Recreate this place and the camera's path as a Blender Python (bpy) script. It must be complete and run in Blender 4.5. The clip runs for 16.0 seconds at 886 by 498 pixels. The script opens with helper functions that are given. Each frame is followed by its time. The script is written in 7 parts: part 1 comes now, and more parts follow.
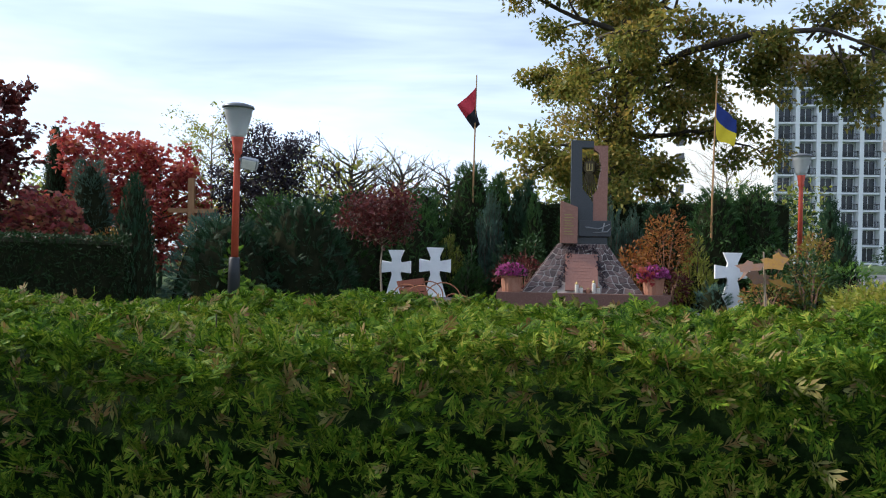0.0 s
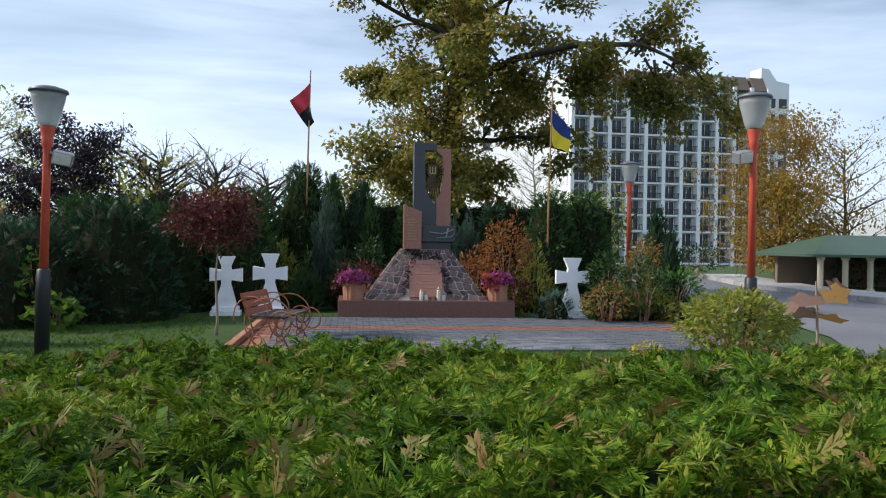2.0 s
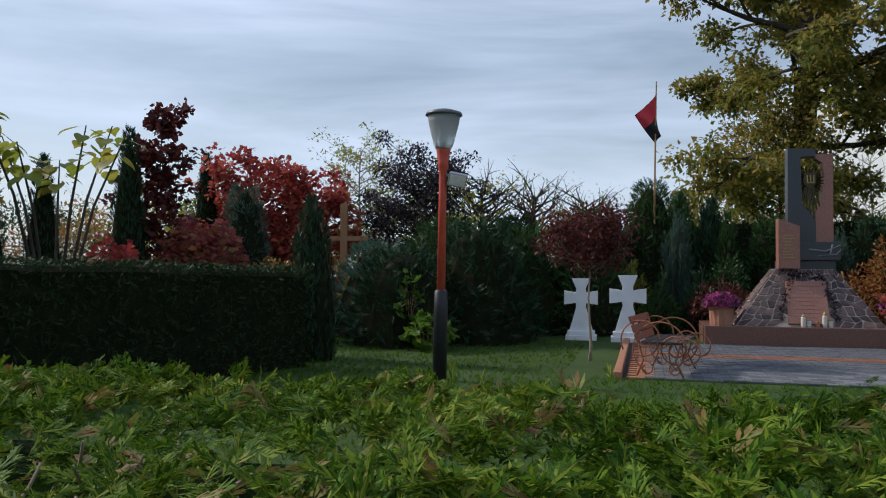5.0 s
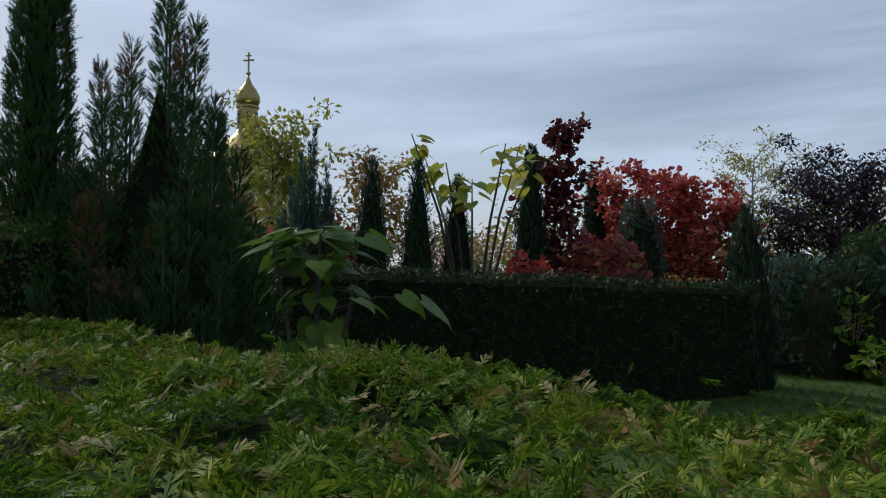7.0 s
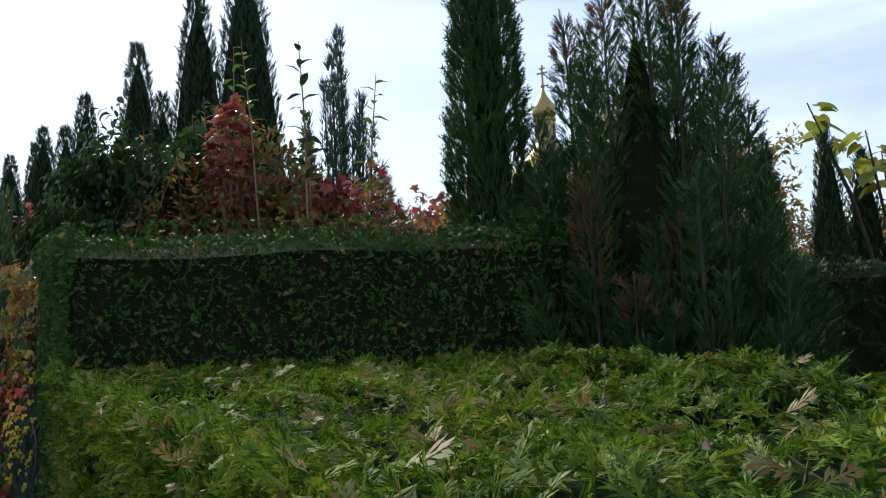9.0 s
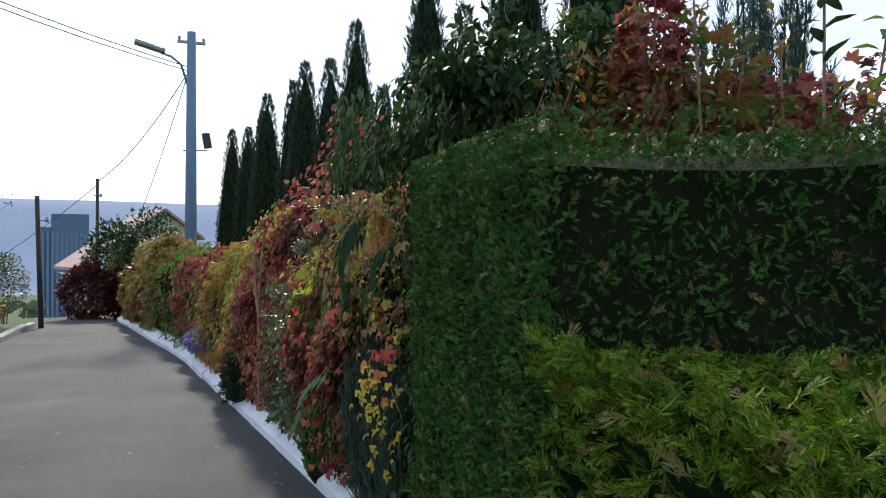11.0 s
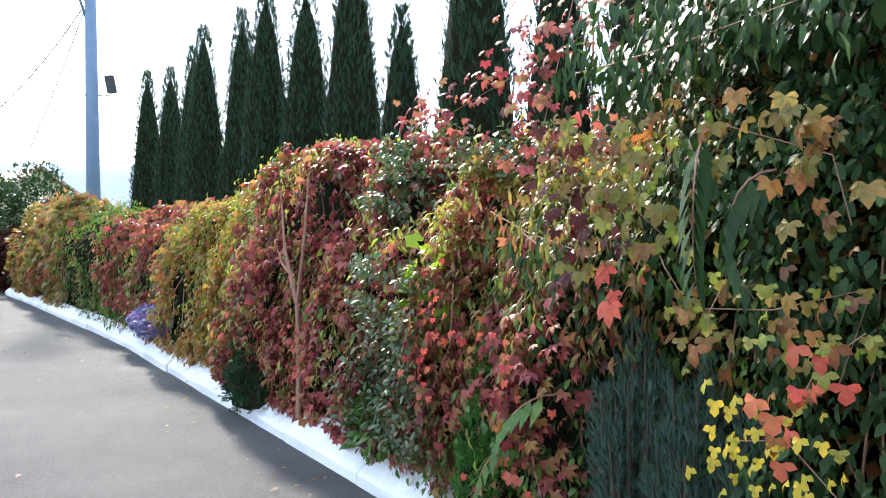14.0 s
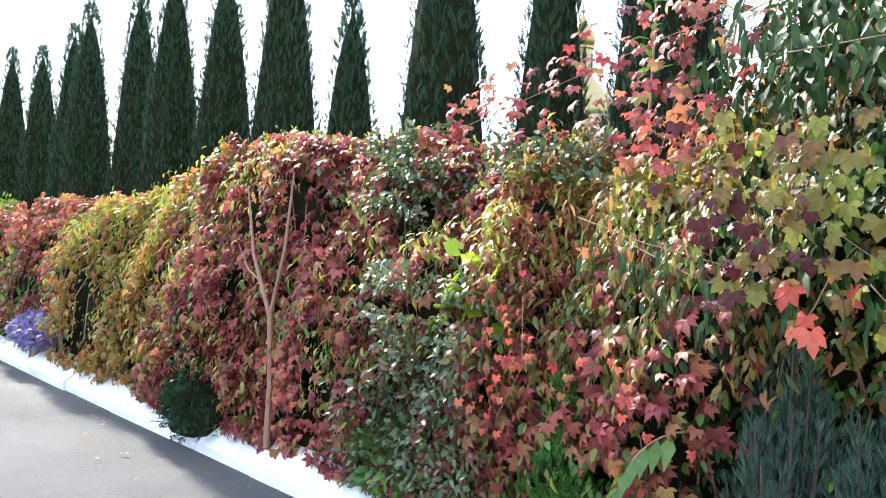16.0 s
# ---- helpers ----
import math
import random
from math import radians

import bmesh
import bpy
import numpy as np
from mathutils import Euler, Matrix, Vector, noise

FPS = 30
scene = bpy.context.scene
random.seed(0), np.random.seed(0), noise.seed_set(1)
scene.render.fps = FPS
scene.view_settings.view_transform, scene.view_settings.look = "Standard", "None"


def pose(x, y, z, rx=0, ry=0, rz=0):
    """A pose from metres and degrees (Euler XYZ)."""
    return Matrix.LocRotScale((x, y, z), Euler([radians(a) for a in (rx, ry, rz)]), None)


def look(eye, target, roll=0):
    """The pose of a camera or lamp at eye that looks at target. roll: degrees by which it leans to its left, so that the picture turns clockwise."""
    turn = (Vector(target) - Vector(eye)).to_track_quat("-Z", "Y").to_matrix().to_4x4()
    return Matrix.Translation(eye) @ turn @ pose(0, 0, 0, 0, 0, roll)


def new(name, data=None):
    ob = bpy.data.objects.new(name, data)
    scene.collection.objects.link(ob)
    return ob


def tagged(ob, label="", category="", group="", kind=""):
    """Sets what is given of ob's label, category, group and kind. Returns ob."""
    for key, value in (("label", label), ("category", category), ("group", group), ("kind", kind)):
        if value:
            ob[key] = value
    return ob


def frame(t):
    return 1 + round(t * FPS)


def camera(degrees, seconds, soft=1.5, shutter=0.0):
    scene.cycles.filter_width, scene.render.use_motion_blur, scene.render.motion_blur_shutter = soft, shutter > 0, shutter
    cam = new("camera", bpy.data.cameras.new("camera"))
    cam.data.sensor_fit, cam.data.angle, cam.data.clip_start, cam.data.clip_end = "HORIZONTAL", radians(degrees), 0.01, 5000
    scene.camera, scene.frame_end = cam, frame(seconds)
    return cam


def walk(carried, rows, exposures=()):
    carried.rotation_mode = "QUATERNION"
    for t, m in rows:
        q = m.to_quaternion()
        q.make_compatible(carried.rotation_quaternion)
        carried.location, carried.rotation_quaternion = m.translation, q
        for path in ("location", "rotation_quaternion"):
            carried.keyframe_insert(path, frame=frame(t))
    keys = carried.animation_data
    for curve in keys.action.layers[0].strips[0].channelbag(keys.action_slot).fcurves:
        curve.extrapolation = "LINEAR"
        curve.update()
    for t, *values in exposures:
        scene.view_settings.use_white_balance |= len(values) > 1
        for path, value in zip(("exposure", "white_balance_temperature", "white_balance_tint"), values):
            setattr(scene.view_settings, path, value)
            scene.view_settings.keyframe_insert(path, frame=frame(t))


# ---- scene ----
cam = camera(58.8, 16.0, soft=1.1)
# seconds, eye, target, roll
PATH = [
    (0, (1.52, -1.437, 1.524), (1.501, 0.563, 1.501), 0.9),
    (0.5, (1.234, -1.156, 1.576), (1.415, 0.836, 1.545), 0.9),
    (1, (1.17, -1.041, 1.548), (1.395, 0.946, 1.498), 0.7),
    (1.5, (1.131, -0.824, 1.558), (1.447, 1.151, 1.516), 0.8),
    (2, (0.999, -0.67, 1.594), (1.461, 1.276, 1.581), 0.9),
    (2.5, (0.794, -0.482, 1.588), (1.291, 1.456, 1.585), 0.8),
    (3, (0.711, -0.299, 1.589), (1.208, 1.638, 1.624), 0.7),
    (5.5, (-0.34, 0.102, 1.512), (-0.837, 2.038, 1.558), 0.2),
    (6, (-0.638, 0.096, 1.548), (-1.348, 1.965, 1.6), 0.0),
    (6.5, (-1.034, 0.188, 1.515), (-1.992, 1.942, 1.582), -0.6),
    (7, (-1.395, 0.26, 1.497), (-2.427, 1.972, 1.578), 0.7),
    (7.5, (-1.794, 0.227, 1.517), (-2.843, 1.927, 1.603), 0.8),
    (8, (-2.29, 0.371, 1.513), (-3.482, 1.974, 1.611), -1.4),
    (8.5, (-2.727, 0.426, 1.499), (-4.124, 1.853, 1.618), -2.6),
    (9, (-3.136, 0.435, 1.488), (-4.699, 1.676, 1.612), -2.6),
    (9.5, (-3.508, 0.493, 1.521), (-5.243, 1.481, 1.627), -2.3),
    (10, (-3.985, 0.361, 1.5), (-5.772, 1.257, 1.58), -0.2),
    (12.5, (-6.168, -0.124, 1.48), (-8.007, 0.66, 1.418), -2.1),
    (13, (-6.516, -0.27, 1.5), (-8.319, 0.592, 1.433), -2.4),
    (13.5, (-6.875, -0.294, 1.49), (-8.615, 0.69, 1.42), -1.9),
    (14, (-7.111, -0.412, 1.466), (-8.788, 0.676, 1.392), -0.2),
    (14.5, (-7.319, -0.574, 1.465), (-8.919, 0.625, 1.398), 0.5),
    (15, (-7.553, -0.613, 1.451), (-9.125, 0.622, 1.387), 0.9),
    (15.5, (-7.758, -0.651, 1.451), (-9.273, 0.654, 1.393), 1.5),
    (16, (-7.997, -0.764, 1.431), (-9.45, 0.61, 1.388), 1.9),
]
walk(cam, [(t, look(eye, target, roll)) for t, eye, target, roll in PATH],
     exposures=[(0.0, 0.15), (0.5, 0.1), (1.0, 0.2), (2.0, -0.05), (3.0, -0.1), (5.5, -0.7), (6.5, -0.85), (7.5, -0.85), (8.5, -0.5), (9.0, -0.1), (9.5, 0.0), (10.0, 0.0), (12.5, 0.8), (13.5, 1.2), (14.0, 1.55), (14.5, 1.7), (15.0, 1.5), (15.5, 1.5), (16.0, 1.95)])

# ---- world and sun ----
SUN_TO = Vector((-0.96, 0.22, 0.72)).normalized()      # towards the sun
world = bpy.data.worlds.new("sky")
scene.world = world
world.use_nodes = True
wn, wl = world.node_tree.nodes, world.node_tree.links
wn.clear()
w_out = wn.new("ShaderNodeOutputWorld")
w_bg = wn.new("ShaderNodeBackground")
w_bg.inputs["Strength"].default_value = 0.12
w_sky = wn.new("ShaderNodeTexSky")
w_sky.sky_type = "NISHITA"
w_sky.sun_disc = False
w_sky.sun_elevation = math.asin(SUN_TO.z)
w_sky.sun_rotation = math.atan2(SUN_TO.x, SUN_TO.y)
w_sky.air_density, w_sky.dust_density, w_sky.ozone_density = 1.2, 1.0, 2.0
w_co = wn.new("ShaderNodeTexCoord")
w_map = wn.new("ShaderNodeMapping")
w_map.inputs["Scale"].default_value = (1.0, 1.0, 6.0)
w_map.inputs["Rotation"].default_value = (0.06, 0.1, 0.0)
w_noise = wn.new("ShaderNodeTexNoise")
w_noise.inputs["Scale"].default_value = 1.6
w_noise.inputs["Detail"].default_value = 5.0
w_noise.inputs["Roughness"].default_value = 0.55
w_noise.inputs["Distortion"].default_value = 0.4
w_ramp = wn.new("ShaderNodeValToRGB")
w_ramp.color_ramp.elements[0].position, w_ramp.color_ramp.elements[1].position = 0.36, 0.68
w_ramp.color_ramp.elements[0].color = (0.22, 0.22, 0.22, 1)
w_ramp.color_ramp.elements[1].color = (0.8, 0.8, 0.8, 1)
w_mix = wn.new("ShaderNodeMixRGB")
w_mix.inputs[2].default_value = (9.2, 10.8, 13.8, 1)       # thin high cloud
wl.new(w_co.outputs["Generated"], w_map.inputs["Vector"])
wl.new(w_map.outputs["Vector"], w_noise.inputs["Vector"])
wl.new(w_noise.outputs["Fac"], w_ramp.inputs["Fac"])
wl.new(w_ramp.outputs["Color"], w_mix.inputs[0])
wl.new(w_sky.outputs["Color"], w_mix.inputs[1])
wl.new(w_mix.outputs["Color"], w_bg.inputs["Color"])
wl.new(w_bg.outputs["Background"], w_out.inputs["Surface"])

sun_data = bpy.data.lights.new("sun", "SUN")
sun_data.energy, sun_data.angle, sun_data.color = 4.5, radians(4.0), (1.0, 0.94, 0.85)
sun = new("sun", sun_data)
sun.matrix_world = look(SUN_TO * 60, (0, 0, 0))

# ---- materials ----
def ramp_node(nt, colours, x):
    r = nt.nodes.new("ShaderNodeValToRGB")
    els = r.color_ramp.elements
    while len(els) < len(colours):
        els.new(0.5)
    for i, c in enumerate(colours):
        els[i].position = i / max(1, len(colours) - 1)
        els[i].color = (*c, 1)
    nt.links.new(x, r.inputs["Fac"])
    return r.outputs["Color"]


def noise_node(nt, scale, detail=4.0, rough=0.6, stretch=None):
    n = nt.nodes.new("ShaderNodeTexNoise")
    n.inputs["Scale"].default_value, n.inputs["Detail"].default_value, n.inputs["Roughness"].default_value = scale, detail, rough
    co = nt.nodes.new("ShaderNodeTexCoord")
    if stretch:
        m = nt.nodes.new("ShaderNodeMapping")
        m.inputs["Scale"].default_value = stretch
        nt.links.new(co.outputs["Object"], m.inputs["Vector"])
        nt.links.new(m.outputs["Vector"], n.inputs["Vector"])
    else:
        nt.links.new(co.outputs["Object"], n.inputs["Vector"])
    return n.outputs["Fac"]


def math_node(nt, op, a, b):
    n = nt.nodes.new("ShaderNodeMath")
    n.operation = op
    for i, v in enumerate((a, b)):
        if isinstance(v, (int, float)):
            n.inputs[i].default_value = v
        else:
            nt.links.new(v, n.inputs[i])
    return n.outputs[0]


def surface(name, colours, scale=6.0, rough=0.8, metal=0.0, bump=0.3, bump_scale=60.0, per_object=0.0, stretch=None, spec=0.4, fine=0.35):
    """An opaque surface: colour varied at a large and a fine scale, with a fine relief."""
    mat = bpy.data.materials.new(name)
    mat.use_nodes = True
    nt = mat.node_tree
    bs = nt.nodes["Principled BSDF"]
    x = math_node(nt, "MULTIPLY", noise_node(nt, scale, 5.0, 0.6, stretch), 1.0 - fine)
    x = math_node(nt, "ADD", x, math_node(nt, "MULTIPLY", noise_node(nt, bump_scale, 3.0, 0.7, stretch), fine))
    if per_object:
        info = nt.nodes.new("ShaderNodeObjectInfo")
        x = math_node(nt, "ADD", x, math_node(nt, "MULTIPLY", math_node(nt, "SUBTRACT", info.outputs["Random"], 0.5), per_object))
    x = math_node(nt, "MULTIPLY", math_node(nt, "SUBTRACT", x, 0.25), 2.0)
    nt.links.new(ramp_node(nt, colours, x), bs.inputs["Base Color"])
    bs.inputs["Roughness"].default_value, bs.inputs["Metallic"].default_value = rough, metal
    bs.inputs["Specular IOR Level"].default_value = spec
    if bump:
        b = nt.nodes.new("ShaderNodeBump")
        b.inputs["Strength"].default_value, b.inputs["Distance"].default_value = bump, 0.01
        nt.links.new(noise_node(nt, bump_scale, 4.0, 0.7), b.inputs["Height"])
        nt.links.new(b.outputs["Normal"], bs.inputs["Normal"])
    return mat


def leafy(name, colours, rough=0.45, through_light=0.35, patch=3.0, spread=0.65, sheen=0.22):
    """Leaves: colour by leaf and by patch, partly letting light through."""
    mat = bpy.data.materials.new(name)
    mat.use_nodes = True
    nt = mat.node_tree
    bs, out = nt.nodes["Principled BSDF"], nt.nodes["Material Output"]
    geo = nt.nodes.new("ShaderNodeNewGeometry")
    info = nt.nodes.new("ShaderNodeObjectInfo")
    rnd = math_node(nt, "FRACT", math_node(nt, "ADD", geo.outputs["Random Per Island"], info.outputs["Random"]), 0)
    x = math_node(nt, "MULTIPLY", rnd, spread)
    x = math_node(nt, "ADD", x, math_node(nt, "MULTIPLY", math_node(nt, "SUBTRACT", noise_node(nt, patch, 3.0), 0.32), (1.0 - spread) * 2.6))
    col = ramp_node(nt, colours, x)
    hsv = nt.nodes.new("ShaderNodeHueSaturation")
    nt.links.new(col, hsv.inputs["Color"])
    nt.links.new(math_node(nt, "ADD", math_node(nt, "MULTIPLY", noise_node(nt, 160.0, 2.0), 0.7), 0.65), hsv.inputs["Value"])
    nt.links.new(hsv.outputs["Color"], bs.inputs["Base Color"])
    bs.inputs["Roughness"].default_value = rough
    bs.inputs["Specular IOR Level"].default_value = sheen
    tr = nt.nodes.new("ShaderNodeBsdfTranslucent")
    nt.links.new(hsv.outputs["Color"], tr.inputs["Color"])
    mx = nt.nodes.new("ShaderNodeMixShader")
    mx.inputs[0].default_value = through_light
    nt.links.new(bs.outputs[0], mx.inputs[1])
    nt.links.new(tr.outputs[0], mx.inputs[2])
    nt.links.new(mx.outputs[0], out.inputs["Surface"])
    return mat


M_LAWN_SOIL = surface("lawn_soil", [(0.014, 0.028, 0.004), (0.03, 0.065, 0.007), (0.05, 0.085, 0.012)], 1.5, 0.95, bump=0.6, bump_scale=90)
M_ASPHALT = surface("asphalt", [(0.015, 0.015, 0.015), (0.065, 0.064, 0.063), (0.1, 0.098, 0.096), (0.26, 0.255, 0.25)], 0.7, 0.85, bump=1.0, bump_scale=120, fine=0.6, spec=0.25)
M_ASPHALT_FAR = surface("old_asphalt", [(0.1, 0.1, 0.11), (0.14, 0.14, 0.15), (0.19, 0.19, 0.2)], 0.5, 0.85, bump=0.4, bump_scale=120)
M_KERB_WHITE = surface("whitewashed_concrete", [(0.5, 0.5, 0.5), (0.76, 0.77, 0.78), (0.86, 0.86, 0.86)], 4.0, 0.85, bump=0.5, bump_scale=70, per_object=0.15)
M_KERB_GREY = surface("kerb_concrete", [(0.2, 0.2, 0.19), (0.33, 0.32, 0.31), (0.45, 0.44, 0.42)], 3.0, 0.9, bump=0.5, bump_scale=60, per_object=0.2)
M_PAVE = surface("grey_paver", [(0.08, 0.085, 0.095), (0.13, 0.135, 0.15), (0.2, 0.2, 0.21)], 5.0, 0.85, bump=0.4, bump_scale=120, per_object=0.5)
M_PAVE_RED = surface("red_paver", [(0.22, 0.085, 0.05), (0.33, 0.14, 0.08), (0.42, 0.2, 0.12)], 5.0, 0.85, bump=0.4, bump_scale=120, per_object=0.5)
M_JOINT = surface("joint_sand", [(0.05, 0.045, 0.04), (0.09, 0.08, 0.07)], 8.0, 0.95)
M_GRANITE = surface("red_granite", [(0.02, 0.012, 0.01), (0.13, 0.058, 0.042), (0.2, 0.1, 0.075), (0.42, 0.28, 0.22)], 34.0, 0.5, bump=0.15, bump_scale=110, fine=0.55)
M_GRANITE_PINK = surface("polished_pink_granite", [(0.17, 0.075, 0.055), (0.29, 0.13, 0.095), (0.42, 0.23, 0.17)], 40.0, 0.35, bump=0.05, bump_scale=130, fine=0.5)
M_GRANITE_BLACK = surface("dark_granite", [(0.02, 0.022, 0.026), (0.045, 0.05, 0.058), (0.08, 0.085, 0.095)], 50.0, 0.3, bump=0.05, bump_scale=260, fine=0.5)
M_STONE = surface("rubble_stone", [(0.05, 0.036, 0.036), (0.12, 0.08, 0.075), (0.2, 0.13, 0.115)], 7.0, 0.8, bump=0.7, bump_scale=60, per_object=0.5)
M_MORTAR = surface("pale_mortar", [(0.34, 0.29, 0.26), (0.5, 0.44, 0.4)], 12.0, 0.9, bump=0.4)
M_BRONZE = surface("dull_bronze", [(0.05, 0.04, 0.025), (0.12, 0.09, 0.05)], 12.0, 0.45, metal=0.8, bump=0.3)
M_CROSS = surface("white_stone_paint", [(0.62, 0.63, 0.65), (0.78, 0.79, 0.8), (0.84, 0.85, 0.86)], 5.0, 0.8, bump=0.25, bump_scale=70)
M_RED_PAINT = surface("red_paint", [(0.42, 0.06, 0.035), (0.56, 0.085, 0.05), (0.62, 0.12, 0.08)], 8.0, 0.45, bump=0.1)
M_BLACK_PAINT = surface("black_paint", [(0.012, 0.013, 0.015), (0.022, 0.023, 0.026)], 8.0, 0.45, bump=0.15)
M_LAMP_TOP = surface("lamp_cap_grey", [(0.1, 0.11, 0.12), (0.18, 0.19, 0.2)], 8.0, 0.4, metal=0.3, bump=0.05)
M_POLE_WOOD = surface("flagpole_wood", [(0.28, 0.15, 0.06), (0.4, 0.23, 0.1)], 8.0, 0.7, stretch=(1, 1, 0.1))
M_BENCH_WOOD = surface("red_brown_slat", [(0.2, 0.055, 0.03), (0.3, 0.085, 0.045), (0.38, 0.13, 0.07)], 10.0, 0.55, stretch=(0.15, 1, 1))
M_BENCH_DARK = surface("dark_seat_slat", [(0.045, 0.035, 0.035), (0.09, 0.07, 0.065)], 10.0, 0.6)
M_IRON = surface("rusty_orange_iron", [(0.26, 0.09, 0.045), (0.42, 0.17, 0.09)], 20.0, 0.6, metal=0.2)
M_TERRACOTTA = surface("terracotta", [(0.24, 0.1, 0.065), (0.35, 0.16, 0.1), (0.42, 0.23, 0.16)], 8.0, 0.8)
M_BARK = surface("bark", [(0.03, 0.024, 0.018), (0.06, 0.048, 0.036), (0.1, 0.085, 0.07)], 9.0, 0.95, bump=0.9, bump_scale=40, stretch=(1, 1, 0.3))
M_BARK_PALE = surface("pale_bark", [(0.2, 0.16, 0.12), (0.34, 0.29, 0.23)], 9.0, 0.9, bump=0.5)
M_TWIG = surface("reddish_twig", [(0.2, 0.1, 0.065), (0.36, 0.2, 0.14)], 12.0, 0.8)
M_TWIG_GREY = surface("clipped_twig", [(0.16, 0.11, 0.075), (0.3, 0.23, 0.17), (0.42, 0.35, 0.28)], 14.0, 0.85)
# inner thuja foliage, its green darkened to paint the shade in the gaps
M_CORE_GREEN = surface("inner_thuja_shade", [(0.004, 0.01, 0.003), (0.009, 0.022, 0.005), (0.018, 0.042, 0.009)], 40.0, 0.9, bump=1.0, bump_scale=90, spec=0.05)
# near-black core: shade between leaves and sprays is put into the colour
M_CORE = surface("inner_gap_shade", [(0.006, 0.008, 0.004), (0.014, 0.017, 0.008), (0.028, 0.026, 0.014)], 9.0, 1.0, bump=0.9, bump_scale=30, spec=0.05)
M_WOOD_CROSS = surface("oiled_wood", [(0.3, 0.14, 0.06), (0.45, 0.24, 0.11)], 8.0, 0.6, stretch=(1, 1, 0.15))
M_GOLD = surface("gilded_metal", [(0.3, 0.23, 0.09), (0.42, 0.33, 0.15)], 6.0, 0.45, metal=0.9, bump=0.05)
M_PLASTER = surface("cream_plaster", [(0.5, 0.43, 0.3), (0.62, 0.55, 0.4)], 2.0, 0.85)
M_WALL_WHITE = surface("white_render", [(0.78, 0.79, 0.8), (0.85, 0.86, 0.87)], 0.2, 0.9, bump=0.1)
M_WALL_GREY = surface("grey_render", [(0.36, 0.38, 0.42), (0.48, 0.5, 0.53)], 0.2, 0.9, bump=0.1)
M_WALL_BROWN = surface("brown_roof_panel", [(0.12, 0.09, 0.07), (0.18, 0.14, 0.11)], 0.4, 0.8)
M_PANE = surface("dark_window", [(0.02, 0.025, 0.035), (0.05, 0.06, 0.075)], 0.5, 0.15, bump=0)
M_RAIL = surface("dark_rail", [(0.03, 0.032, 0.036), (0.05, 0.052, 0.056)], 1.0, 0.6, bump=0)
M_ROOF_GREEN = surface("green_metal_roof", [(0.04, 0.075, 0.05), (0.065, 0.11, 0.07)], 1.0, 0.5)
M_ROOF_RED = surface("faded_roof", [(0.34, 0.2, 0.17), (0.46, 0.3, 0.26)], 1.0, 0.7)
M_BLUE_POLE = surface("blue_grey_concrete", [(0.12, 0.18, 0.27), (0.18, 0.26, 0.36)], 4.0, 0.8)
M_DARK_POLE = surface("tarred_wood", [(0.03, 0.027, 0.025), (0.06, 0.055, 0.05)], 6.0, 0.9)
M_STEEL = surface("grey_steel", [(0.2, 0.21, 0.22), (0.32, 0.33, 0.34)], 6.0, 0.4, metal=0.5)
M_FLAG_RED = surface("red_cloth", [(0.5, 0.03, 0.05), (0.62, 0.05, 0.07)], 20.0, 0.8, bump=0.15)
M_FLAG_BLACK = surface("black_cloth", [(0.01, 0.01, 0.013), (0.02, 0.02, 0.024)], 20.0, 0.8, bump=0.15)
M_FLAG_BLUE = surface("blue_cloth", [(0.012, 0.03, 0.16), (0.02, 0.045, 0.22)], 20.0, 0.8, bump=0.15)
M_FLAG_YELLOW = surface("yellow_cloth", [(0.7, 0.52, 0.02), (0.8, 0.62, 0.04)], 20.0, 0.8, bump=0.15)
M_CANDLE = surface("candle_glass", [(0.5, 0.46, 0.4), (0.7, 0.66, 0.6)], 20.0, 0.3)
# distance haze painted as a flat blue, for the ridge and far block
M_HAZE_BLUE = surface("hill_haze", [(0.1, 0.15, 0.24), (0.14, 0.2, 0.3)], 0.01, 1.0, bump=0)


def frosted(name):
    mat = bpy.data.materials.new(name)
    mat.use_nodes = True
    bs = mat.node_tree.nodes["Principled BSDF"]
    bs.inputs["Base Color"].default_value = (0.82, 0.84, 0.85, 1)
    bs.inputs["Roughness"].default_value = 0.3
    bs.inputs["Transmission Weight"].default_value = 0.75
    bs.inputs["IOR"].default_value = 1.1
    return mat


M_FROST = frosted("frosted_glass")

G_DARK = [(0.012, 0.03, 0.012), (0.022, 0.05, 0.018), (0.035, 0.07, 0.022)]
L_HEDGE = leafy("thuja_hedge", [(0.01, 0.032, 0.004), (0.035, 0.09, 0.007), (0.085, 0.165, 0.011), (0.19, 0.25, 0.024), (0.34, 0.28, 0.06)], 0.6, 0.3, 2.2, 0.65, sheen=0.1)
L_HEDGE_DRY = leafy("dry_thuja", [(0.12, 0.06, 0.025), (0.22, 0.13, 0.045), (0.2, 0.2, 0.06), (0.3, 0.26, 0.09)], 0.6, 0.25)
L_HEDGE_DARK = leafy("clipped_thuja", [(0.01, 0.03, 0.009), (0.018, 0.045, 0.012), (0.028, 0.065, 0.018)], 0.6, 0.12)
L_HEDGE_END = leafy("fresh_thuja", [(0.014, 0.052, 0.011), (0.033, 0.1, 0.018), (0.065, 0.15, 0.028), (0.11, 0.19, 0.045)], 0.6, 0.05, sheen=0.1)
L_THUJA = leafy("column_thuja", [(0.009, 0.03, 0.014), (0.017, 0.05, 0.021), (0.028, 0.07, 0.026)], 0.55, 0.15)
L_JUNIPER = leafy("juniper", [(0.012, 0.04, 0.012), (0.022, 0.065, 0.016), (0.04, 0.095, 0.022), (0.08, 0.15, 0.032)], 0.55, 0.2, 1.6)
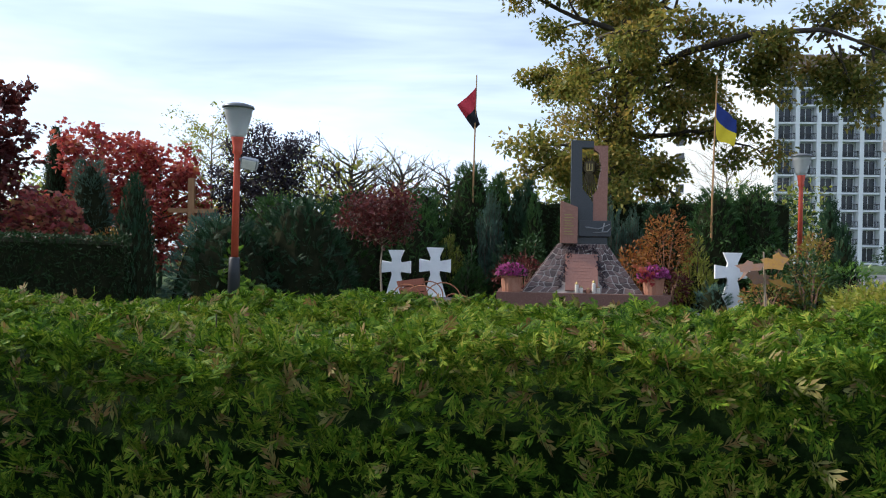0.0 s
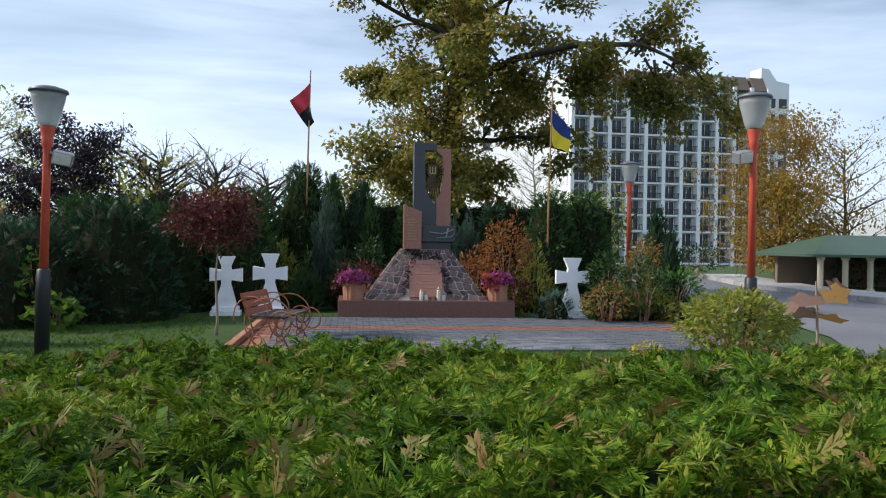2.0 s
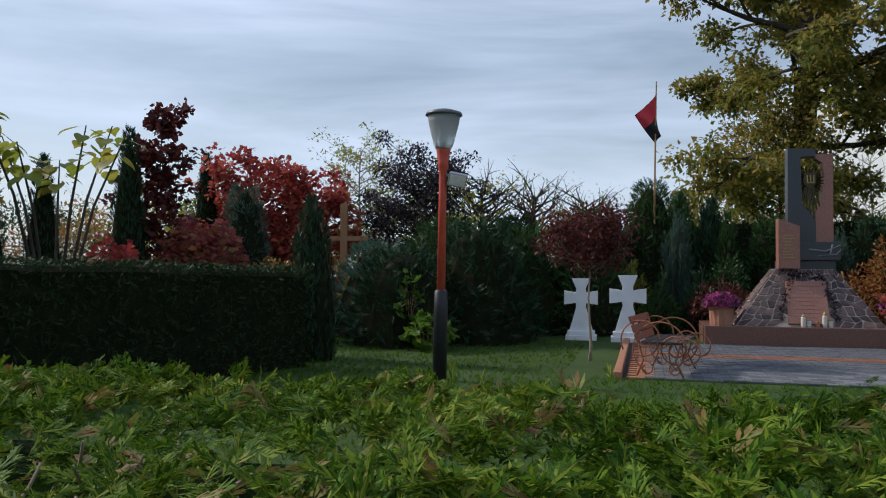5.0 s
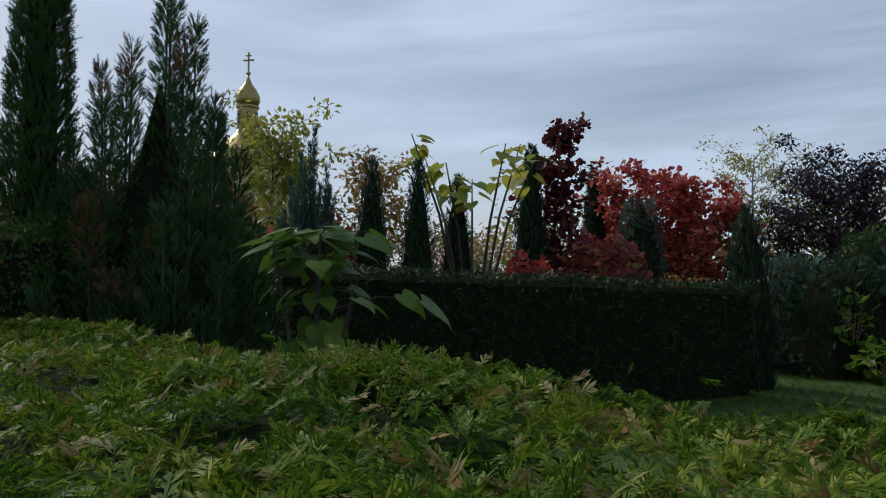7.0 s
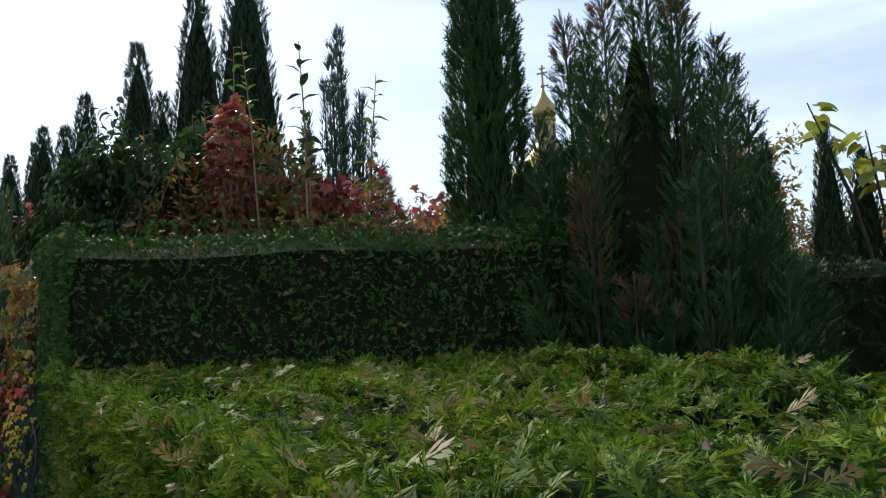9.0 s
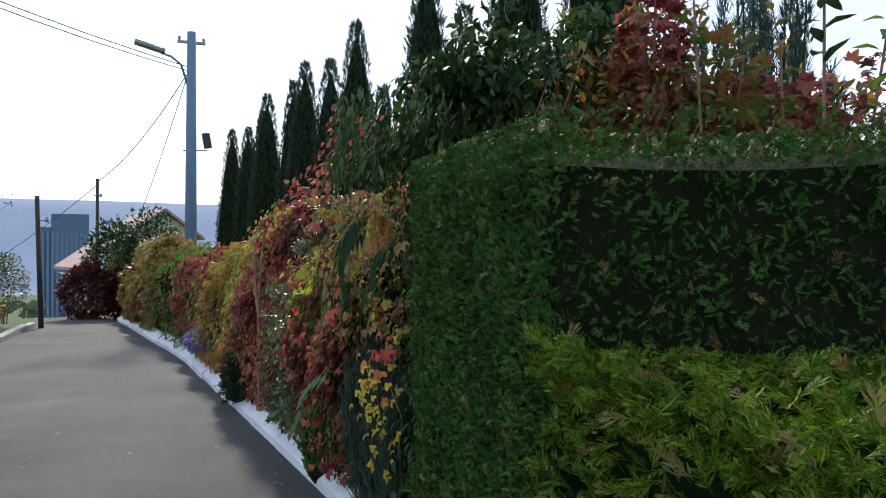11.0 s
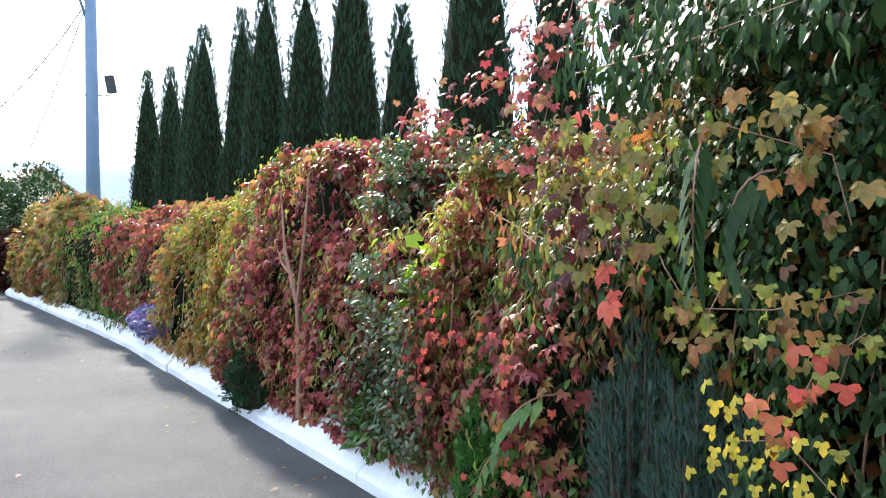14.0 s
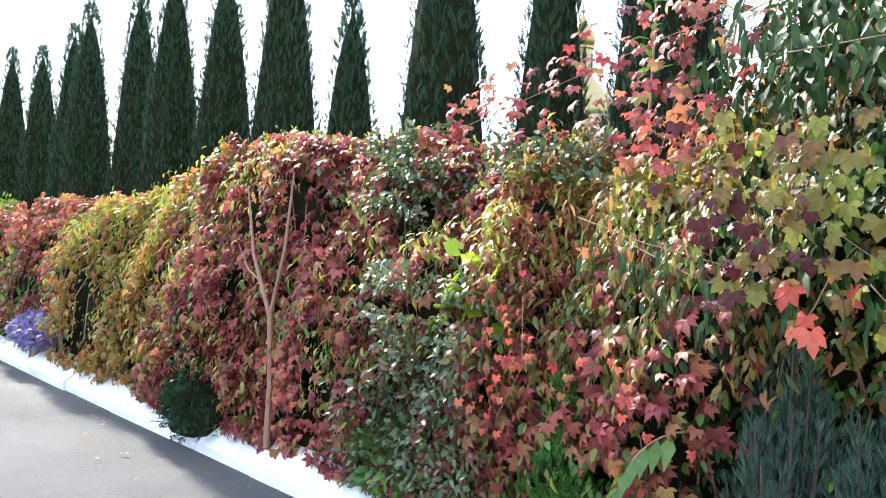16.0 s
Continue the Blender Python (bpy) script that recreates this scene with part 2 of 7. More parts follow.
L_JUNIPER_BROWN = leafy("browned_juniper", [(0.1, 0.05, 0.025), (0.17, 0.08, 0.04), (0.06, 0.07, 0.03)], 0.7, 0.2)
L_BLUE = leafy("blue_juniper", [(0.035, 0.08, 0.06), (0.065, 0.125, 0.09), (0.11, 0.18, 0.135)], 0.6, 0.25)
L_OAK = leafy("oak_leaf", [(0.06, 0.09, 0.02), (0.12, 0.15, 0.03), (0.22, 0.21, 0.045), (0.36, 0.26, 0.06), (0.34, 0.17, 0.06)], 0.45, 0.5, 0.5, 0.55)
L_RED = leafy("red_creeper", [(0.09, 0.07, 0.04), (0.15, 0.035, 0.04), (0.27, 0.05, 0.055), (0.38, 0.085, 0.08), (0.4, 0.15, 0.08), (0.27, 0.19, 0.06), (0.11, 0.14, 0.04)], 0.42, 0.45, 3.0, 0.6, sheen=0.35)
L_REDBRIGHT = leafy("scarlet_leaf", [(0.2, 0.028, 0.035), (0.36, 0.05, 0.05), (0.46, 0.1, 0.07), (0.4, 0.2, 0.07)], 0.4, 0.4)
L_ORANGE = leafy("orange_creeper", [(0.2, 0.06, 0.025), (0.38, 0.14, 0.04), (0.42, 0.25, 0.06), (0.2, 0.2, 0.05), (0.3, 0.08, 0.05)], 0.4, 0.5, sheen=0.5)
L_RUST = leafy("rust_leaf", [(0.12, 0.045, 0.024), (0.24, 0.085, 0.03), (0.34, 0.15, 0.04), (0.17, 0.13, 0.04)], 0.5, 0.4)
L_YELLOW = leafy("yellow_leaf", [(0.3, 0.3, 0.04), (0.5, 0.42, 0.05), (0.6, 0.42, 0.05), (0.24, 0.3, 0.05)], 0.45, 0.4)
L_YGREEN = leafy("yellow_green_leaf", [(0.13, 0.2, 0.03), (0.24, 0.29, 0.04), (0.36, 0.34, 0.06), (0.2, 0.15, 0.05)], 0.4, 0.5, sheen=0.5)
L_GREEN = leafy("green_leaf", [(0.035, 0.1, 0.018), (0.065, 0.15, 0.025), (0.11, 0.21, 0.035), (0.18, 0.26, 0.05)], 0.28, 0.45, sheen=0.5)
L_DGREEN = leafy("dark_green_leaf", [(0.018, 0.045, 0.016), (0.03, 0.07, 0.022), (0.05, 0.1, 0.03)], 0.5, 0.25, sheen=0.25)
L_GLOSSY = leafy("glossy_dark_leaf", [(0.014, 0.04, 0.013), (0.025, 0.06, 0.017), (0.042, 0.085, 0.02), (0.08, 0.13, 0.028)], 0.42, 0.2, sheen=0.22)
L_ROSE = leafy("rose_leaf", [(0.035, 0.075, 0.035), (0.06, 0.11, 0.05), (0.12, 0.14, 0.06), (0.16, 0.07, 0.05)], 0.35, 0.3, sheen=0.5)
L_PURPLE = leafy("purple_leaf", [(0.018, 0.016, 0.024), (0.032, 0.024, 0.036), (0.055, 0.036, 0.05)], 0.45, 0.25)
L_MAROON = leafy("maroon_leaf", [(0.05, 0.012, 0.014), (0.1, 0.022, 0.022), (0.17, 0.05, 0.035)], 0.45, 0.3)
L_BIRCH = leafy("golden_leaf", [(0.16, 0.15, 0.03), (0.28, 0.2, 0.03), (0.36, 0.2, 0.035), (0.2, 0.09, 0.03)], 0.5, 0.4, 0.4)
L_WILT = leafy("wilted_leaf", [(0.26, 0.13, 0.06), (0.22, 0.14, 0.12), (0.36, 0.2, 0.05), (0.18, 0.1, 0.09)], 0.6, 0.4)
L_MIX = leafy("mixed_autumn_leaf", [(0.05, 0.1, 0.02), (0.13, 0.17, 0.035), (0.3, 0.2, 0.05), (0.36, 0.11, 0.05), (0.2, 0.045, 0.045)], 0.35, 0.5, 1.2, 0.55, sheen=0.5)
L_BIG = leafy("large_soft_leaf", [(0.05, 0.11, 0.018), (0.1, 0.19, 0.025), (0.2, 0.29, 0.04)], 0.42, 0.5)
L_RED_FRESH = leafy("fresh_scarlet_leaf", [(0.5, 0.06, 0.05), (0.62, 0.12, 0.08), (0.6, 0.22, 0.08)], 0.4, 0.4)
L_OLIVE = leafy("ochre_olive_leaf", [(0.14, 0.15, 0.03), (0.22, 0.19, 0.04), (0.3, 0.21, 0.05), (0.28, 0.13, 0.05), (0.15, 0.06, 0.05)], 0.42, 0.5, 2.0, 0.7, sheen=0.35)
L_LIME = leafy("lime_leaf", [(0.2, 0.32, 0.02), (0.32, 0.46, 0.04), (0.42, 0.5, 0.06)], 0.35, 0.5)
L_MUM = leafy("magenta_flower", [(0.2, 0.02, 0.1), (0.34, 0.05, 0.2), (0.46, 0.12, 0.32)], 0.6, 0.3)
L_ASTER = leafy("lilac_flower", [(0.16, 0.13, 0.3), (0.28, 0.24, 0.42)], 0.6, 0.3)
L_GRASS = leafy("lawn_grass", [(0.035, 0.09, 0.006), (0.06, 0.14, 0.009), (0.095, 0.19, 0.014), (0.16, 0.2, 0.035)], 0.6, 0.4, 1.2, sheen=0.05)
# leaf tones paled and greyed, putting distance haze into the colour
L_FAR = leafy("hazy_far_wood", [(0.08, 0.12, 0.1), (0.13, 0.15, 0.1), (0.2, 0.17, 0.1)], 0.8, 0.1)


# ---- builders ----
def thing(name, label, category, at=(0, 0, 0), turn=0.0, group="", kind=""):
    ob = new(name)
    ob.matrix_world = pose(*at, 0, 0, turn)
    return tagged(ob, label, category, group, kind)


class Shape:
    """Gathers corners and faces of one mesh."""

    def __init__(self):
        self.v, self.f = [], []

    def add(self, v, f):
        n = len(self.v)
        self.v += [tuple(p) for p in v]
        self.f += [tuple(i + n for i in face) for face in f]
        return self

    def box(self, x0, x1, y0, y1, z0, z1, bevel=0.0, m=None):
        bm = bmesh.new()
        bmesh.ops.create_cube(bm, size=1.0)
        bmesh.ops.scale(bm, vec=(x1 - x0, y1 - y0, z1 - z0), verts=bm.verts)
        bmesh.ops.translate(bm, vec=((x0 + x1) / 2, (y0 + y1) / 2, (z0 + z1) / 2), verts=bm.verts)
        if bevel:
            bmesh.ops.bevel(bm, geom=bm.edges[:], offset=bevel, segments=2, affect="EDGES", profile=0.6)
        return self.take(bm, m)

    def take(self, bm, m=None):
        if m is not None:
            bm.transform(m)
        bm.verts.index_update()
        self.add([v.co[:] for v in bm.verts], [[v.index for v in f.verts] for f in bm.faces])
        bm.free()
        return self

    def prism(self, outline, z0, z1, m=None):
        """An upright prism over an outline of (x, y), anticlockwise."""
        n = len(outline)
        v = [Vector((x, y, z0)) for x, y in outline] + [Vector((x, y, z1)) for x, y in outline]
        if m is not None:
            v = [m @ p for p in v]
        f = [list(range(n - 1, -1, -1)), list(range(n, 2 * n))] + [[i, (i + 1) % n, n + (i + 1) % n, n + i] for i in range(n)]
        return self.add(v, f)

    def lathe(self, profile, sides=20, at=(0, 0, 0)):
        """Rings of (radius, height) turned round the upright axis."""
        v, f = [], []
        for r, z in profile:
            v += [(at[0] + r * math.cos(2 * math.pi * i / sides), at[1] + r * math.sin(2 * math.pi * i / sides), at[2] + z) for i in range(sides)]
        for k in range(len(profile) - 1):
            for i in range(sides):
                j = (i + 1) % sides
                f.append((k * sides + i, k * sides + j, (k + 1) * sides + j, (k + 1) * sides + i))
        f.append(tuple(range(sides - 1, -1, -1)))
        f.append(tuple((len(profile) - 1) * sides + i for i in range(sides)))
        return self.add(v, f)

    def tube(self, points, radii, sides=7, closed=True):
        """A tapering tube along points."""
        pts = [Vector(p) for p in points]
        if isinstance(radii, (int, float)):
            radii = [radii] * len(pts)
        v, f = [], []
        side = None
        for k, p in enumerate(pts):
            d = (pts[min(k + 1, len(pts) - 1)] - pts[max(k - 1, 0)]).normalized()
            if side is None:
                side = d.orthogonal().normalized()
            side = (side - d * side.dot(d)).normalized()
            up = d.cross(side)
            v += [p + (side * math.cos(2 * math.pi * i / sides) + up * math.sin(2 * math.pi * i / sides)) * radii[k] for i in range(sides)]
        for k in range(len(pts) - 1):
            for i in range(sides):
                j = (i + 1) % sides
                f.append((k * sides + i, k * sides + j, (k + 1) * sides + j, (k + 1) * sides + i))
        if closed:
            f.append(tuple(range(sides - 1, -1, -1)))
            f.append(tuple((len(pts) - 1) * sides + i for i in range(sides)))
        return self.add(v, f)

    def mesh(self, name, mat, smooth=False):
        me = bpy.data.meshes.new(name)
        me.from_pydata(self.v, [], self.f)
        me.materials.append(mat)
        if smooth:
            me.polygons.foreach_set("use_smooth", [len(f) < 7 for f in self.f])
        me.update()
        return me


def part(name, shape, material, parent, label="", smooth=False, at=None):
    """One mesh object under a thing or a part; shape is a Shape or a mesh."""
    me = shape if isinstance(shape, bpy.types.Mesh) else shape.mesh(name, material, smooth)
    ob = new(name, me)
    ob.parent = parent
    if at is not None:
        ob.matrix_basis = at
    return tagged(ob, label) if label else ob


def solo(name, shape, material, label, category, kind="", smooth=False, at=None, group=""):
    ob = new(name, shape if isinstance(shape, bpy.types.Mesh) else shape.mesh(name, material, smooth))
    if at is not None:
        ob.matrix_world = at
    return tagged(ob, label, category, group, kind)


# ---- leaves and sprays, as small templates laid many times ----
def t_oval(width=0.45, fold=0.08):
    v = np.array([(0, 0, 0), (0.42, -width / 2, fold), (0.42, width / 2, fold), (1, 0, -0.06), (0.45, 0, 0)])
    return v, np.array([(0, 1, 4), (0, 4, 2), (1, 3, 4), (4, 3, 2)])


def t_palm(fingers=5, spread=176.0, width=0.5, fine=False):
    """A creeper leaf: broad pointed leaflets spread like fingers, tips hanging."""
    v, f = [(0, 0, 0)], []
    for k in range(fingers):
        a = radians(-spread / 2 + spread * k / (fingers - 1))
        size = 1.0 - 0.3 * abs(k - (fingers - 1) / 2) / ((fingers - 1) / 2)
        c, s, n = math.cos(a), math.sin(a), len(v)
        lift = 0.03 * (k % 2)
        if not fine:
            v += [(size * (c * x - s * y), size * (s * x + c * y), z + lift) for x, y, z in ((0.58, -width * 0.48, 0.02), (0.58, width * 0.48, 0.02), (1.0, 0, -0.26))]
            f += [(0, n, n + 1), (n, n + 2, n + 1)]
            continue
        for x, y, z in ((0.36, -width * 0.36, 0.04), (0.36, width * 0.36, 0.04), (0.68, -width * 0.45, -0.02), (0.68, width * 0.45, -0.02), (1.0, 0, -0.24), (0.52, 0, -0.02)):
            v.append((size * (c * x - s * y), size * (s * x + c * y), z + lift))
        f += [(0, n, n + 5), (0, n + 5, n + 1), (n, n + 2, n + 5), (n + 5, n + 3, n + 1), (n + 2, n + 4, n + 5), (n + 5, n + 4, n + 3)]
    return np.array(v), np.array(f)


def t_lobed(lobes=5, jag=0.22):
    """A broad lobed leaf round its stalk's end."""
    v, f = [(0.1, 0, 0)], []
    n = lobes * 2 + 1
    for k in range(n):
        a = radians(-150 + 300 * k / (n - 1))
        r = (0.62 if k % 2 else 0.62 * (1 - jag)) * (1.0 + 0.35 * math.cos(a))
        v.append((0.1 + r * math.cos(a), r * math.sin(a), -0.18 * r * r + (0.05 if k % 2 else -0.03)))
    f = [(0, k, k + 1) for k in range(1, n)]
    return np.array(v), np.array(f)


def t_heart():
    """A broad heart-shaped leaf with a pointed tip, folded a little along its midrib."""
    half = [(-0.1, 0.16), (-0.12, 0.34), (0.05, 0.47), (0.3, 0.47), (0.55, 0.35), (0.78, 0.17)]
    rib = [(0.0, 0.0), (0.25, 0.02), (0.5, 0.0), (0.75, -0.06), (1.02, -0.2)]
    v = [(x, 0.0, z) for x, z in rib]
    f = []
    for s in (1, -1):
        n = len(v)
        v += [(x, s * y, 0.16 * y - 0.22 * y * y - 0.12 * max(0.0, x) ** 2) for x, y in half]
        q = [(0, n, n + 1), (0, n + 1, n + 2), (0, n + 2, 1), (1, n + 2, n + 3), (1, n + 3, 2), (2, n + 3, n + 4), (2, n + 4, 3), (3, n + 4, n + 5), (3, n + 5, 4)]
        f += q if s < 0 else [(a, c, b) for a, b, c in q]
    return np.array(v), np.array(f)


def t_spray(pairs=6, sub=True, seed=1, lite=False):
    """A flat feathery conifer spray: a stem with branchlets to both sides, and twiglets on those."""
    rng = random.Random(seed)
    v, f = [], []

    def strip(x0, y0, x1, y1, w, z0=0.0, z1=0.0, simple=False):
        dx, dy = x1 - x0, y1 - y0
        d = math.hypot(dx, dy)
        px, py = -dy / d * w, dx / d * w
        n = len(v)
        if simple:
            v.extend([(x0 - px, y0 - py, z0), (x0 + px, y0 + py, z0), (x1, y1, z1)])
            f.append((n, n + 2, n + 1))
            return
        xm, ym, zm = x0 + dx * 0.55, y0 + dy * 0.55, z0 + (z1 - z0) * 0.55
        v.extend([(x0, y0, z0), (xm + px, ym + py, zm + 0.012), (xm - px, ym - py, zm + 0.012), (x1, y1, z1)])
        f.extend([(n, n + 2, n + 1), (n + 2, n + 3, n + 1)])

    strip(0, 0, 1, 0, 0.03, 0, -0.1, lite)
    for k in range(pairs):
        x = 0.12 + 0.8 * k / pairs
        for s in (-1, 1):
            ln = (0.52 - 0.34 * (k / pairs)) * rng.uniform(0.6, 1.25)
            a = radians(rng.uniform(20, 44)) * s
            xs = x + (0.06 if s > 0 else 0)
            x1, y1 = xs + ln * math.cos(a), ln * math.sin(a)
            strip(xs, 0, x1, y1, 0.04 if lite else 0.032 if sub else 0.042, -0.1 * xs, -0.1 * xs - 0.06, lite)
            if sub and ln > 0.2:
                for j in (0.35, 0.68):
                    for q in (-1, 1):
                        b = a + q * radians(38)
                        l2 = ln * 0.45 * (1.1 - j * 0.5)
                        xa, ya = xs + (x1 - xs) * j, y1 * j
                        strip(xa, ya, xa + l2 * math.cos(b), ya + l2 * math.sin(b), 0.026, -0.1 * xs - 0.03, -0.1 * xs - 0.05, True)
    return np.array(v), np.array(f)


def t_tuft(blades=6, spread=0.35, width=0.03, seed=2):
    """A tuft of narrow upright blades along +x."""
    rng = random.Random(seed)
    v, f = [], []
    for k in range(blades):
        a, e = rng.uniform(0, 2 * math.pi), rng.uniform(0.2, 1.0) * spread
        d = Vector((1, e * math.cos(a), e * math.sin(a))).normalized() * rng.uniform(0.6, 1.0)
        s = d.orthogonal().normalized() * width
        n = len(v)
        v += [tuple(-s), tuple(s), tuple(d)]
        f += [(n, n + 1, n + 2)]
    return np.array(v), np.array(f)


def t_ovate(width=0.45, curl=0.16):
    """A pointed leaf with a curved outline, a fold along its midrib and a hanging tip."""
    v = [(0, 0, 0), (0.5, 0, 0.0), (1.0, 0, -curl)]
    for sd in (-1, 1):
        v += [(0.2, sd * width * 0.36, 0.05), (0.48, sd * width * 0.5, 0.05), (0.78, sd * width * 0.3, -0.02 - curl * 0.4)]
    f = [(0, 3, 1), (3, 4, 1), (4, 5, 1), (5, 2, 1), (0, 1, 6), (6, 1, 7), (7, 1, 8), (8, 1, 2)]
    return np.array(v), np.array(f)


T_OVATE, T_SLIM = t_ovate(0.5), t_ovate(0.34, 0.24)
T_ROUND, T_OVAL, T_LANCE, T_PALM, T_LOBED = t_oval(0.85, 0.1), t_oval(), t_oval(0.26, 0.05), t_palm(), t_lobed()
T_SPRAY, T_FROND, T_SPRIG = t_spray(6, True, 1), t_spray(5, False, 3), t_spray(4, False, 7, True)
T_TUFT, T_GRASS = t_tuft(), t_tuft(4, 0.9, 0.05, 5)
RNG = np.random.default_rng(11)


def unit(a):
    return a / np.maximum(np.linalg.norm(a, axis=-1, keepdims=True), 1e-9)


def lay(name, template, points, ahead, normal, sizes, mat):
    """One mesh with the template laid at every point: its x along ahead, its z as near to normal as can be."""
    tv, tf = template
    n = len(points)
    ax = unit(np.asarray(ahead, float))
    az = unit(normal - ax * (normal * ax).sum(-1, keepdims=True) + 1e-6)
    ay = np.cross(az, ax)
    s = np.asarray(sizes, float).reshape(-1, 1, 1)
    flex = RNG.uniform(0.75, 1.25, (n, 1, 1))
    v = points[:, None, :] + s * (tv[None, :, 0:1] * ax[:, None, :] + flex * tv[None, :, 1:2] * ay[:, None, :] + tv[None, :, 2:3] * az[:, None, :])
    f = tf[None] + (np.arange(n) * len(tv))[:, None, None]
    v, f = v.reshape(-1, 3), f.reshape(-1, 3)
    me = bpy.data.meshes.new(name)
    me.vertices.add(len(v))
    me.vertices.foreach_set("co", v.astype(np.float32).ravel())
    me.loops.add(f.size)
    me.loops.foreach_set("vertex_index", f.astype(np.int32).ravel())
    me.polygons.add(len(f))
    me.polygons.foreach_set("loop_start", np.arange(0, f.size, 3, dtype=np.int32))
    me.polygons.foreach_set("loop_total", np.full(len(f), 3, dtype=np.int32))
    me.materials.append(mat)
    me.update()
    me.validate()
    return me


def tilt(vectors, amount):
    return unit(vectors + RNG.normal(0, amount, vectors.shape))


def lump(points, scale, seed=0.0):
    return np.array([noise.noise(Vector(p) * scale + Vector((seed, seed * 1.7, 3.1))) for p in points])


# ---- ground and roads ----
def smooth(a, b, x):
    t = min(1.0, max(0.0, (x - a) / (b - a)))
    return t * t * (3 - 2 * t)


drop = lambda x: max(-34.0, -0.012 * max(0.0, -11 - x) - 0.002 * max(0.0, -23 - x) ** 2)
ROAD = 0.07


def ground_height(x, y):
    z = 0.03 + 0.27 * smooth(1.5, 1.75, y)
    z += drop(x)
    if x > -60 and y > 45:
        z -= smooth(45, 130, y) * 3.6
    return z


def steps(marks):
    out = []
    for a, b, n in marks:
        out += [a + (b - a) * i / n for i in range(n)]
    return out + [marks[-1][1]]


gx = steps([(-900, -120, 12), (-120, -30, 18), (-30, 20, 50), (20, 120, 14), (120, 900, 8)])
gy = steps([(-900, -60, 8), (-60, -2, 12), (-2, 1.5, 6), (1.5, 1.75, 2), (1.75, 20, 30), (20, 130, 16), (130, 900, 8)])
s = Shape()
s.v = [(x, y, ground_height(x, y)) for y in gy for x in gx]
w = len(gx)
s.f = [(j * w + i, j * w + i + 1, (j + 1) * w + i + 1, (j + 1) * w + i) for j in range(len(gy) - 1) for i in range(w - 1)]
solo("ground", s, M_LAWN_SOIL, "grassy earth that falls away down the hillside", "ground", "structure")

LEFT_EDGE = lambda x: -1.52 - (x + 18.3) * 0.089
RIGHT_EDGE = lambda x: 1.43 if x > -17 else 1.43 + (x + 17) * 0.055
s = Shape()
xs = steps([(-42, -26, 16), (-26, 30, 56)])
for x in xs:
    s.v += [(x, LEFT_EDGE(x) - 0.06, ROAD + drop(x)), (x, 0.2, ROAD + 0.02 + drop(x)), (x, RIGHT_EDGE(x) + 0.03, ROAD + drop(x))]
for i in range(len(xs) - 1):
    a = i * 3
    s.f += [(a, a + 3, a + 4, a + 1), (a + 1, a + 4, a + 5, a + 2)]
solo("road", s, M_ASPHALT, "narrow lane of worn pale grey asphalt", "road", "structure")

kerb = thing("kerb", "whitewashed concrete kerb along the flower bed", "kerb", (0, 0, 0), kind="structure")
KP = Matrix(((0, 0, 1, 0), (1, 0, 0, -0.09), (0, 1, 0, 0), (0, 0, 0, 1)))
kb = Shape().prism([(0.2, -0.1), (0.2, 0.23), (0.185, 0.25), (0.14, 0.245), (0.03, 0.165), (0.012, 0.15), (0.0, 0.13), (0.0, -0.1)][::-1], -0.496, 0.496, KP).mesh("kerb_block", M_KERB_WHITE)
x = -7.3
while x > -27:
    a = math.degrees(math.atan2(RIGHT_EDGE(x + 0.5) - RIGHT_EDGE(x - 0.5), 1.0))
    part("kerb_block", kb, None, kerb, at=pose(x, RIGHT_EDGE(x) + 0.09 + RNG.uniform(-0.008, 0.008), drop(x) + RNG.uniform(-0.01, 0.008), RNG.uniform(-1.0, 1.0), 0, a + RNG.uniform(-0.5, 0.5)))
    x -= 1.0
kerb2 = thing("kerb", "weathered grey concrete kerb along the lane", "kerb", (0, 0, 0), kind="structure")
kb = Shape().box(-0.495, 0.495, -0.08, 0.08, -0.1, 0.14, 0.02).mesh("kerb_block", M_KERB_GREY)
x = -12.0
while x > -26:
    part("kerb_block", kb, None, kerb2, at=pose(x, LEFT_EDGE(x) - 0.1, 0.05 + drop(x) + RNG.uniform(-0.02, 0.01), RNG.uniform(-2, 2), 0, -5.1))
    x -= 1.0

# second road, past the memorial
s = Shape()
edge_l = [(7.4, -6.0), (7.2, 2.0), (7.6, 6.6), (9.2, 9.2), (11.0, 14.0), (13.0, 22.0), (15.5, 32.0), (30, 75)]
edge_r = [(19.0, -6.0), (17.0, 2.0), (15.6, 9.0), (15.3, 12.0), (15.6, 16.0), (16.6, 22.0), (20.5, 32.0), (40, 75)]
for (x0, y0), (x1, y1) in zip(edge_l, edge_r):
    s.v += [(x0, y0, 0.318 - smooth(40, 75, y0) * 1.2), ((x0 + x1) / 2, (y0 + y1) / 2, 0.34 - smooth(40, 75, y0) * 1.2), (x1, y1, 0.318 - smooth(40, 75, y0) * 1.2)]
for i in range(len(edge_l) - 1):
    a = i * 3
    s.f += [(a, a + 1, a + 4, a + 3), (a + 1, a + 2, a + 5, a + 4)]
solo("road", s, M_ASPHALT_FAR, "grey asphalt side road bending past the memorial", "road", "structure")
kerb3 = thing("kerb", "pale concrete kerb along the side road", "kerb", (0, 0, 0), kind="structure")
kb = Shape().box(-0.49, 0.49, -0.09, 0.09, -0.05, 0.16, 0.02).mesh("kerb_block", M_KERB_GREY)
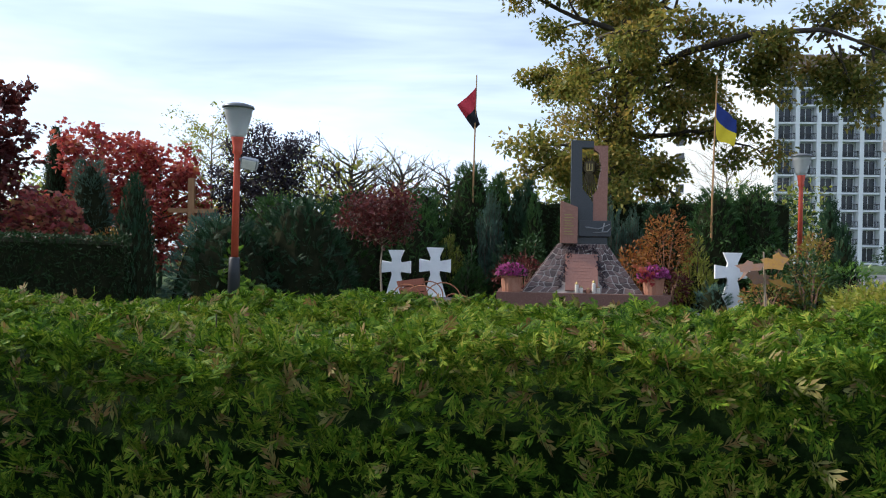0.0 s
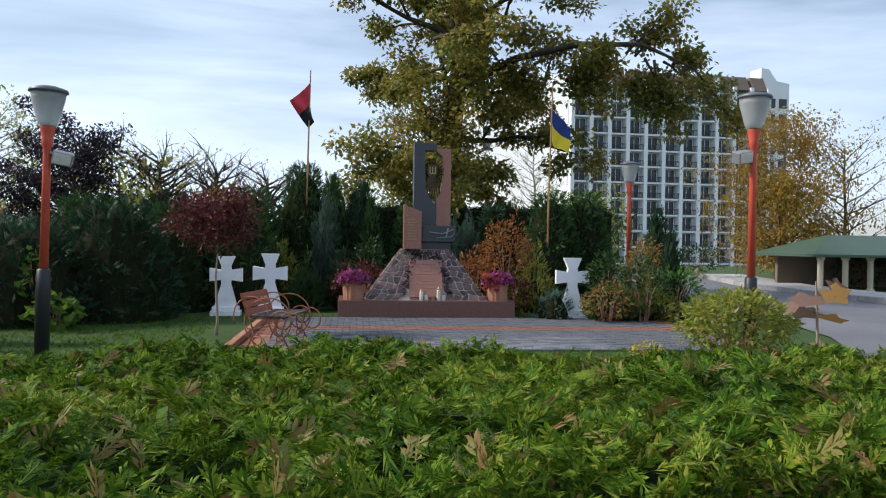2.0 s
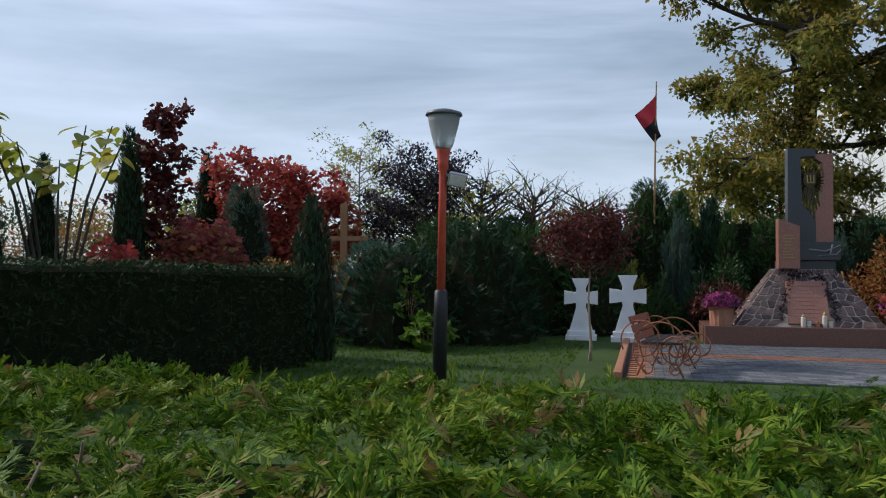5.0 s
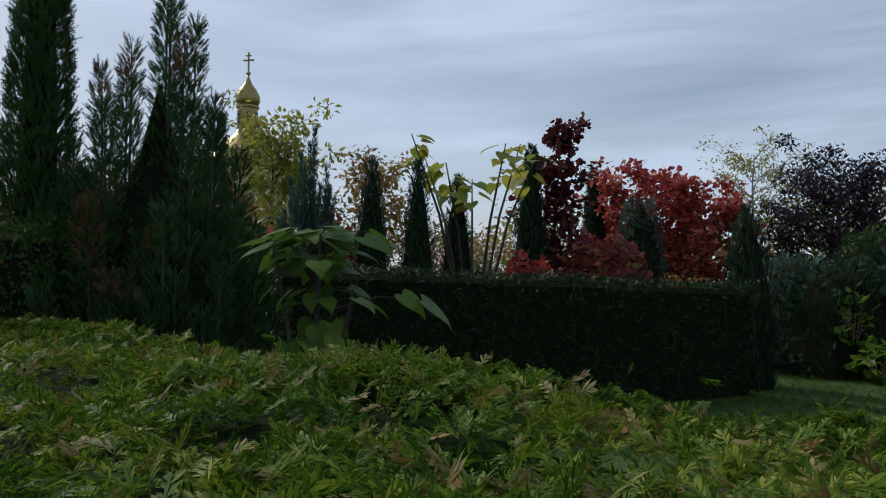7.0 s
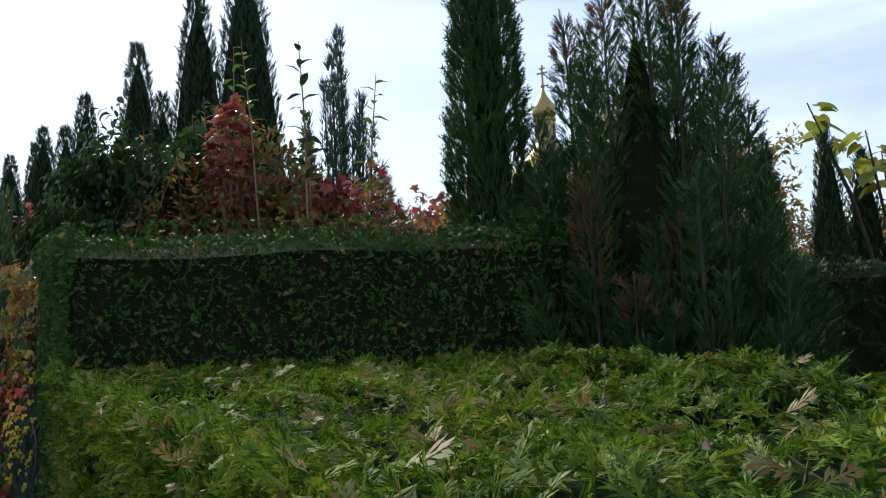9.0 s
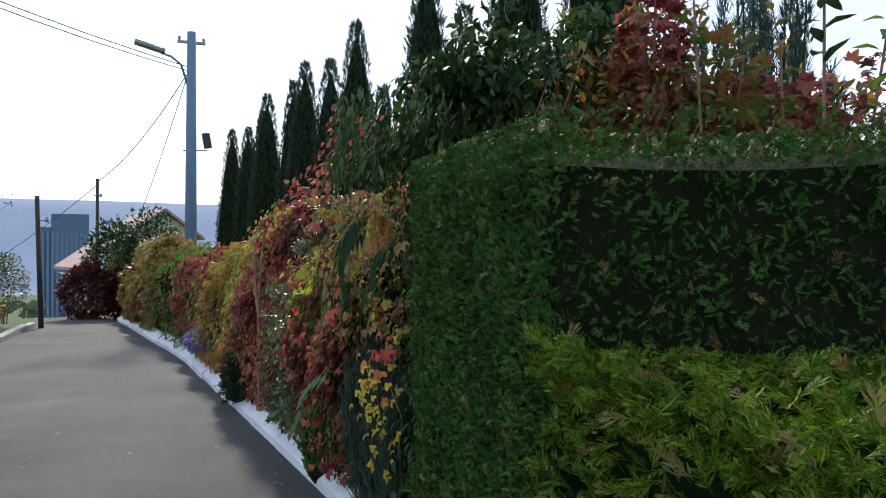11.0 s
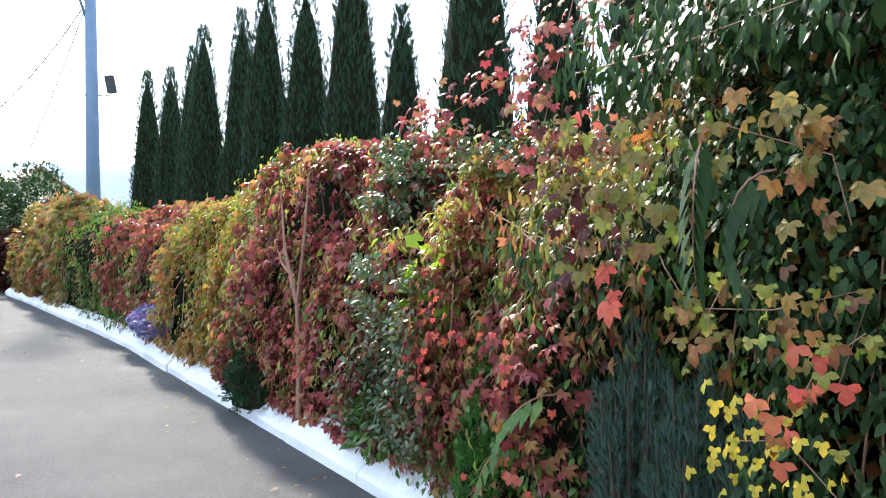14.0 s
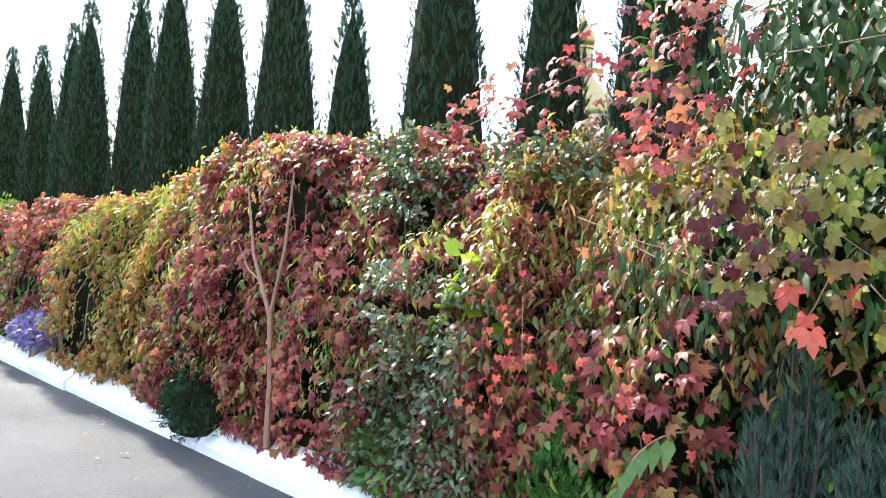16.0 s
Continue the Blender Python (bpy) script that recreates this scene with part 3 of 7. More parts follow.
for (x0, y0), (x1, y1) in zip(edge_r[2:6], edge_r[3:7]):
    d = math.hypot(x1 - x0, y1 - y0)
    for k in range(int(d)):
        part("kerb_block", kb, None, kerb3, at=pose(x0 + (x1 - x0) * (k + 0.5) / d + 0.1, y0 + (y1 - y0) * (k + 0.5) / d, 0.31 + RNG.uniform(-0.01, 0.01), 0, 0, math.degrees(math.atan2(y1 - y0, x1 - x0))))
s = Shape()
for x0, y0 in edge_r[2:7]:
    s.v += [(x0 + 0.2, y0, 0.4), (x0 + 2.4, y0 - 0.3, 0.41)]
s.f = [(2 * i, 2 * i + 1, 2 * i + 3, 2 * i + 2) for i in range(4)]
solo("pavement", s, M_KERB_GREY, "pale concrete footpath beside the side road", "pavement", "structure")

# ---- paved square before the memorial ----
MON_TURN = -9.0
plaza = thing("pavement", "grey paved square edged with red pavers", "pavement", (3.5, 10.4, 0.3), MON_TURN + 2, kind="structure")
part("bed", Shape().box(-2.55, 4.2, -1.9, 2.3, -0.12, 0.006), M_JOINT, plaza)
grey = Shape().box(-0.097, 0.097, -0.047, 0.047, 0.0, 0.022, 0.006).mesh("paver", M_PAVE)
red = Shape().box(-0.097, 0.097, -0.047, 0.047, 0.0, 0.024, 0.006).mesh("paver", M_PAVE_RED)
far_grey, far_red = Shape(), Shape()
count = 0
for j in range(41):
    for i in range(36):
        x, y = -3.0 + 0.2 * i + 0.1 * (j % 2), -1.85 + 0.1 * j
        if x > 4.1 or x < -2.45:
            continue
        is_red = 0.35 < y < 0.75 or x < -2.2 or x > 3.95
        if count < 300 and y < 0.1 and -2.9 < x < 2.2:
            part("paver", red if is_red else grey, None, plaza, at=pose(x, y, 0.004 + RNG.uniform(-0.002, 0.002), RNG.uniform(-0.6, 0.6), RNG.uniform(-0.6, 0.6), RNG.uniform(-0.6, 0.6)))
            count += 1
        else:
            sh = far_red if is_red else far_grey
            h = 0.024 + RNG.uniform(-0.003, 0.003)
            sh.add([(x - 0.097, y - 0.047, 0), (x + 0.097, y - 0.047, 0), (x + 0.097, y + 0.047, 0), (x - 0.097, y + 0.047, 0),
                    (x - 0.092, y - 0.042, h), (x + 0.092, y - 0.042, h), (x + 0.092, y + 0.042, h), (x - 0.092, y + 0.042, h)],
                   [(4, 5, 6, 7), (0, 1, 5, 4), (1, 2, 6, 5), (2, 3, 7, 6), (3, 0, 4, 7)])
tagged(part("paving", far_grey, M_PAVE, plaza), kind="stuff")
tagged(part("paving_band", far_red, M_PAVE_RED, plaza), kind="stuff")
part("edging", Shape().box(-2.64, -2.55, -1.9, 2.3, -0.1, 0.08, 0.012), M_PAVE_RED, plaza, "red-brown concrete edging")

# ---- lawn grass ----
n = 42000
gp = np.stack([RNG.uniform(-5.5, 9.0, n), 1.6 + 11.5 * RNG.uniform(0, 1, n) ** 1.3, np.full(n, 0.3)], 1)
cs, sn = math.cos(radians(MON_TURN + 2)), math.sin(radians(MON_TURN + 2))
lx, ly = (gp[:, 0] - 3.5) * cs + (gp[:, 1] - 10.4) * sn, -(gp[:, 0] - 3.5) * sn + (gp[:, 1] - 10.4) * cs
gp = gp[~((lx > -3.2) & (lx < 4.25) & (ly > -1.92) & (ly < 2.4)) & ~((gp[:, 0] > 7.2) & (gp[:, 1] < 12))]
up = np.tile((0.0, 0.0, 1.0), (len(gp), 1))
me = lay("lawn", T_GRASS, gp, tilt(up, 0.25), RNG.normal(0, 1, gp.shape), RNG.uniform(0.035, 0.085, len(gp)), L_GRASS)
tagged(new("lawn_grass", me), "short green mown lawn grass", "grass", kind="stuff")


# ---- hedges ----
def hedge(name, label, low, high, top, mat, density, size, sides, rough=0.05, template=T_FROND, inset=0.07, base=0.0, dry=0.0, droop=0.3, at_top=1.0, coarse=0.0, thin=1.0, filler=0.0, holes=0.0, rise=None, core=None, dense_start=1.0, lie=1.3, share=None):
    """A clipped hedge over the strip between the lines low and high (each two (x, y) ends), with sprays on its top and the named sides."""
    (ax, ay), (bx, by) = low
    (dx, dy), (cx, cy) = high
    t0, t1 = top
    ob = thing(name, label, "hedge", (0, 0, 0))
    cell = Shape()
    nu, nv = max(4, int(math.hypot(bx - ax, by - ay) / 0.25)), 6
    mid = Vector(((ax + bx + cx + dx) / 4, (ay + by + cy + dy) / 4, 0))

    def on(u, v):
        x = (ax + (bx - ax) * u) * (1 - v) + (dx + (cx - dx) * u) * v
        y = (ay + (by - ay) * u) * (1 - v) + (dy + (cy - dy) * u) * v
        return x, y

    def wave(x, y):
        return rough * (noise.noise(Vector((x * 1.3, y * 1.3, 0))) + 0.6 * noise.noise(Vector((x * 4, y * 4, 5)))) + (rise(x) if rise else 0.0)

    span, deep = math.hypot(bx - ax, by - ay), math.hypot(dx - ax, dy - ay)
    iu, iv = inset / span, inset / deep
    for j in range(nv + 1):
        for i in range(nu + 1):
            x, y = on(iu + (1 - 2 * iu) * i / nu, iv + (1 - 2 * iv) * j / nv)
            cell.v.append((x, y, t0 + (t1 - t0) * i / nu + wave(x, y) - inset * (0.9 if 0 < j < nv and 0 < i < nu else 1.7)))
    w = nu + 1
    cell.f = [(j * w + i, j * w + i + 1, (j + 1) * w + i + 1, (j + 1) * w + i) for j in range(nv) for i in range(nu)]
    rim = list(range(w)) + [j * w + nu for j in range(1, nv + 1)] + [nv * w + i for i in range(nu - 1, -1, -1)] + [j * w for j in range(nv - 1, 0, -1)]
    k = len(cell.v)
    cell.v += [(cell.v[i][0], cell.v[i][1], base) for i in rim]
    cell.f += [(rim[i], k + i, k + (i + 1) % len(rim), rim[(i + 1) % len(rim)]) for i in range(len(rim))]
    # solid core whose dark colour stands for the shade behind the sprays
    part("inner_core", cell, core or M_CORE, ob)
    pts, nor = [], []
    m = int(span * deep * density * at_top)
    for u, v in RNG.uniform(0, 1, (m, 2)):
        x, y = on(u, v)
        if share and RNG.uniform() > share(x):
            continue
        hole = noise.noise(Vector((x * 7, y * 7, 2.0))) + 0.5 * noise.noise(Vector((x * 17, y * 17, 4.0)))
        if hole < -0.28 and RNG.uniform() < holes:
            continue
        pts.append((x, y, t0 + (t1 - t0) * u + wave(x, y) + holes * 0.04 * hole - abs(RNG.normal(0, 0.025))))
        nor.append((0, 0, 1))
    outs = {"low": ((0, 1), 0, (by - ay, -(bx - ax))), "high": ((0, 1), 1, (-(by - ay), bx - ax)), "start": (0, (0, 1), (-(bx - ax), -(by - ay))), "end": (1, (0, 1), (bx - ax, by - ay))}
    for side in sides:
        u0, v0, out = outs[side]
        out = Vector((*out, 0)).normalized()
        if (Vector((*on(0.5 if isinstance(u0, tuple) else u0, 0.5 if isinstance(v0, tuple) else v0), 0)) - mid).dot(out) < 0:
            out = -out
        length = span if isinstance(u0, tuple) else deep
        for a, b in RNG.uniform(0, 1, (int(length * (t0 - base) * density * (dense_start if side == "start" else 1.0 if side in ("low", "end") else thin)), 2)):
            u, v = (a, v0) if isinstance(u0, tuple) else (u0, a)
            x, y = on(u, v)
            if share and RNG.uniform() > share(x):
                continue
            z = base + 0.05 + (t0 + (t1 - t0) * u - base) * b
            j = rough * noise.noise(Vector((x * 3, y * 3, z * 3))) - abs(RNG.normal(0, 0.02))
            pts.append((x + out.x * j, y + out.y * j, z))
            nor.append(tuple(out))
        for a in RNG.uniform(0, 1, int(length * density * 0.22)):
            u, v = (a, v0) if isinstance(u0, tuple) else (u0, a)
            x, y = on(u, v)
            q = RNG.uniform(0, 1)
            pts.append((x - out.x * 0.1 * q, y - out.y * 0.1 * q, t0 + (t1 - t0) * u + wave(x, y) - 0.1 * (1 - q)))
            nor.append(tuple((out * (1 - q) + Vector((0, 0, q + 0.2))).normalized()))
    pts, nor = np.array(pts), np.array(nor, float)
    flat = RNG.normal(0, 1, pts.shape)
    flat -= nor * (flat * nor).sum(1, keepdims=True)
    rising = RNG.uniform(0.1, 1.3, (len(pts), 1)) * np.where(nor[:, 2:3] > 0.9, lie / 1.3, 1.0)
    ahead = unit(unit(flat) * 0.8 + nor * rising + (1 - np.abs(nor[:, 2:3])) * np.array((0, 0, 0.45)))
    sizes = RNG.uniform(0.6, 1.25, len(pts)) * size
    face = tilt(nor, 0.75)
    start = pts - ahead * sizes[:, None] * 0.45
    mask = RNG.uniform(0, 1, len(pts)) < dry
    big = (RNG.uniform(0, 1, len(pts)) < coarse) & ~mask
    fine_ = ~big & ~mask
    if big.any():
        part("foliage", lay("foliage", T_SPRAY, start[big], ahead[big], face[big], sizes[big], mat), None, ob)
    small = fine_ & (RNG.uniform(0, 1, len(pts)) < filler)
    fine_ = fine_ & ~small
    part("fine_foliage", lay("fine_foliage", template, start[fine_], ahead[fine_], face[fine_], sizes[fine_] * 0.8, mat), None, ob)
    if small.any():
        part("tip_foliage", lay("tip_foliage", T_SPRIG, start[small], ahead[small], face[small], sizes[small] * 0.75, mat), None, ob)
    if mask.any():
        part("dry_foliage", lay("dry_foliage", template, start[mask], ahead[mask], face[mask], sizes[mask], L_HEDGE_DRY), None, ob, "browned dry sprays")
    return ob


FRONT = lambda x: 0.27 + (1.5 - x) * 0.11
BACK = lambda x: 1.62 + (0.7 - x) * 0.14
# holes in the sprays show the green core, coloured dark as shade
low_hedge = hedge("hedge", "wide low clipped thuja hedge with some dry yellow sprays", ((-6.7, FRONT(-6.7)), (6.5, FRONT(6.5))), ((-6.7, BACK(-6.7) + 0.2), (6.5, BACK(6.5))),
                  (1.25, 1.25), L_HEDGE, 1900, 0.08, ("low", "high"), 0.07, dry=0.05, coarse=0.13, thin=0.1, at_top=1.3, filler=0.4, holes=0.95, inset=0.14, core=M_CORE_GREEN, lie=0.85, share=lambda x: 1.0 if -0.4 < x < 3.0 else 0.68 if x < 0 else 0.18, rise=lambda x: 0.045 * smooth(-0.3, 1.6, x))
stems = Shape()
for _ in range(150):
    cx, cy = [(-0.75, 1.15), (-0.35, 1.2), (-2.9, 1.5), (-1.3, 1.3), (-3.6, 1.5), (-4.6, 2.0)][RNG.integers(6)]
    x, y = cx + RNG.normal(0, 0.14), cy + RNG.normal(0, 0.12)
    a, l = RNG.uniform(0, 6.28), RNG.uniform(0.04, 0.1)
    d = Vector((math.cos(a) * 0.8, math.sin(a) * 0.8, RNG.uniform(0.2, 0.7)))
    p = Vector((x, y, 1.16 + RNG.uniform(0, 0.05)))
    stems.tube([p, p + d * l * 0.5, p + d * l + Vector((0, 0, 0.01))], [0.0035, 0.003, 0.002], 5)
tagged(part("clipped_wood", stems, M_TWIG_GREY, low_hedge, "grey clipped bare stems"), kind="stuff")

U2 = Vector((0.55, 0.835))
A2, B2 = Vector((-6.7, 1.22)), Vector((-8.05, 1.4))
# M_CORE here darkens the gaps, painting in the shade of this hedge
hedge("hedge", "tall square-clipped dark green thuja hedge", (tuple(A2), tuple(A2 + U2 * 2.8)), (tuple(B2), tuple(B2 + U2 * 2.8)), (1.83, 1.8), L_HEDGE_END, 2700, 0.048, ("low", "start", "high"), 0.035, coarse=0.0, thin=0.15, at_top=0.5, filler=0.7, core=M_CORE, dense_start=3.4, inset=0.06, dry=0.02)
hedge("hedge", "long square-clipped dark thuja hedge behind the lawn", ((-6.3, 4.1), (-2.85, 9.3)), ((-6.9, 4.5), (-3.45, 9.7)), (1.66, 1.5), L_HEDGE_DARK, 520, 0.1, ("low", "end"), 0.02, base=0.25, template=T_SPRIG)
hedge("hedge", "tall dark hedge behind the memorial", ((3.0, 18.3), (9.6, 17.2)), ((3.0, 19.3), (9.6, 18.2)), (2.5, 2.55), L_HEDGE_DARK, 120, 0.2, ("low",), 0.08, base=0.25, template=T_SPRIG)


# ---- shrubs, conifers and trees ----
def twig_shape(base, top, r, branches, reach, sides=6, seed=1, bend=0.15, start=0.25, droop=0.0, forks=3):
    """A trunk with limbs that fork; gives the shape and the limbs' ends."""
    rng = random.Random(seed)
    s = Shape()
    base, top = Vector(base), Vector(top)
    h = (top - base).length
    pts = [base + (top - base) * (i / 6) + Vector((rng.uniform(-1, 1), rng.uniform(-1, 1), 0)) * h * 0.012 * (i > 0) for i in range(7)]
    s.tube(pts, [r * (1.25 if i == 0 else 1.0 - 0.13 * i) for i in range(7)], sides + 2)
    ends = []
    for k in range(branches):
        t = start + (0.98 - start) * (k + rng.random()) / branches
        i = min(5, int(t * 6))
        p = pts[i].lerp(pts[i + 1], t * 6 - i)
        a = k * 2.4 + rng.uniform(-0.5, 0.5)
        l = reach * (1.0 - 0.55 * abs(t - 0.45)) * rng.uniform(0.75, 1.1)
        d = Vector((math.cos(a), math.sin(a), rng.uniform(0.25, 0.9) - droop))
        q = [p]
        for j in range(1, 4):
            q.append(q[-1] + (d.normalized() + Vector((rng.uniform(-bend, bend), rng.uniform(-bend, bend), rng.uniform(-bend, bend) - droop * 0.2 * j))) * l / 3)
        rr = r * (0.5 - 0.25 * t)
        s.tube(q, [rr, rr * 0.75, rr * 0.5, rr * 0.2], sides - 1)
        ends += [q[2], q[3]]
        for j in range(forks):
            o = q[1 + j % 3]
            e = o + (d.normalized() + Vector((rng.uniform(-0.9, 0.9), rng.uniform(-0.9, 0.9), rng.uniform(-0.3, 0.8)))) * l * rng.uniform(0.25, 0.5)
            s.tube([o, o.lerp(e, 0.5) + Vector((0, 0, 0.03 * l)), e], [rr * 0.4, rr * 0.25, rr * 0.08], 4)
            ends.append(e)
    return s, ends


def crown(name, ends, per_end, radius, template, size, mat, hang=0.2, flat=0.7):
    ends = np.array([tuple(e) for e in ends])
    c = np.repeat(ends, per_end, 0)
    off = RNG.normal(0, 1, c.shape)
    off = unit(off) * (RNG.uniform(0, 1, (len(c), 1)) ** 0.5) * radius
    off[:, 2] *= flat
    ahead = unit(off + RNG.normal(0, radius * 0.6, c.shape) + np.array((0, 0, -hang * radius)))
    return lay(name, template, c + off, ahead, tilt(np.tile((0.0, 0.0, 1.0), (len(c), 1)), 0.6), RNG.uniform(0.6, 1.2, len(c)) * size, mat)


def broadleaf(name, label, at, height, reach, r, mat, template=T_OVAL, size=0.1, branches=14, per_end=22, radius=0.4, bark=None, start=0.25, seed=1, lean=(0, 0), hang=0.2, forks=3, category="tree", flat=0.7, droop=0.0):
    ob = thing(name, label, category, at)
    s, ends = twig_shape((0, 0, -0.1), (lean[0], lean[1], height), r, branches, reach, seed=seed, start=start, forks=forks, droop=droop)
    part("trunk", s, bark or M_BARK, ob, smooth=True)
    part("crown", crown("crown", ends, per_end, radius, template, size, mat, hang, flat), None, ob)
    return ob


def conifer(name, label, at, height, radius, mat, kind="column", density=1.0, size=0.16, template=T_SPRIG, seed=1, category="conifer", brown=0.0, ragged=0.0):
    """A conifer: a dark inner cone on a stem, clothed with sprays. column: narrow and tapering; loose: a ragged bush of rising plumes; grass: upright wispy blades; bush: a rounded spreading one."""
    rng = random.Random(seed)
    ob = thing(name, label, category, at)
    pts, ahead = [], []
    if kind in ("column", "bush"):
        prof = (lambda t: (0.75 + 0.5 * t) if t < 0.25 else (1 - (t - 0.25) / 0.75) ** 0.62 * 0.875) if kind == "column" else (lambda t: math.sqrt(max(0.0, 1 - (t * 1.02 - 0.12) ** 2)) * (1.0 - 0.35 * t))
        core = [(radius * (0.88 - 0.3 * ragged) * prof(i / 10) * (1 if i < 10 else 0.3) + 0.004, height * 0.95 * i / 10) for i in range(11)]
        # dark cone inside: shade among the sprays given as colour
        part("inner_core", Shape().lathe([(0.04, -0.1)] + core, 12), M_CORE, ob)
        n = int(height * radius * 2 * math.pi * 165 * density * (0.16 / size) ** 1.6)
        t = RNG.uniform(0, 1, n)
        t = t ** 1.15 * 0.985 if kind == "column" else t * 0.98
        a = RNG.uniform(0, 2 * math.pi, n)
        r = np.array([prof(x) for x in t]) * radius
        bumps = 1 + 0.16 * np.array([noise.noise(Vector((math.cos(q) * 1.6 + seed, math.sin(q) * 1.6, x * height * 1.3))) for q, x in zip(a, t)])
        r = r * bumps * RNG.uniform(0.84, 0.98 + 0.16 * ragged, n)
        out = np.stack([np.cos(a), np.sin(a), np.zeros(n)], 1)
        pts = out * r[:, None] + np.stack([np.zeros(n), np.zeros(n), t * height], 1)
        upness = 1.3 if kind == "column" else 0.45
        ahead = tilt(out * (0.42 + 0.5 * ragged) + np.array((0, 0, upness)), 0.3)
        if kind == "bush":
            ahead = tilt(unit(out + np.array((0, 0, 0.3)) + np.stack([np.zeros(n), np.zeros(n), t], 1)), 0.4)
        nor = tilt(out + np.array((0, 0, 0.3)), 0.5)
        sizes = RNG.uniform(0.6, 1.2, n) * size
    else:
        limbs = Shape()
        P, A, S = [], [], []
        plumes = int((26 if kind == "loose" else 34) * max(1.0, radius / 0.5))
        for k in range(plumes):
            a, out = k * 2.4 + rng.uniform(-0.4, 0.4), math.sqrt((k + 0.5) / plumes)
            hh = height * (1.0 - (0.74 if kind == "loose" else 0.4) * out ** (0.75 if kind == "loose" else 1.3)) * rng.uniform(0.82, 1.05)
            foot = Vector((0.25 * radius * math.cos(a) * out, 0.25 * radius * math.sin(a) * out, 0))
            tip = Vector((radius * math.cos(a) * out, radius * math.sin(a) * out, hh))
            bow = foot.lerp(tip, 0.5) + Vector((math.cos(a), math.sin(a), 0)) * radius * (0.28 if kind == "loose" else 0.12) * out
            q = [foot, foot.lerp(bow, 0.6), bow, bow.lerp(tip, 0.55), tip]
            limbs.tube(q, [0.02, 0.016, 0.012, 0.008, 0.003], 5)
            m = int(hh * (75 if kind == "loose" else 60) * density)
            for _ in range(m):
                u = rng.random() ** 0.75 * 4 * 0.999
                i = int(u)
                p = q[i].lerp(q[i + 1], u - i)
                w = (0.17 if kind == "loose" else 0.05) * (1.15 - u / 4) + 0.02
                d = Vector((rng.gauss(0, 1), rng.gauss(0, 1), rng.gauss(0, 0.6)))
                P.append(tuple(p + d.normalized() * w * rng.random() ** 0.5))
                A.append(tuple(((tip - foot).normalized() * (1.0 if kind == "loose" else 2.4) + d.normalized() * 0.75)))
                S.append(size * rng.uniform(0.6, 1.2) * (1.1 - 0.12 * u))
        tagged(part("branching", limbs, M_BARK, ob), kind="stuff")
        if kind == "loose":
            # dark inner body, its colour standing for shade under the plumes
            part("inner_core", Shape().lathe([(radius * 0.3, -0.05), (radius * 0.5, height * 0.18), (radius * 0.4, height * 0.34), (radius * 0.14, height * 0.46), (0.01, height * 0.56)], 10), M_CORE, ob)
        pts, ahead, sizes = np.array(P), unit(np.array(A)), np.array(S)
        nor = RNG.normal(0, 1, pts.shape)
        n = len(pts)
    mask = np.zeros(n, bool)
    if brown:
        mask = np.array([noise.noise(Vector(p) * 1.5 + Vector((seed, 0, 0))) > 0.5 - brown for p in pts]) & (RNG.uniform(0, 1, n) < 0.6)
    part("foliage", lay("foliage", template, pts[~mask], ahead[~mask], nor[~mask], sizes[~mask], mat), None, ob)
    if mask.any():
        part("browned_foliage", lay("browned_foliage", template, pts[mask], ahead[mask], nor[mask], sizes[mask], L_JUNIPER_BROWN), None, ob, "browned dying foliage")
    return ob


def shrub(name, label, at, size3, mat, template=T_OVAL, size=0.08, n=1500, core=True, category="shrub", hang=0.2, seed=1, lumpy=0.3, stems=7, bark=None):
    """A rounded leafy bush on several stems: leaves in an uneven shell round the stems."""
    rng = random.Random(seed)
    ob = thing(name, label, category, at)
    rx, ry, h = size3
    s = Shape()
    for k in range(stems):
        a = k * 2.4
        e = Vector((rx * 0.8 * math.cos(a) * rng.uniform(0.3, 1), ry * 0.8 * math.sin(a) * rng.uniform(0.3, 1), h * rng.uniform(0.6, 0.95)))
        s.tube([(0.05 * math.cos(a), 0.05 * math.sin(a), -0.05), e * 0.5 + Vector((0, 0, 0.12 * h)), e], [0.014, 0.01, 0.003], 5)
    tagged(part("branching", s, bark or M_TWIG, ob), kind="stuff")
    d = unit(RNG.normal(0, 1, (n, 3)))
    d[:, 2] = np.abs(d[:, 2]) * np.where(RNG.uniform(0, 1, n) < 0.75, 1, -0.7)
    bump = 1 + lumpy * lump(d, 2.2, seed * 1.37)
    r = (RNG.uniform(0.35, 1, n) ** 0.45) * bump
    p = d * r[:, None] * np.array((rx, ry, h * 0.55)) + np.array((0, 0, h * 0.5))
    p[:, 2] = np.maximum(p[:, 2], 0.02)
    ahead = tilt(d + np.array((0, 0, -hang)), 0.5)
    nor = tilt(d * 0.6 + np.array((0, 0, 0.7)), 0.4)
    part("foliage", lay("foliage", template, p, ahead, nor, RNG.uniform(0.6, 1.25, n) * size, mat), None, ob)
    return ob


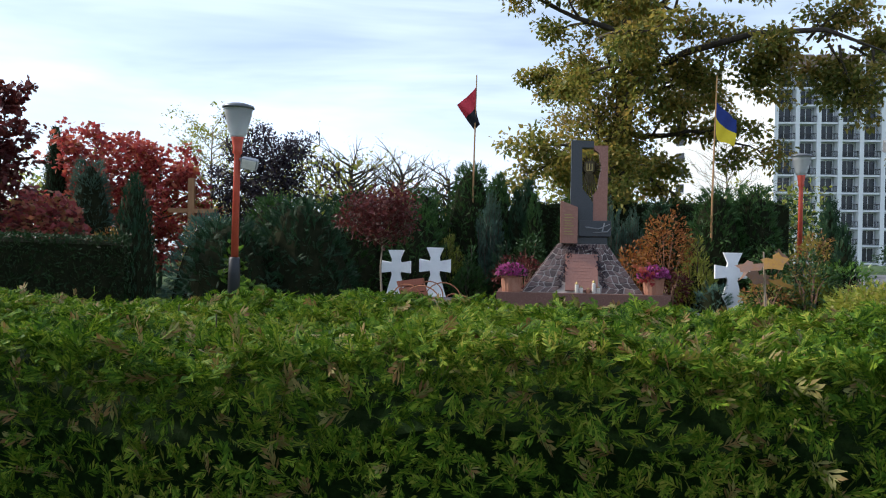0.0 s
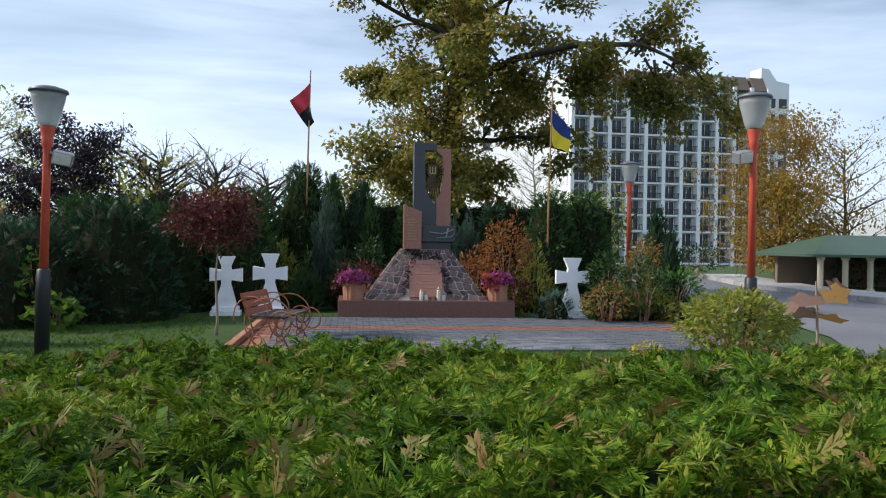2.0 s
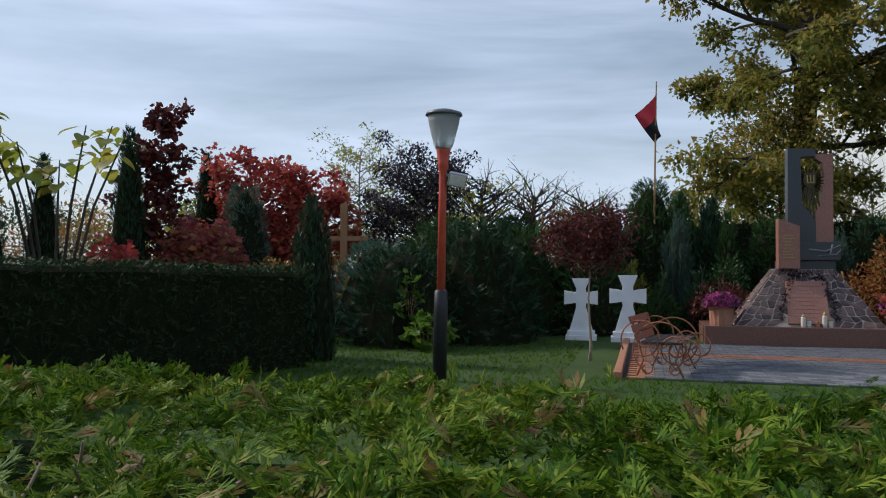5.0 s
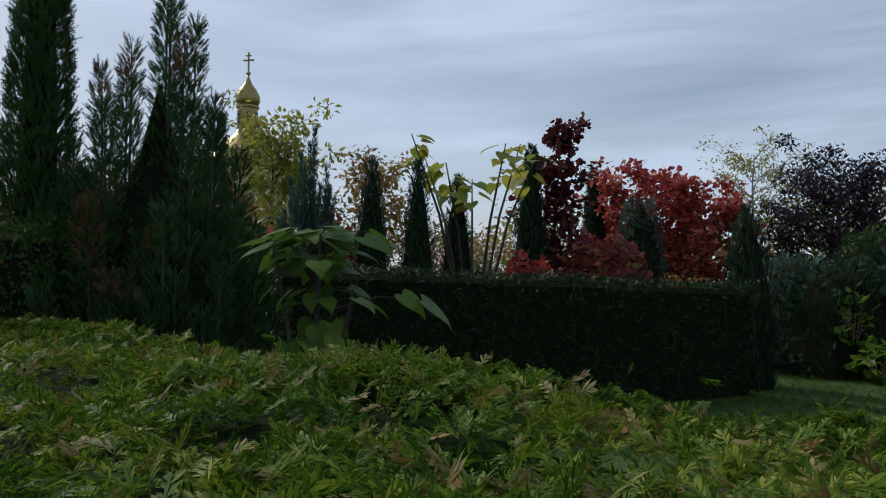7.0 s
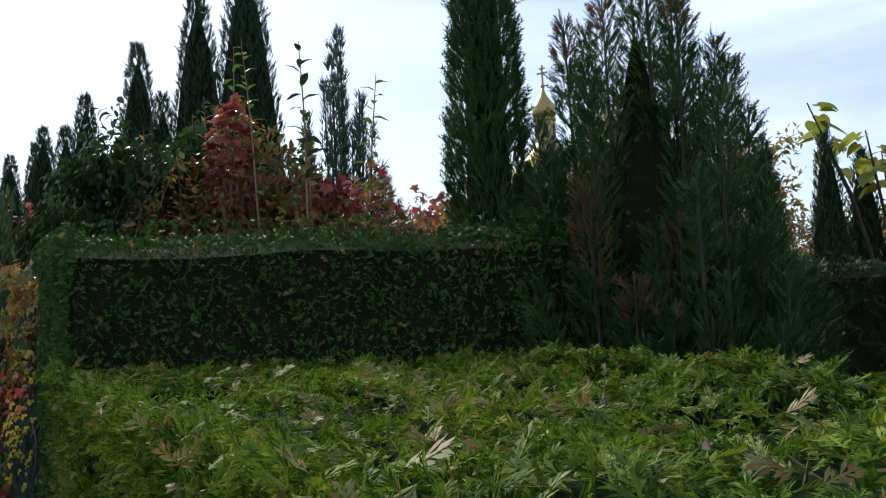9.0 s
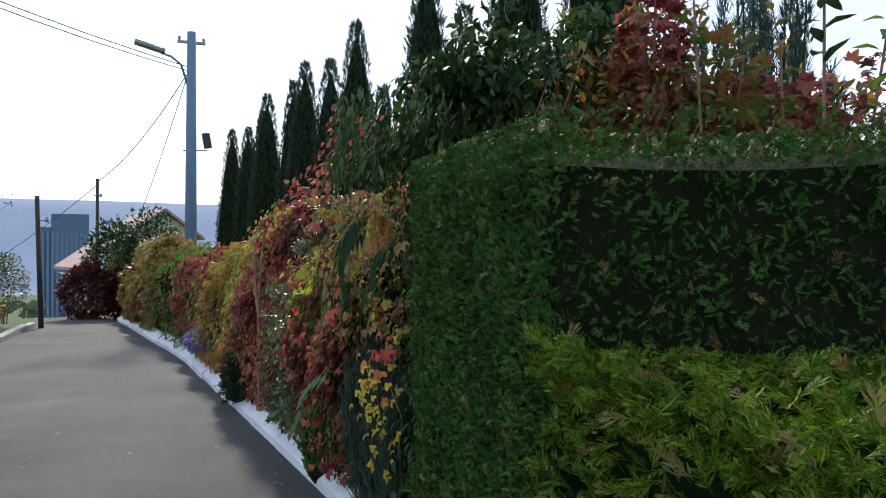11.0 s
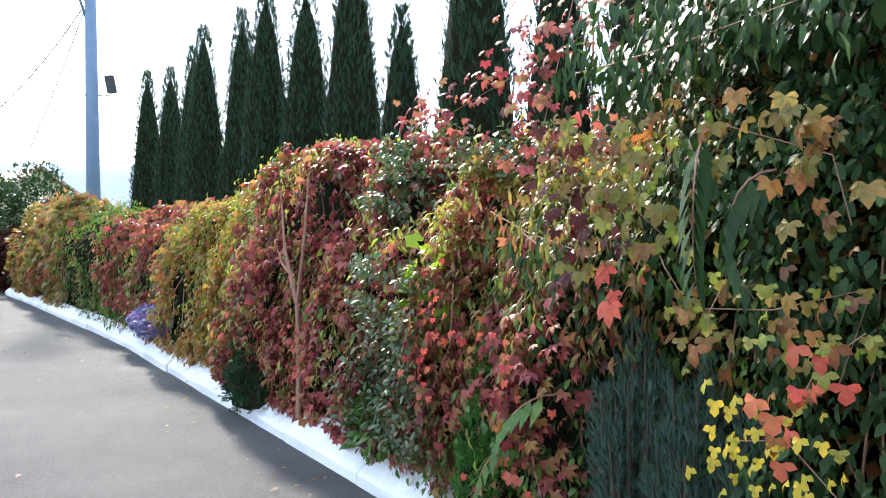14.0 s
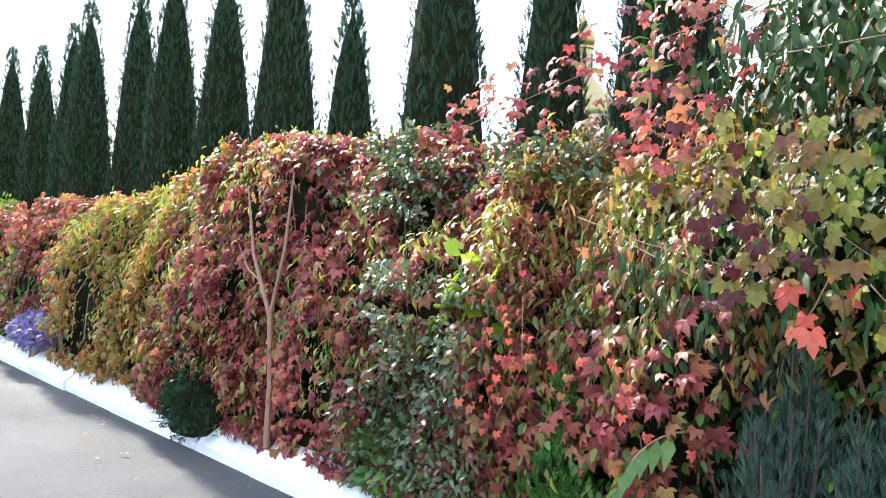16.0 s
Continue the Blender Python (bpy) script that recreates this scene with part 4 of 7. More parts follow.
# ---- planting round the lawn ----
LAWN = 0.3
for x, y, h, r in ((-8.12, 9.41, 2.95, 0.36), (-7.46, 9.62, 2.9, 0.34), (-7.8, 11.33, 2.9, 0.38), (-6.94, 12.3, 3.5, 0.42), (-6.92, 15.27, 3.5, 0.44), (-3.1, 10.0, 2.1, 0.42)):
    conifer("thuja", "slim dark green columnar thuja behind the clipped hedge", (x, y, LAWN), h, r, L_THUJA, "column", 0.9, 0.13, seed=int(y * 7), category="thuja")
for x, h in ((-9.2, 4.3), (-10.45, 4.4), (-11.25, 3.5), (-12.4, 4.4), (-13.45, 3.2), (-14.6, 4.3), (-15.85, 4.1), (-16.93, 4.3), (-18.3, 4.3), (-19.6, 4.3), (-20.7, 4.2), (-22.2, 4.1), (-23.4, 4.2)):
    conifer("thuja", "tall columnar thuja in a row behind the creeper bank", (x, 3.3 + 0.1 * math.sin(x * 3), 0.25), h, 0.5 if h > 3.6 else 0.4, L_THUJA, "column", 0.85, 0.1, seed=int(-x * 5), category="thuja")
conifer("juniper", "tall narrow dark juniper beside the clipped hedge", (-6.2, 3.2, 0.25), 4.3, 0.25, L_JUNIPER, "column", 4.2, 0.11, T_SPRIG, seed=4, ragged=0.8)
conifer("juniper", "large ragged green juniper with browned inner branches", (-5.48, 3.55, 0.25), 4.4, 0.8, L_JUNIPER, "loose", 5.5, 0.11, T_SPRIG, seed=9, brown=0.22)
conifer("juniper", "green ragged juniper with bright tips and browned inside", (-5.88, 3.2, 0.25), 2.8, 0.4, L_JUNIPER, "loose", 5.0, 0.1, T_SPRIG, seed=29, brown=0.25)
conifer("juniper", "green bushy juniper with bright tips", (-4.98, 3.3, 0.25), 2.4, 0.55, L_JUNIPER, "loose", 5.0, 0.1, T_SPRIG, seed=19, brown=0.1)
conifer("juniper", "blue-grey wispy upright juniper", (-8.1, 3.44, 0.25), 3.4, 0.5, L_BLUE, "grass", 1.6, 0.16, T_TUFT, seed=5)
conifer("juniper", "blue-grey wispy upright juniper", (-8.06, 8.0, LAWN), 3.2, 0.42, L_BLUE, "grass", 3.0, 0.15, T_TUFT, seed=6)
conifer("juniper", "loose feathery dark juniper", (-8.5, 7.0, LAWN), 3.8, 0.5, L_THUJA, "loose", 1.2, 0.2, T_SPRIG, seed=7)
conifer("juniper", "dull blue-green bushy juniper", (-5.6, 14.0, LAWN), 2.7, 0.6, L_BLUE, "bush", 1.0, 0.2, T_TUFT, seed=8)

# trees behind the long hedge
broadleaf("ornamental_tree", "small tree with yellow-green leaves before the church", (-11.0, 10.4, LAWN), 3.7, 0.9, 0.05, L_YGREEN, T_OVAL, 0.13, 26, 36, 0.24, seed=14, start=0.25, forks=4)
broadleaf("maple", "young maple with dark red leaves", (-6.75, 12.95, LAWN), 3.75, 0.55, 0.04, L_MAROON, T_LOBED, 0.1, 30, 16, 0.2, seed=3, start=0.2)
broadleaf("maple", "young maple with scarlet leaves", (-6.2, 15.6, LAWN), 3.05, 1.0, 0.05, L_REDBRIGHT, T_LOBED, 0.09, 34, 30, 0.28, seed=4, start=0.2)
broadleaf("maple", "young maple with red and orange leaves", (-5.1, 16.4, LAWN), 2.8, 1.0, 0.05, L_REDBRIGHT, T_LOBED, 0.09, 32, 30, 0.28, seed=5, start=0.15)
broadleaf("birch", "thin young tree with sparse grey-green leaves", (-4.3, 17.6, LAWN), 3.9, 1.0, 0.05, L_YGREEN, T_OVAL, 0.085, 40, 18, 0.2, M_BARK_PALE, seed=6, start=0.15, forks=5)
broadleaf("plum_tree", "purple-leaved plum tree with upright shoots", (-2.6, 16.7, LAWN), 3.2, 1.2, 0.07, L_PURPLE, T_OVAL, 0.1, 60, 34, 0.2, seed=7, start=0.1, hang=0.0, forks=5)
broadleaf("ornamental_tree", "small tree with dark and yellow leaves", (-9.4, 11.2, LAWN), 3.1, 0.7, 0.04, L_OLIVE, T_OVAL, 0.12, 24, 30, 0.24, seed=8)
for i, (x, y, rx, h, mat, lab) in enumerate((
        (-9.0, 9.2, 0.9, 2.0, L_RED, "red-leaved autumn shrub behind the hedge"), (-10.5, 8.6, 1.0, 2.3, L_RED, "red-leaved autumn shrub behind the hedge"), (-6.2, 10.6, 0.5, 1.5, L_REDBRIGHT, "scarlet autumn shrub behind the hedge"),
        (-8.8, 13.8, 1.3, 2.1, L_MIX, "mixed green and rust autumn shrub"), (-5.8, 12.6, 0.8, 1.9, L_RED, "dark red autumn shrub behind the hedge"), (-4.7, 13.2, 0.6, 1.3, L_ORANGE, "orange autumn shrub behind the hedge"),
        (-7.3, 17.5, 1.8, 2.4, L_MIX, "mixed green and red autumn thicket"), (-10.8, 15.0, 1.8, 2.4, L_DGREEN, "dark green leafy thicket beyond the hedge"), (-12.5, 11.5, 1.6, 2.4, L_MIX, "mixed green and red autumn thicket"),
        (-3.3, 14.6, 0.7, 1.3, L_YGREEN, "yellowing leafy shrub behind the lawn"), (-10.0, 6.0, 1.1, 2.1, L_RED, "red-leaved autumn shrub behind the hedge"), (-11.0, 4.6, 1.2, 2.1, L_MIX, "mixed green and rust autumn shrub"), (-7.2, 6.2, 0.8, 1.7, L_DGREEN, "dark green leafy shrub behind the hedge"), (-13.5, 8.0, 2.0, 2.6, L_MIX, "mixed green and red autumn thicket"))):
    shrub("shrub", lab, (x, y, LAWN), (rx, rx, h), mat, T_LOBED if mat in (L_RED, L_REDBRIGHT) else T_OVAL, 0.09, int(1200 * rx * h), seed=i + 20)

# dark spreading conifers and shrubs at the back of the lawn
for i, (x, y, r, h, mat) in enumerate(((-2.3, 12.2, 0.9, 1.5, L_THUJA), (-1.2, 13.0, 1.1, 1.9, L_THUJA), (-0.5, 14.6, 0.9, 1.9, L_JUNIPER), (-1.9, 14.2, 1.1, 2.0, L_JUNIPER), (0.7, 14.9, 1.0, 1.9, L_JUNIPER), (-3.0, 13.6, 0.9, 1.6, L_BLUE))):
    conifer("spreading_conifer", "dense dark green spreading conifer", (x, y, LAWN), h, r, mat, "bush", 1.0, 0.22, T_SPRIG, seed=30 + i)
shrub("shrub", "shrub with large yellow-green leaves", (-1.75, 11.3, LAWN), (0.36, 0.34, 0.5), L_BIG, T_LOBED, 0.11, 200, seed=41)
shrub("shrub", "upright shoot with yellow-green leaves", (-2.1, 11.6, LAWN), (0.2, 0.2, 1.1), L_BIG, T_LOBED, 0.11, 70, seed=42)
for i, (x, y, h, r, mat, knd) in enumerate((
        (1.95, 16.0, 2.9, 0.75, L_JUNIPER, "bush"), (2.35, 15.2, 2.5, 0.3, L_BLUE, "grass"), (2.95, 15.8, 2.3, 0.28, L_THUJA, "column"), (3.3, 15.4, 2.2, 0.3, L_JUNIPER, "column"),
        (1.45, 15.0, 1.9, 0.5, L_YGREEN, "loose"), (1.9, 14.3, 1.3, 0.35, L_JUNIPER, "loose"), (2.6, 14.4, 1.5, 0.35, L_THUJA, "loose"), (5.0, 15.9, 2.3, 0.45, L_BLUE, "grass"), (5.6, 16.3, 2.2, 0.35, L_BLUE, "grass"), (6.2, 16.4, 2.2, 0.5, L_THUJA, "bush"),
        (6.9, 14.6, 2.35, 0.75, L_JUNIPER, "bush"), (7.7, 14.7, 2.4, 0.7, L_JUNIPER, "bush"), (0.9, 15.6, 2.3, 0.8, L_JUNIPER, "bush"), (2.6, 16.6, 2.7, 0.6, L_JUNIPER, "column"), (3.3, 16.9, 2.6, 0.5, L_THUJA, "column"), (-0.7, 15.8, 2.2, 0.9, L_THUJA, "bush"), (4.3, 16.4, 2.2, 0.5, L_JUNIPER, "bush"), (6.2, 13.7, 1.6, 0.5, L_YGREEN, "loose"), (8.55, 13.2, 2.0, 0.42, L_THUJA, "column"), (8.3, 12.2, 1.5, 0.32, L_THUJA, "column"), (6.95, 11.85, 0.95, 0.4, L_JUNIPER, "loose"), (7.7, 11.9, 1.1, 0.5, L_YGREEN, "loose"), (6.1, 12.3, 0.45, 0.3, L_BLUE, "bush"))):
    conifer("conifer", {"bush": "rounded green conifer by the memorial", "grass": "blue-grey wispy upright juniper by the memorial", "column": "narrow dark columnar thuja by the memorial", "loose": "loose green conifer by the memorial"}[knd], (x, y, LAWN), h, r, mat, knd, 1.1, 0.16 if knd == "grass" else 0.18, T_TUFT if knd == "grass" else T_SPRIG, seed=50 + i)
for i, (x, y, rx, h, mat, lab) in enumerate((
        (5.75, 14.0, 0.6, 1.7, L_RUST, "rust-orange autumn shrub by the memorial"), (5.2, 14.2, 0.5, 1.1, L_RUST, "rust-orange autumn shrub by the memorial"), (2.9, 13.9, 0.6, 0.9, L_MAROON, "dark red barberry shrub by the memorial"), (3.1, 14.6, 0.35, 1.3, L_DGREEN, "dark green leafy shrub by the memorial"),
        (8.0, 12.6, 0.45, 1.35, L_OLIVE, "yellow autumn shrub by the memorial"), (7.45, 11.6, 0.5, 1.05, L_GLOSSY, "dark green shrub beside the white cross"), (6.75, 11.55, 0.42, 0.62, L_MIX, "low mixed shrub before the white cross"), (6.98, 12.1, 0.38, 1.15, L_GLOSSY, "green leafy shrub beside the white cross"), (8.2, 11.9, 0.55, 0.9, L_GREEN, "green shrub at the road's edge"), (5.6, 13.2, 0.4, 0.7, L_MAROON, "dark red barberry shrub by the memorial"), (0.4, 16.0, 1.0, 2.2, L_MIX, "mixed green and rust autumn shrub"))):
    shrub("shrub", lab, (x, y, LAWN), (rx, rx * 0.9, h), mat, T_OVAL, 0.085, int(1500 * rx * h) + 200, seed=i + 70)
shrub("shrub", "round variegated yellow-green bush at the lamp's foot", (6.35, 7.25, 0.3), (0.72, 0.5, 0.78), L_YGREEN, T_OVAL, 0.075, 3600, seed=81, lumpy=0.15)
shrub("flower_clump", "low clump with small yellow flowers", (5.35, 7.5, 0.3), (0.22, 0.2, 0.2), L_YELLOW, T_OVAL, 0.05, 160, seed=82)

broadleaf("young_oak", "young oak with golden brown leaves behind the memorial", (5.5, 19.9, 0.25), 5.2, 1.35, 0.06, L_OAK, T_ROUND, 0.11, 40, 36, 0.4, seed=14, start=0.35, forks=4)

# small standard tree with a maroon crown before the crosses
broadleaf("standard_tree", "small standard tree with a round maroon crown", (0.48, 10.45, LAWN), 1.72, 0.58, 0.022, L_MAROON, T_OVAL, 0.075, 34, 24, 0.2, M_BARK_PALE, seed=11, start=0.66)

# oak behind the memorial
def spreading_oak(at):
    """An old oak: a dark trunk, crooked limbs, and leaves in separate layered clumps with sky between them."""
    ob = thing("oak", "large oak turning brown and yellow behind the memorial", "tree", at)
    rng = random.Random(17)
    s = Shape()
    line = [Vector(p) for p in ((0, 0, -0.1), (0.05, 0, 2.0), (0.1, 0, 4.2), (0.3, 0, 6.2), (0.2, 0, 8.2), (0.3, 0, 11.0))]
    s.tube(line, [0.4, 0.33, 0.29, 0.23, 0.16, 0.05], 10)
    ends = []

    def limb(p, aim, length, r, rise, level):
        q = [p]
        d = aim.normalized()
        for j in range(4):
            d = (d + Vector((rng.uniform(-0.32, 0.32), rng.uniform(-0.32, 0.32), rng.uniform(-0.25, 0.25) + rise))).normalized()
            q.append(q[-1] + d * length / 4)
        s.tube(q, [r, r * 0.8, r * 0.62, r * 0.45, r * 0.18], 6 if level < 2 else 4)
        if level == 2:
            ends.extend([q[2], q[4]])
            return
        for j in range(5 if level == 0 else 4):
            o = q[1 + j % 4].lerp(q[min(4, 2 + j % 4)], rng.random())
            side = Vector((rng.uniform(-1, 1), rng.uniform(-1, 1), rng.uniform(-0.5, 0.7)))
            limb(o, d * 0.7 + side, length * rng.uniform(0.36, 0.52), r * 0.45, 0.0, level + 1)

    for k in range(19):
        t = 0.33 + 0.62 * k / 18
        p = line[0].lerp(line[-1], t)
        p.x = float(np.interp(p.z, [v.z for v in line], [v.x for v in line]))
        a = k * 2.4 + 0.9
        limb(p, Vector((math.cos(a), math.sin(a), 0.25 if k > 3 else -0.05)), rng.uniform(2.5, 3.3) * (1.0 if t < 0.8 else 0.7), 0.1, 0.03 if k > 3 else -0.05, 0)
    # the long limb that reaches out over the lane's side and hangs
    far = [Vector(p) for p in ((0.2, 0, 5.6), (1.6, -1.0, 6.35), (3.0, -2.0, 6.6), (4.4, -2.8, 6.5), (5.6, -3.2, 5.9))]
    s.tube(far, [0.12, 0.1, 0.08, 0.06, 0.02], 7)
    for k in range(13):
        p = far[2].lerp(far[4], k / 12)
        limb(p, Vector((rng.uniform(-0.3, 1.0), rng.uniform(-0.8, 0.8), rng.uniform(-0.9, 0.9))), rng.uniform(0.9, 1.7), 0.04, -0.03, 1)
    part("trunk", s, M_BARK, ob, "dark ridged trunk and crooked limbs", True)
    part("crown", crown("crown", ends, 80, 0.44, t_oval(0.6, 0.1), 0.155, L_OAK, 0.3, 0.62), None, ob)
    return ob


spreading_oak((6.1, 20.5, 0.25))

# far trees beyond the hedges
for i, (x, y, h, reach) in enumerate(((-2.6, 31, 4.4, 2.0), (-0.6, 32, 4.2, 2.0), (1.4, 33, 4.0, 1.8))):
    broadleaf("pollard_tree", "pollarded tree with bare upright shoots", (x, y, 0.2), h, reach, 0.2, L_YGREEN, T_OVAL, 0.12, 34, 2, 0.3, seed=90 + i, start=0.3, forks=6)
broadleaf("bare_tree", "leafless grey tree before the tower block", (21.5, 56, -0.2), 9.0, 3.2, 0.12, L_FAR, T_OVAL, 0.1, 40, 1, 0.3, M_BARK_PALE, seed=94, start=0.2, forks=7)
broadleaf("birch", "golden weeping birch beside the side road", (21.3, 26.5, 0.35), 6.6, 2.1, 0.12, L_BIRCH, T_OVAL, 0.15, 50, 70, 0.5, M_BARK_PALE, seed=95, start=0.12, hang=1.0, flat=1.3, droop=0.5)
broadleaf("tree", "half-bare golden tree by the side road", (24.5, 27, 0.3), 5.4, 2.6, 0.1, L_BIRCH, T_OVAL, 0.14, 26, 10, 0.6, seed=96, start=0.2)
broadleaf("tree", "half-bare brown tree by the side road", (20.4, 25.6, 0.3), 3.6, 1.2, 0.1, L_BIRCH, T_OVAL, 0.14, 26, 40, 0.5, seed=97, start=0.2)
for i, (x, y, h) in enumerate(((21.5, 22.5, 1.2), (22.6, 20.0, 1.4), (19.0, 29.0, 1.4), (15.2, 34.0, 1.5))):
    shrub("shrub", "dark green shrub beside the side road", (x, y, 0.3), (1.0, 1.0, h), L_DGREEN, T_OVAL, 0.16, 500, seed=98 + i)
for i in range(12):
    x = -22 + i * 3.6
    broadleaf("tree", "distant leafy tree beyond the garden", (x, 36 + 6 * math.sin(i * 2.3), 0.0), 3.4 + 0.9 * math.sin(i * 1.7), 2.2, 0.12, (L_MIX, L_DGREEN, L_YGREEN)[i % 3], T_OVAL, 0.3, 16, 16, 0.7, seed=110 + i, start=0.1)

# ---- big-leaved plant in the low hedge ----
plant = thing("catalpa_shoot", "young catalpa shoot with very large soft green leaves", "shrub", (-3.8, 3.1, 0.4))
st = Shape()
LEAF_BIG = lay("leaf", t_heart(), np.zeros((1, 3)), np.array([(1.0, 0, -0.1)]), np.array([(0.0, 0, 1)]), [1.0], L_BIG)
prng = random.Random(5)
for k in range(6):
    a = k * 1.1
    tip = Vector((0.22 * math.cos(a), 0.22 * math.sin(a), 1.05 + 0.05 * k))
    st.tube([(0.03 * math.cos(a), 0.03 * math.sin(a), -0.1), tip * 0.5 + Vector((0, 0, 0.1)), tip], [0.014, 0.01, 0.006], 6)
# how many, heights, reach from the stem, droop in degrees, leaf length
TIERS = ((44, (1.14, 1.34), (0.03, 0.32), (-6, 26), (0.12, 0.18)), (12, (0.96, 1.12), (0.08, 0.26), (5, 40), (0.1, 0.15)), (34, (0.6, 0.92), (0.04, 0.26), (45, 80), (0.12, 0.18)), (10, (0.4, 0.7), (0.1, 0.3), (40, 80), (0.14, 0.2)))
for count, zs, rs, ps, ls in TIERS:
    for k in range(count):
        a = k * 2.4 + prng.uniform(-0.4, 0.4)
        z, r = prng.uniform(*zs), prng.uniform(*rs)
        st.tube([(0, 0, z - 0.12), (0.6 * r * math.cos(a), 0.6 * r * math.sin(a), z), (r * math.cos(a), r * math.sin(a), z)], [0.004, 0.003, 0.0025], 4)
        part("leaf", LEAF_BIG, None, plant, at=pose(r * math.cos(a), r * math.sin(a), z, prng.uniform(-18, 18), prng.uniform(*ps), math.degrees(a)) @ Matrix.Scale(prng.uniform(*ls), 4))
# a side shoot that carries two leaves out over the hedge
st.tube([(0.05, 0.03, 0.95), (0.25, 0.16, 1.02), (0.42, 0.28, 1.0)], [0.006, 0.005, 0.003], 5)
for x, y, z, turn, sc in ((0.34, 0.22, 1.03, 10, 0.16), (0.42, 0.28, 1.0, 40, 0.2)):
    part("leaf", LEAF_BIG, None, plant, at=pose(x, y, z, 20, 30, turn) @ Matrix.Scale(sc, 4))
tagged(part("branching", st, M_BARK, plant), kind="stuff")

# tree with large yellow-green leaves on bare arching stems
plant = thing("catalpa", "young catalpa with large yellowing leaves on bare stems", "tree", (-7.05, 10.5, LAWN))
st = Shape()
LEAF_YEL = lay("leaf", t_heart(), np.zeros((1, 3)), np.array([(1.0, 0, -0.15)]), np.array([(0.0, 0, 1)]), [1.0], L_YGREEN)
for k in range(7):
    a = k * 0.9 + 0.3
    tip = Vector((0.95 * math.cos(a), 0.95 * math.sin(a), 3.1 + 0.3 * math.sin(k * 2.1)))
    mid = tip * 0.55 + Vector((0, 0, 0.35))
    st.tube([(0, 0, -0.1), mid, tip], [0.03, 0.02, 0.008], 6)
    for j in range(9):
        b = prng.uniform(0, 6.28)
        p = mid.lerp(tip, 0.5 + 0.06 * j)
        part("leaf", LEAF_YEL, None, plant, at=pose(p.x + 0.12 * math.cos(b), p.y + 0.12 * math.sin(b), p.z, prng.uniform(-15, 15), prng.uniform(-5, 32), math.degrees(b)) @ Matrix.Scale(prng.uniform(0.17, 0.3), 4))
tagged(part("branching", st, M_BARK, plant), kind="stuff")


# ---- creeper bank along the lane ----
HTS = [(-27.5, 1.5), (-26, 1.7), (-22, 2.05), (-19, 1.6), (-16, 1.6), (-14, 1.75), (-12.5, 2.0), (-11.6, 1.9), (-10.7, 1.72), (-10.0, 1.7), (-9.5, 1.85), (-9.0, 2.25), (-8.5, 2.42), (-8.0, 2.45), (-7.2, 2.3)]


def bank_height(x):
    return float(np.interp(x, [h[0] for h in HTS], [h[1] for h in HTS]))


def bank_point(x, u):
    """On the bank's skin: u 0 at the kerb, about 0.62 at the crest, 1 at the foot behind. Gives the place and the outward normal."""
    h = bank_height(x) - 0.22
    b = 0.26 * noise.noise(Vector((x * 1.4, u * 4, 0.3))) + 0.16 * noise.noise(Vector((x * 3.6, u * 8, 7.1))) + 0.07 * noise.noise(Vector((x * 9, u * 18, 2.1)))
    b *= min(1.0, 0.35 + 2.5 * u)
    y0 = RIGHT_EDGE(x) + 0.15
    prof = [(0.0, 0.0), (0.02, 0.25), (0.10, 0.55), (0.3, 0.85), (0.62, 1.0), (1.0, 0.92), (1.25, 0.6), (1.35, 0.0)]
    q = min(u, 0.9999) * (len(prof) - 1)
    i = int(q)
    (ya, za), (yb, zb) = prof[i], prof[i + 1]
    t = q - i
    y, z = ya + (yb - ya) * t, za + (zb - za) * t
    ny, nz = -(zb - za) * h, (yb - ya)
    l = math.hypot(ny, nz)
    ny, nz = ny / l, nz / l
    return (x, y0 + y + ny * b, 0.22 + drop(x) + h * z + nz * b), (0.0, ny, nz)


# closed shell under the leaves, coloured near black for the shade inside
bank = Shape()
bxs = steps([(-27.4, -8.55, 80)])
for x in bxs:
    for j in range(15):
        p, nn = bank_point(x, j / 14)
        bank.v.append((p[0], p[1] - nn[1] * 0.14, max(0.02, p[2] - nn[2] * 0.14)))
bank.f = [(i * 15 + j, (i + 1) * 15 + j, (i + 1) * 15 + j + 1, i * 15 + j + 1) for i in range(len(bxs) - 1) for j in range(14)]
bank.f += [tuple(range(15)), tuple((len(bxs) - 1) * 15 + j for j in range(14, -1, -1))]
solo("thicket", bank, M_CORE, "near-black shell inside the creeper bank, coloured as the shade within", "thicket", "stuff")


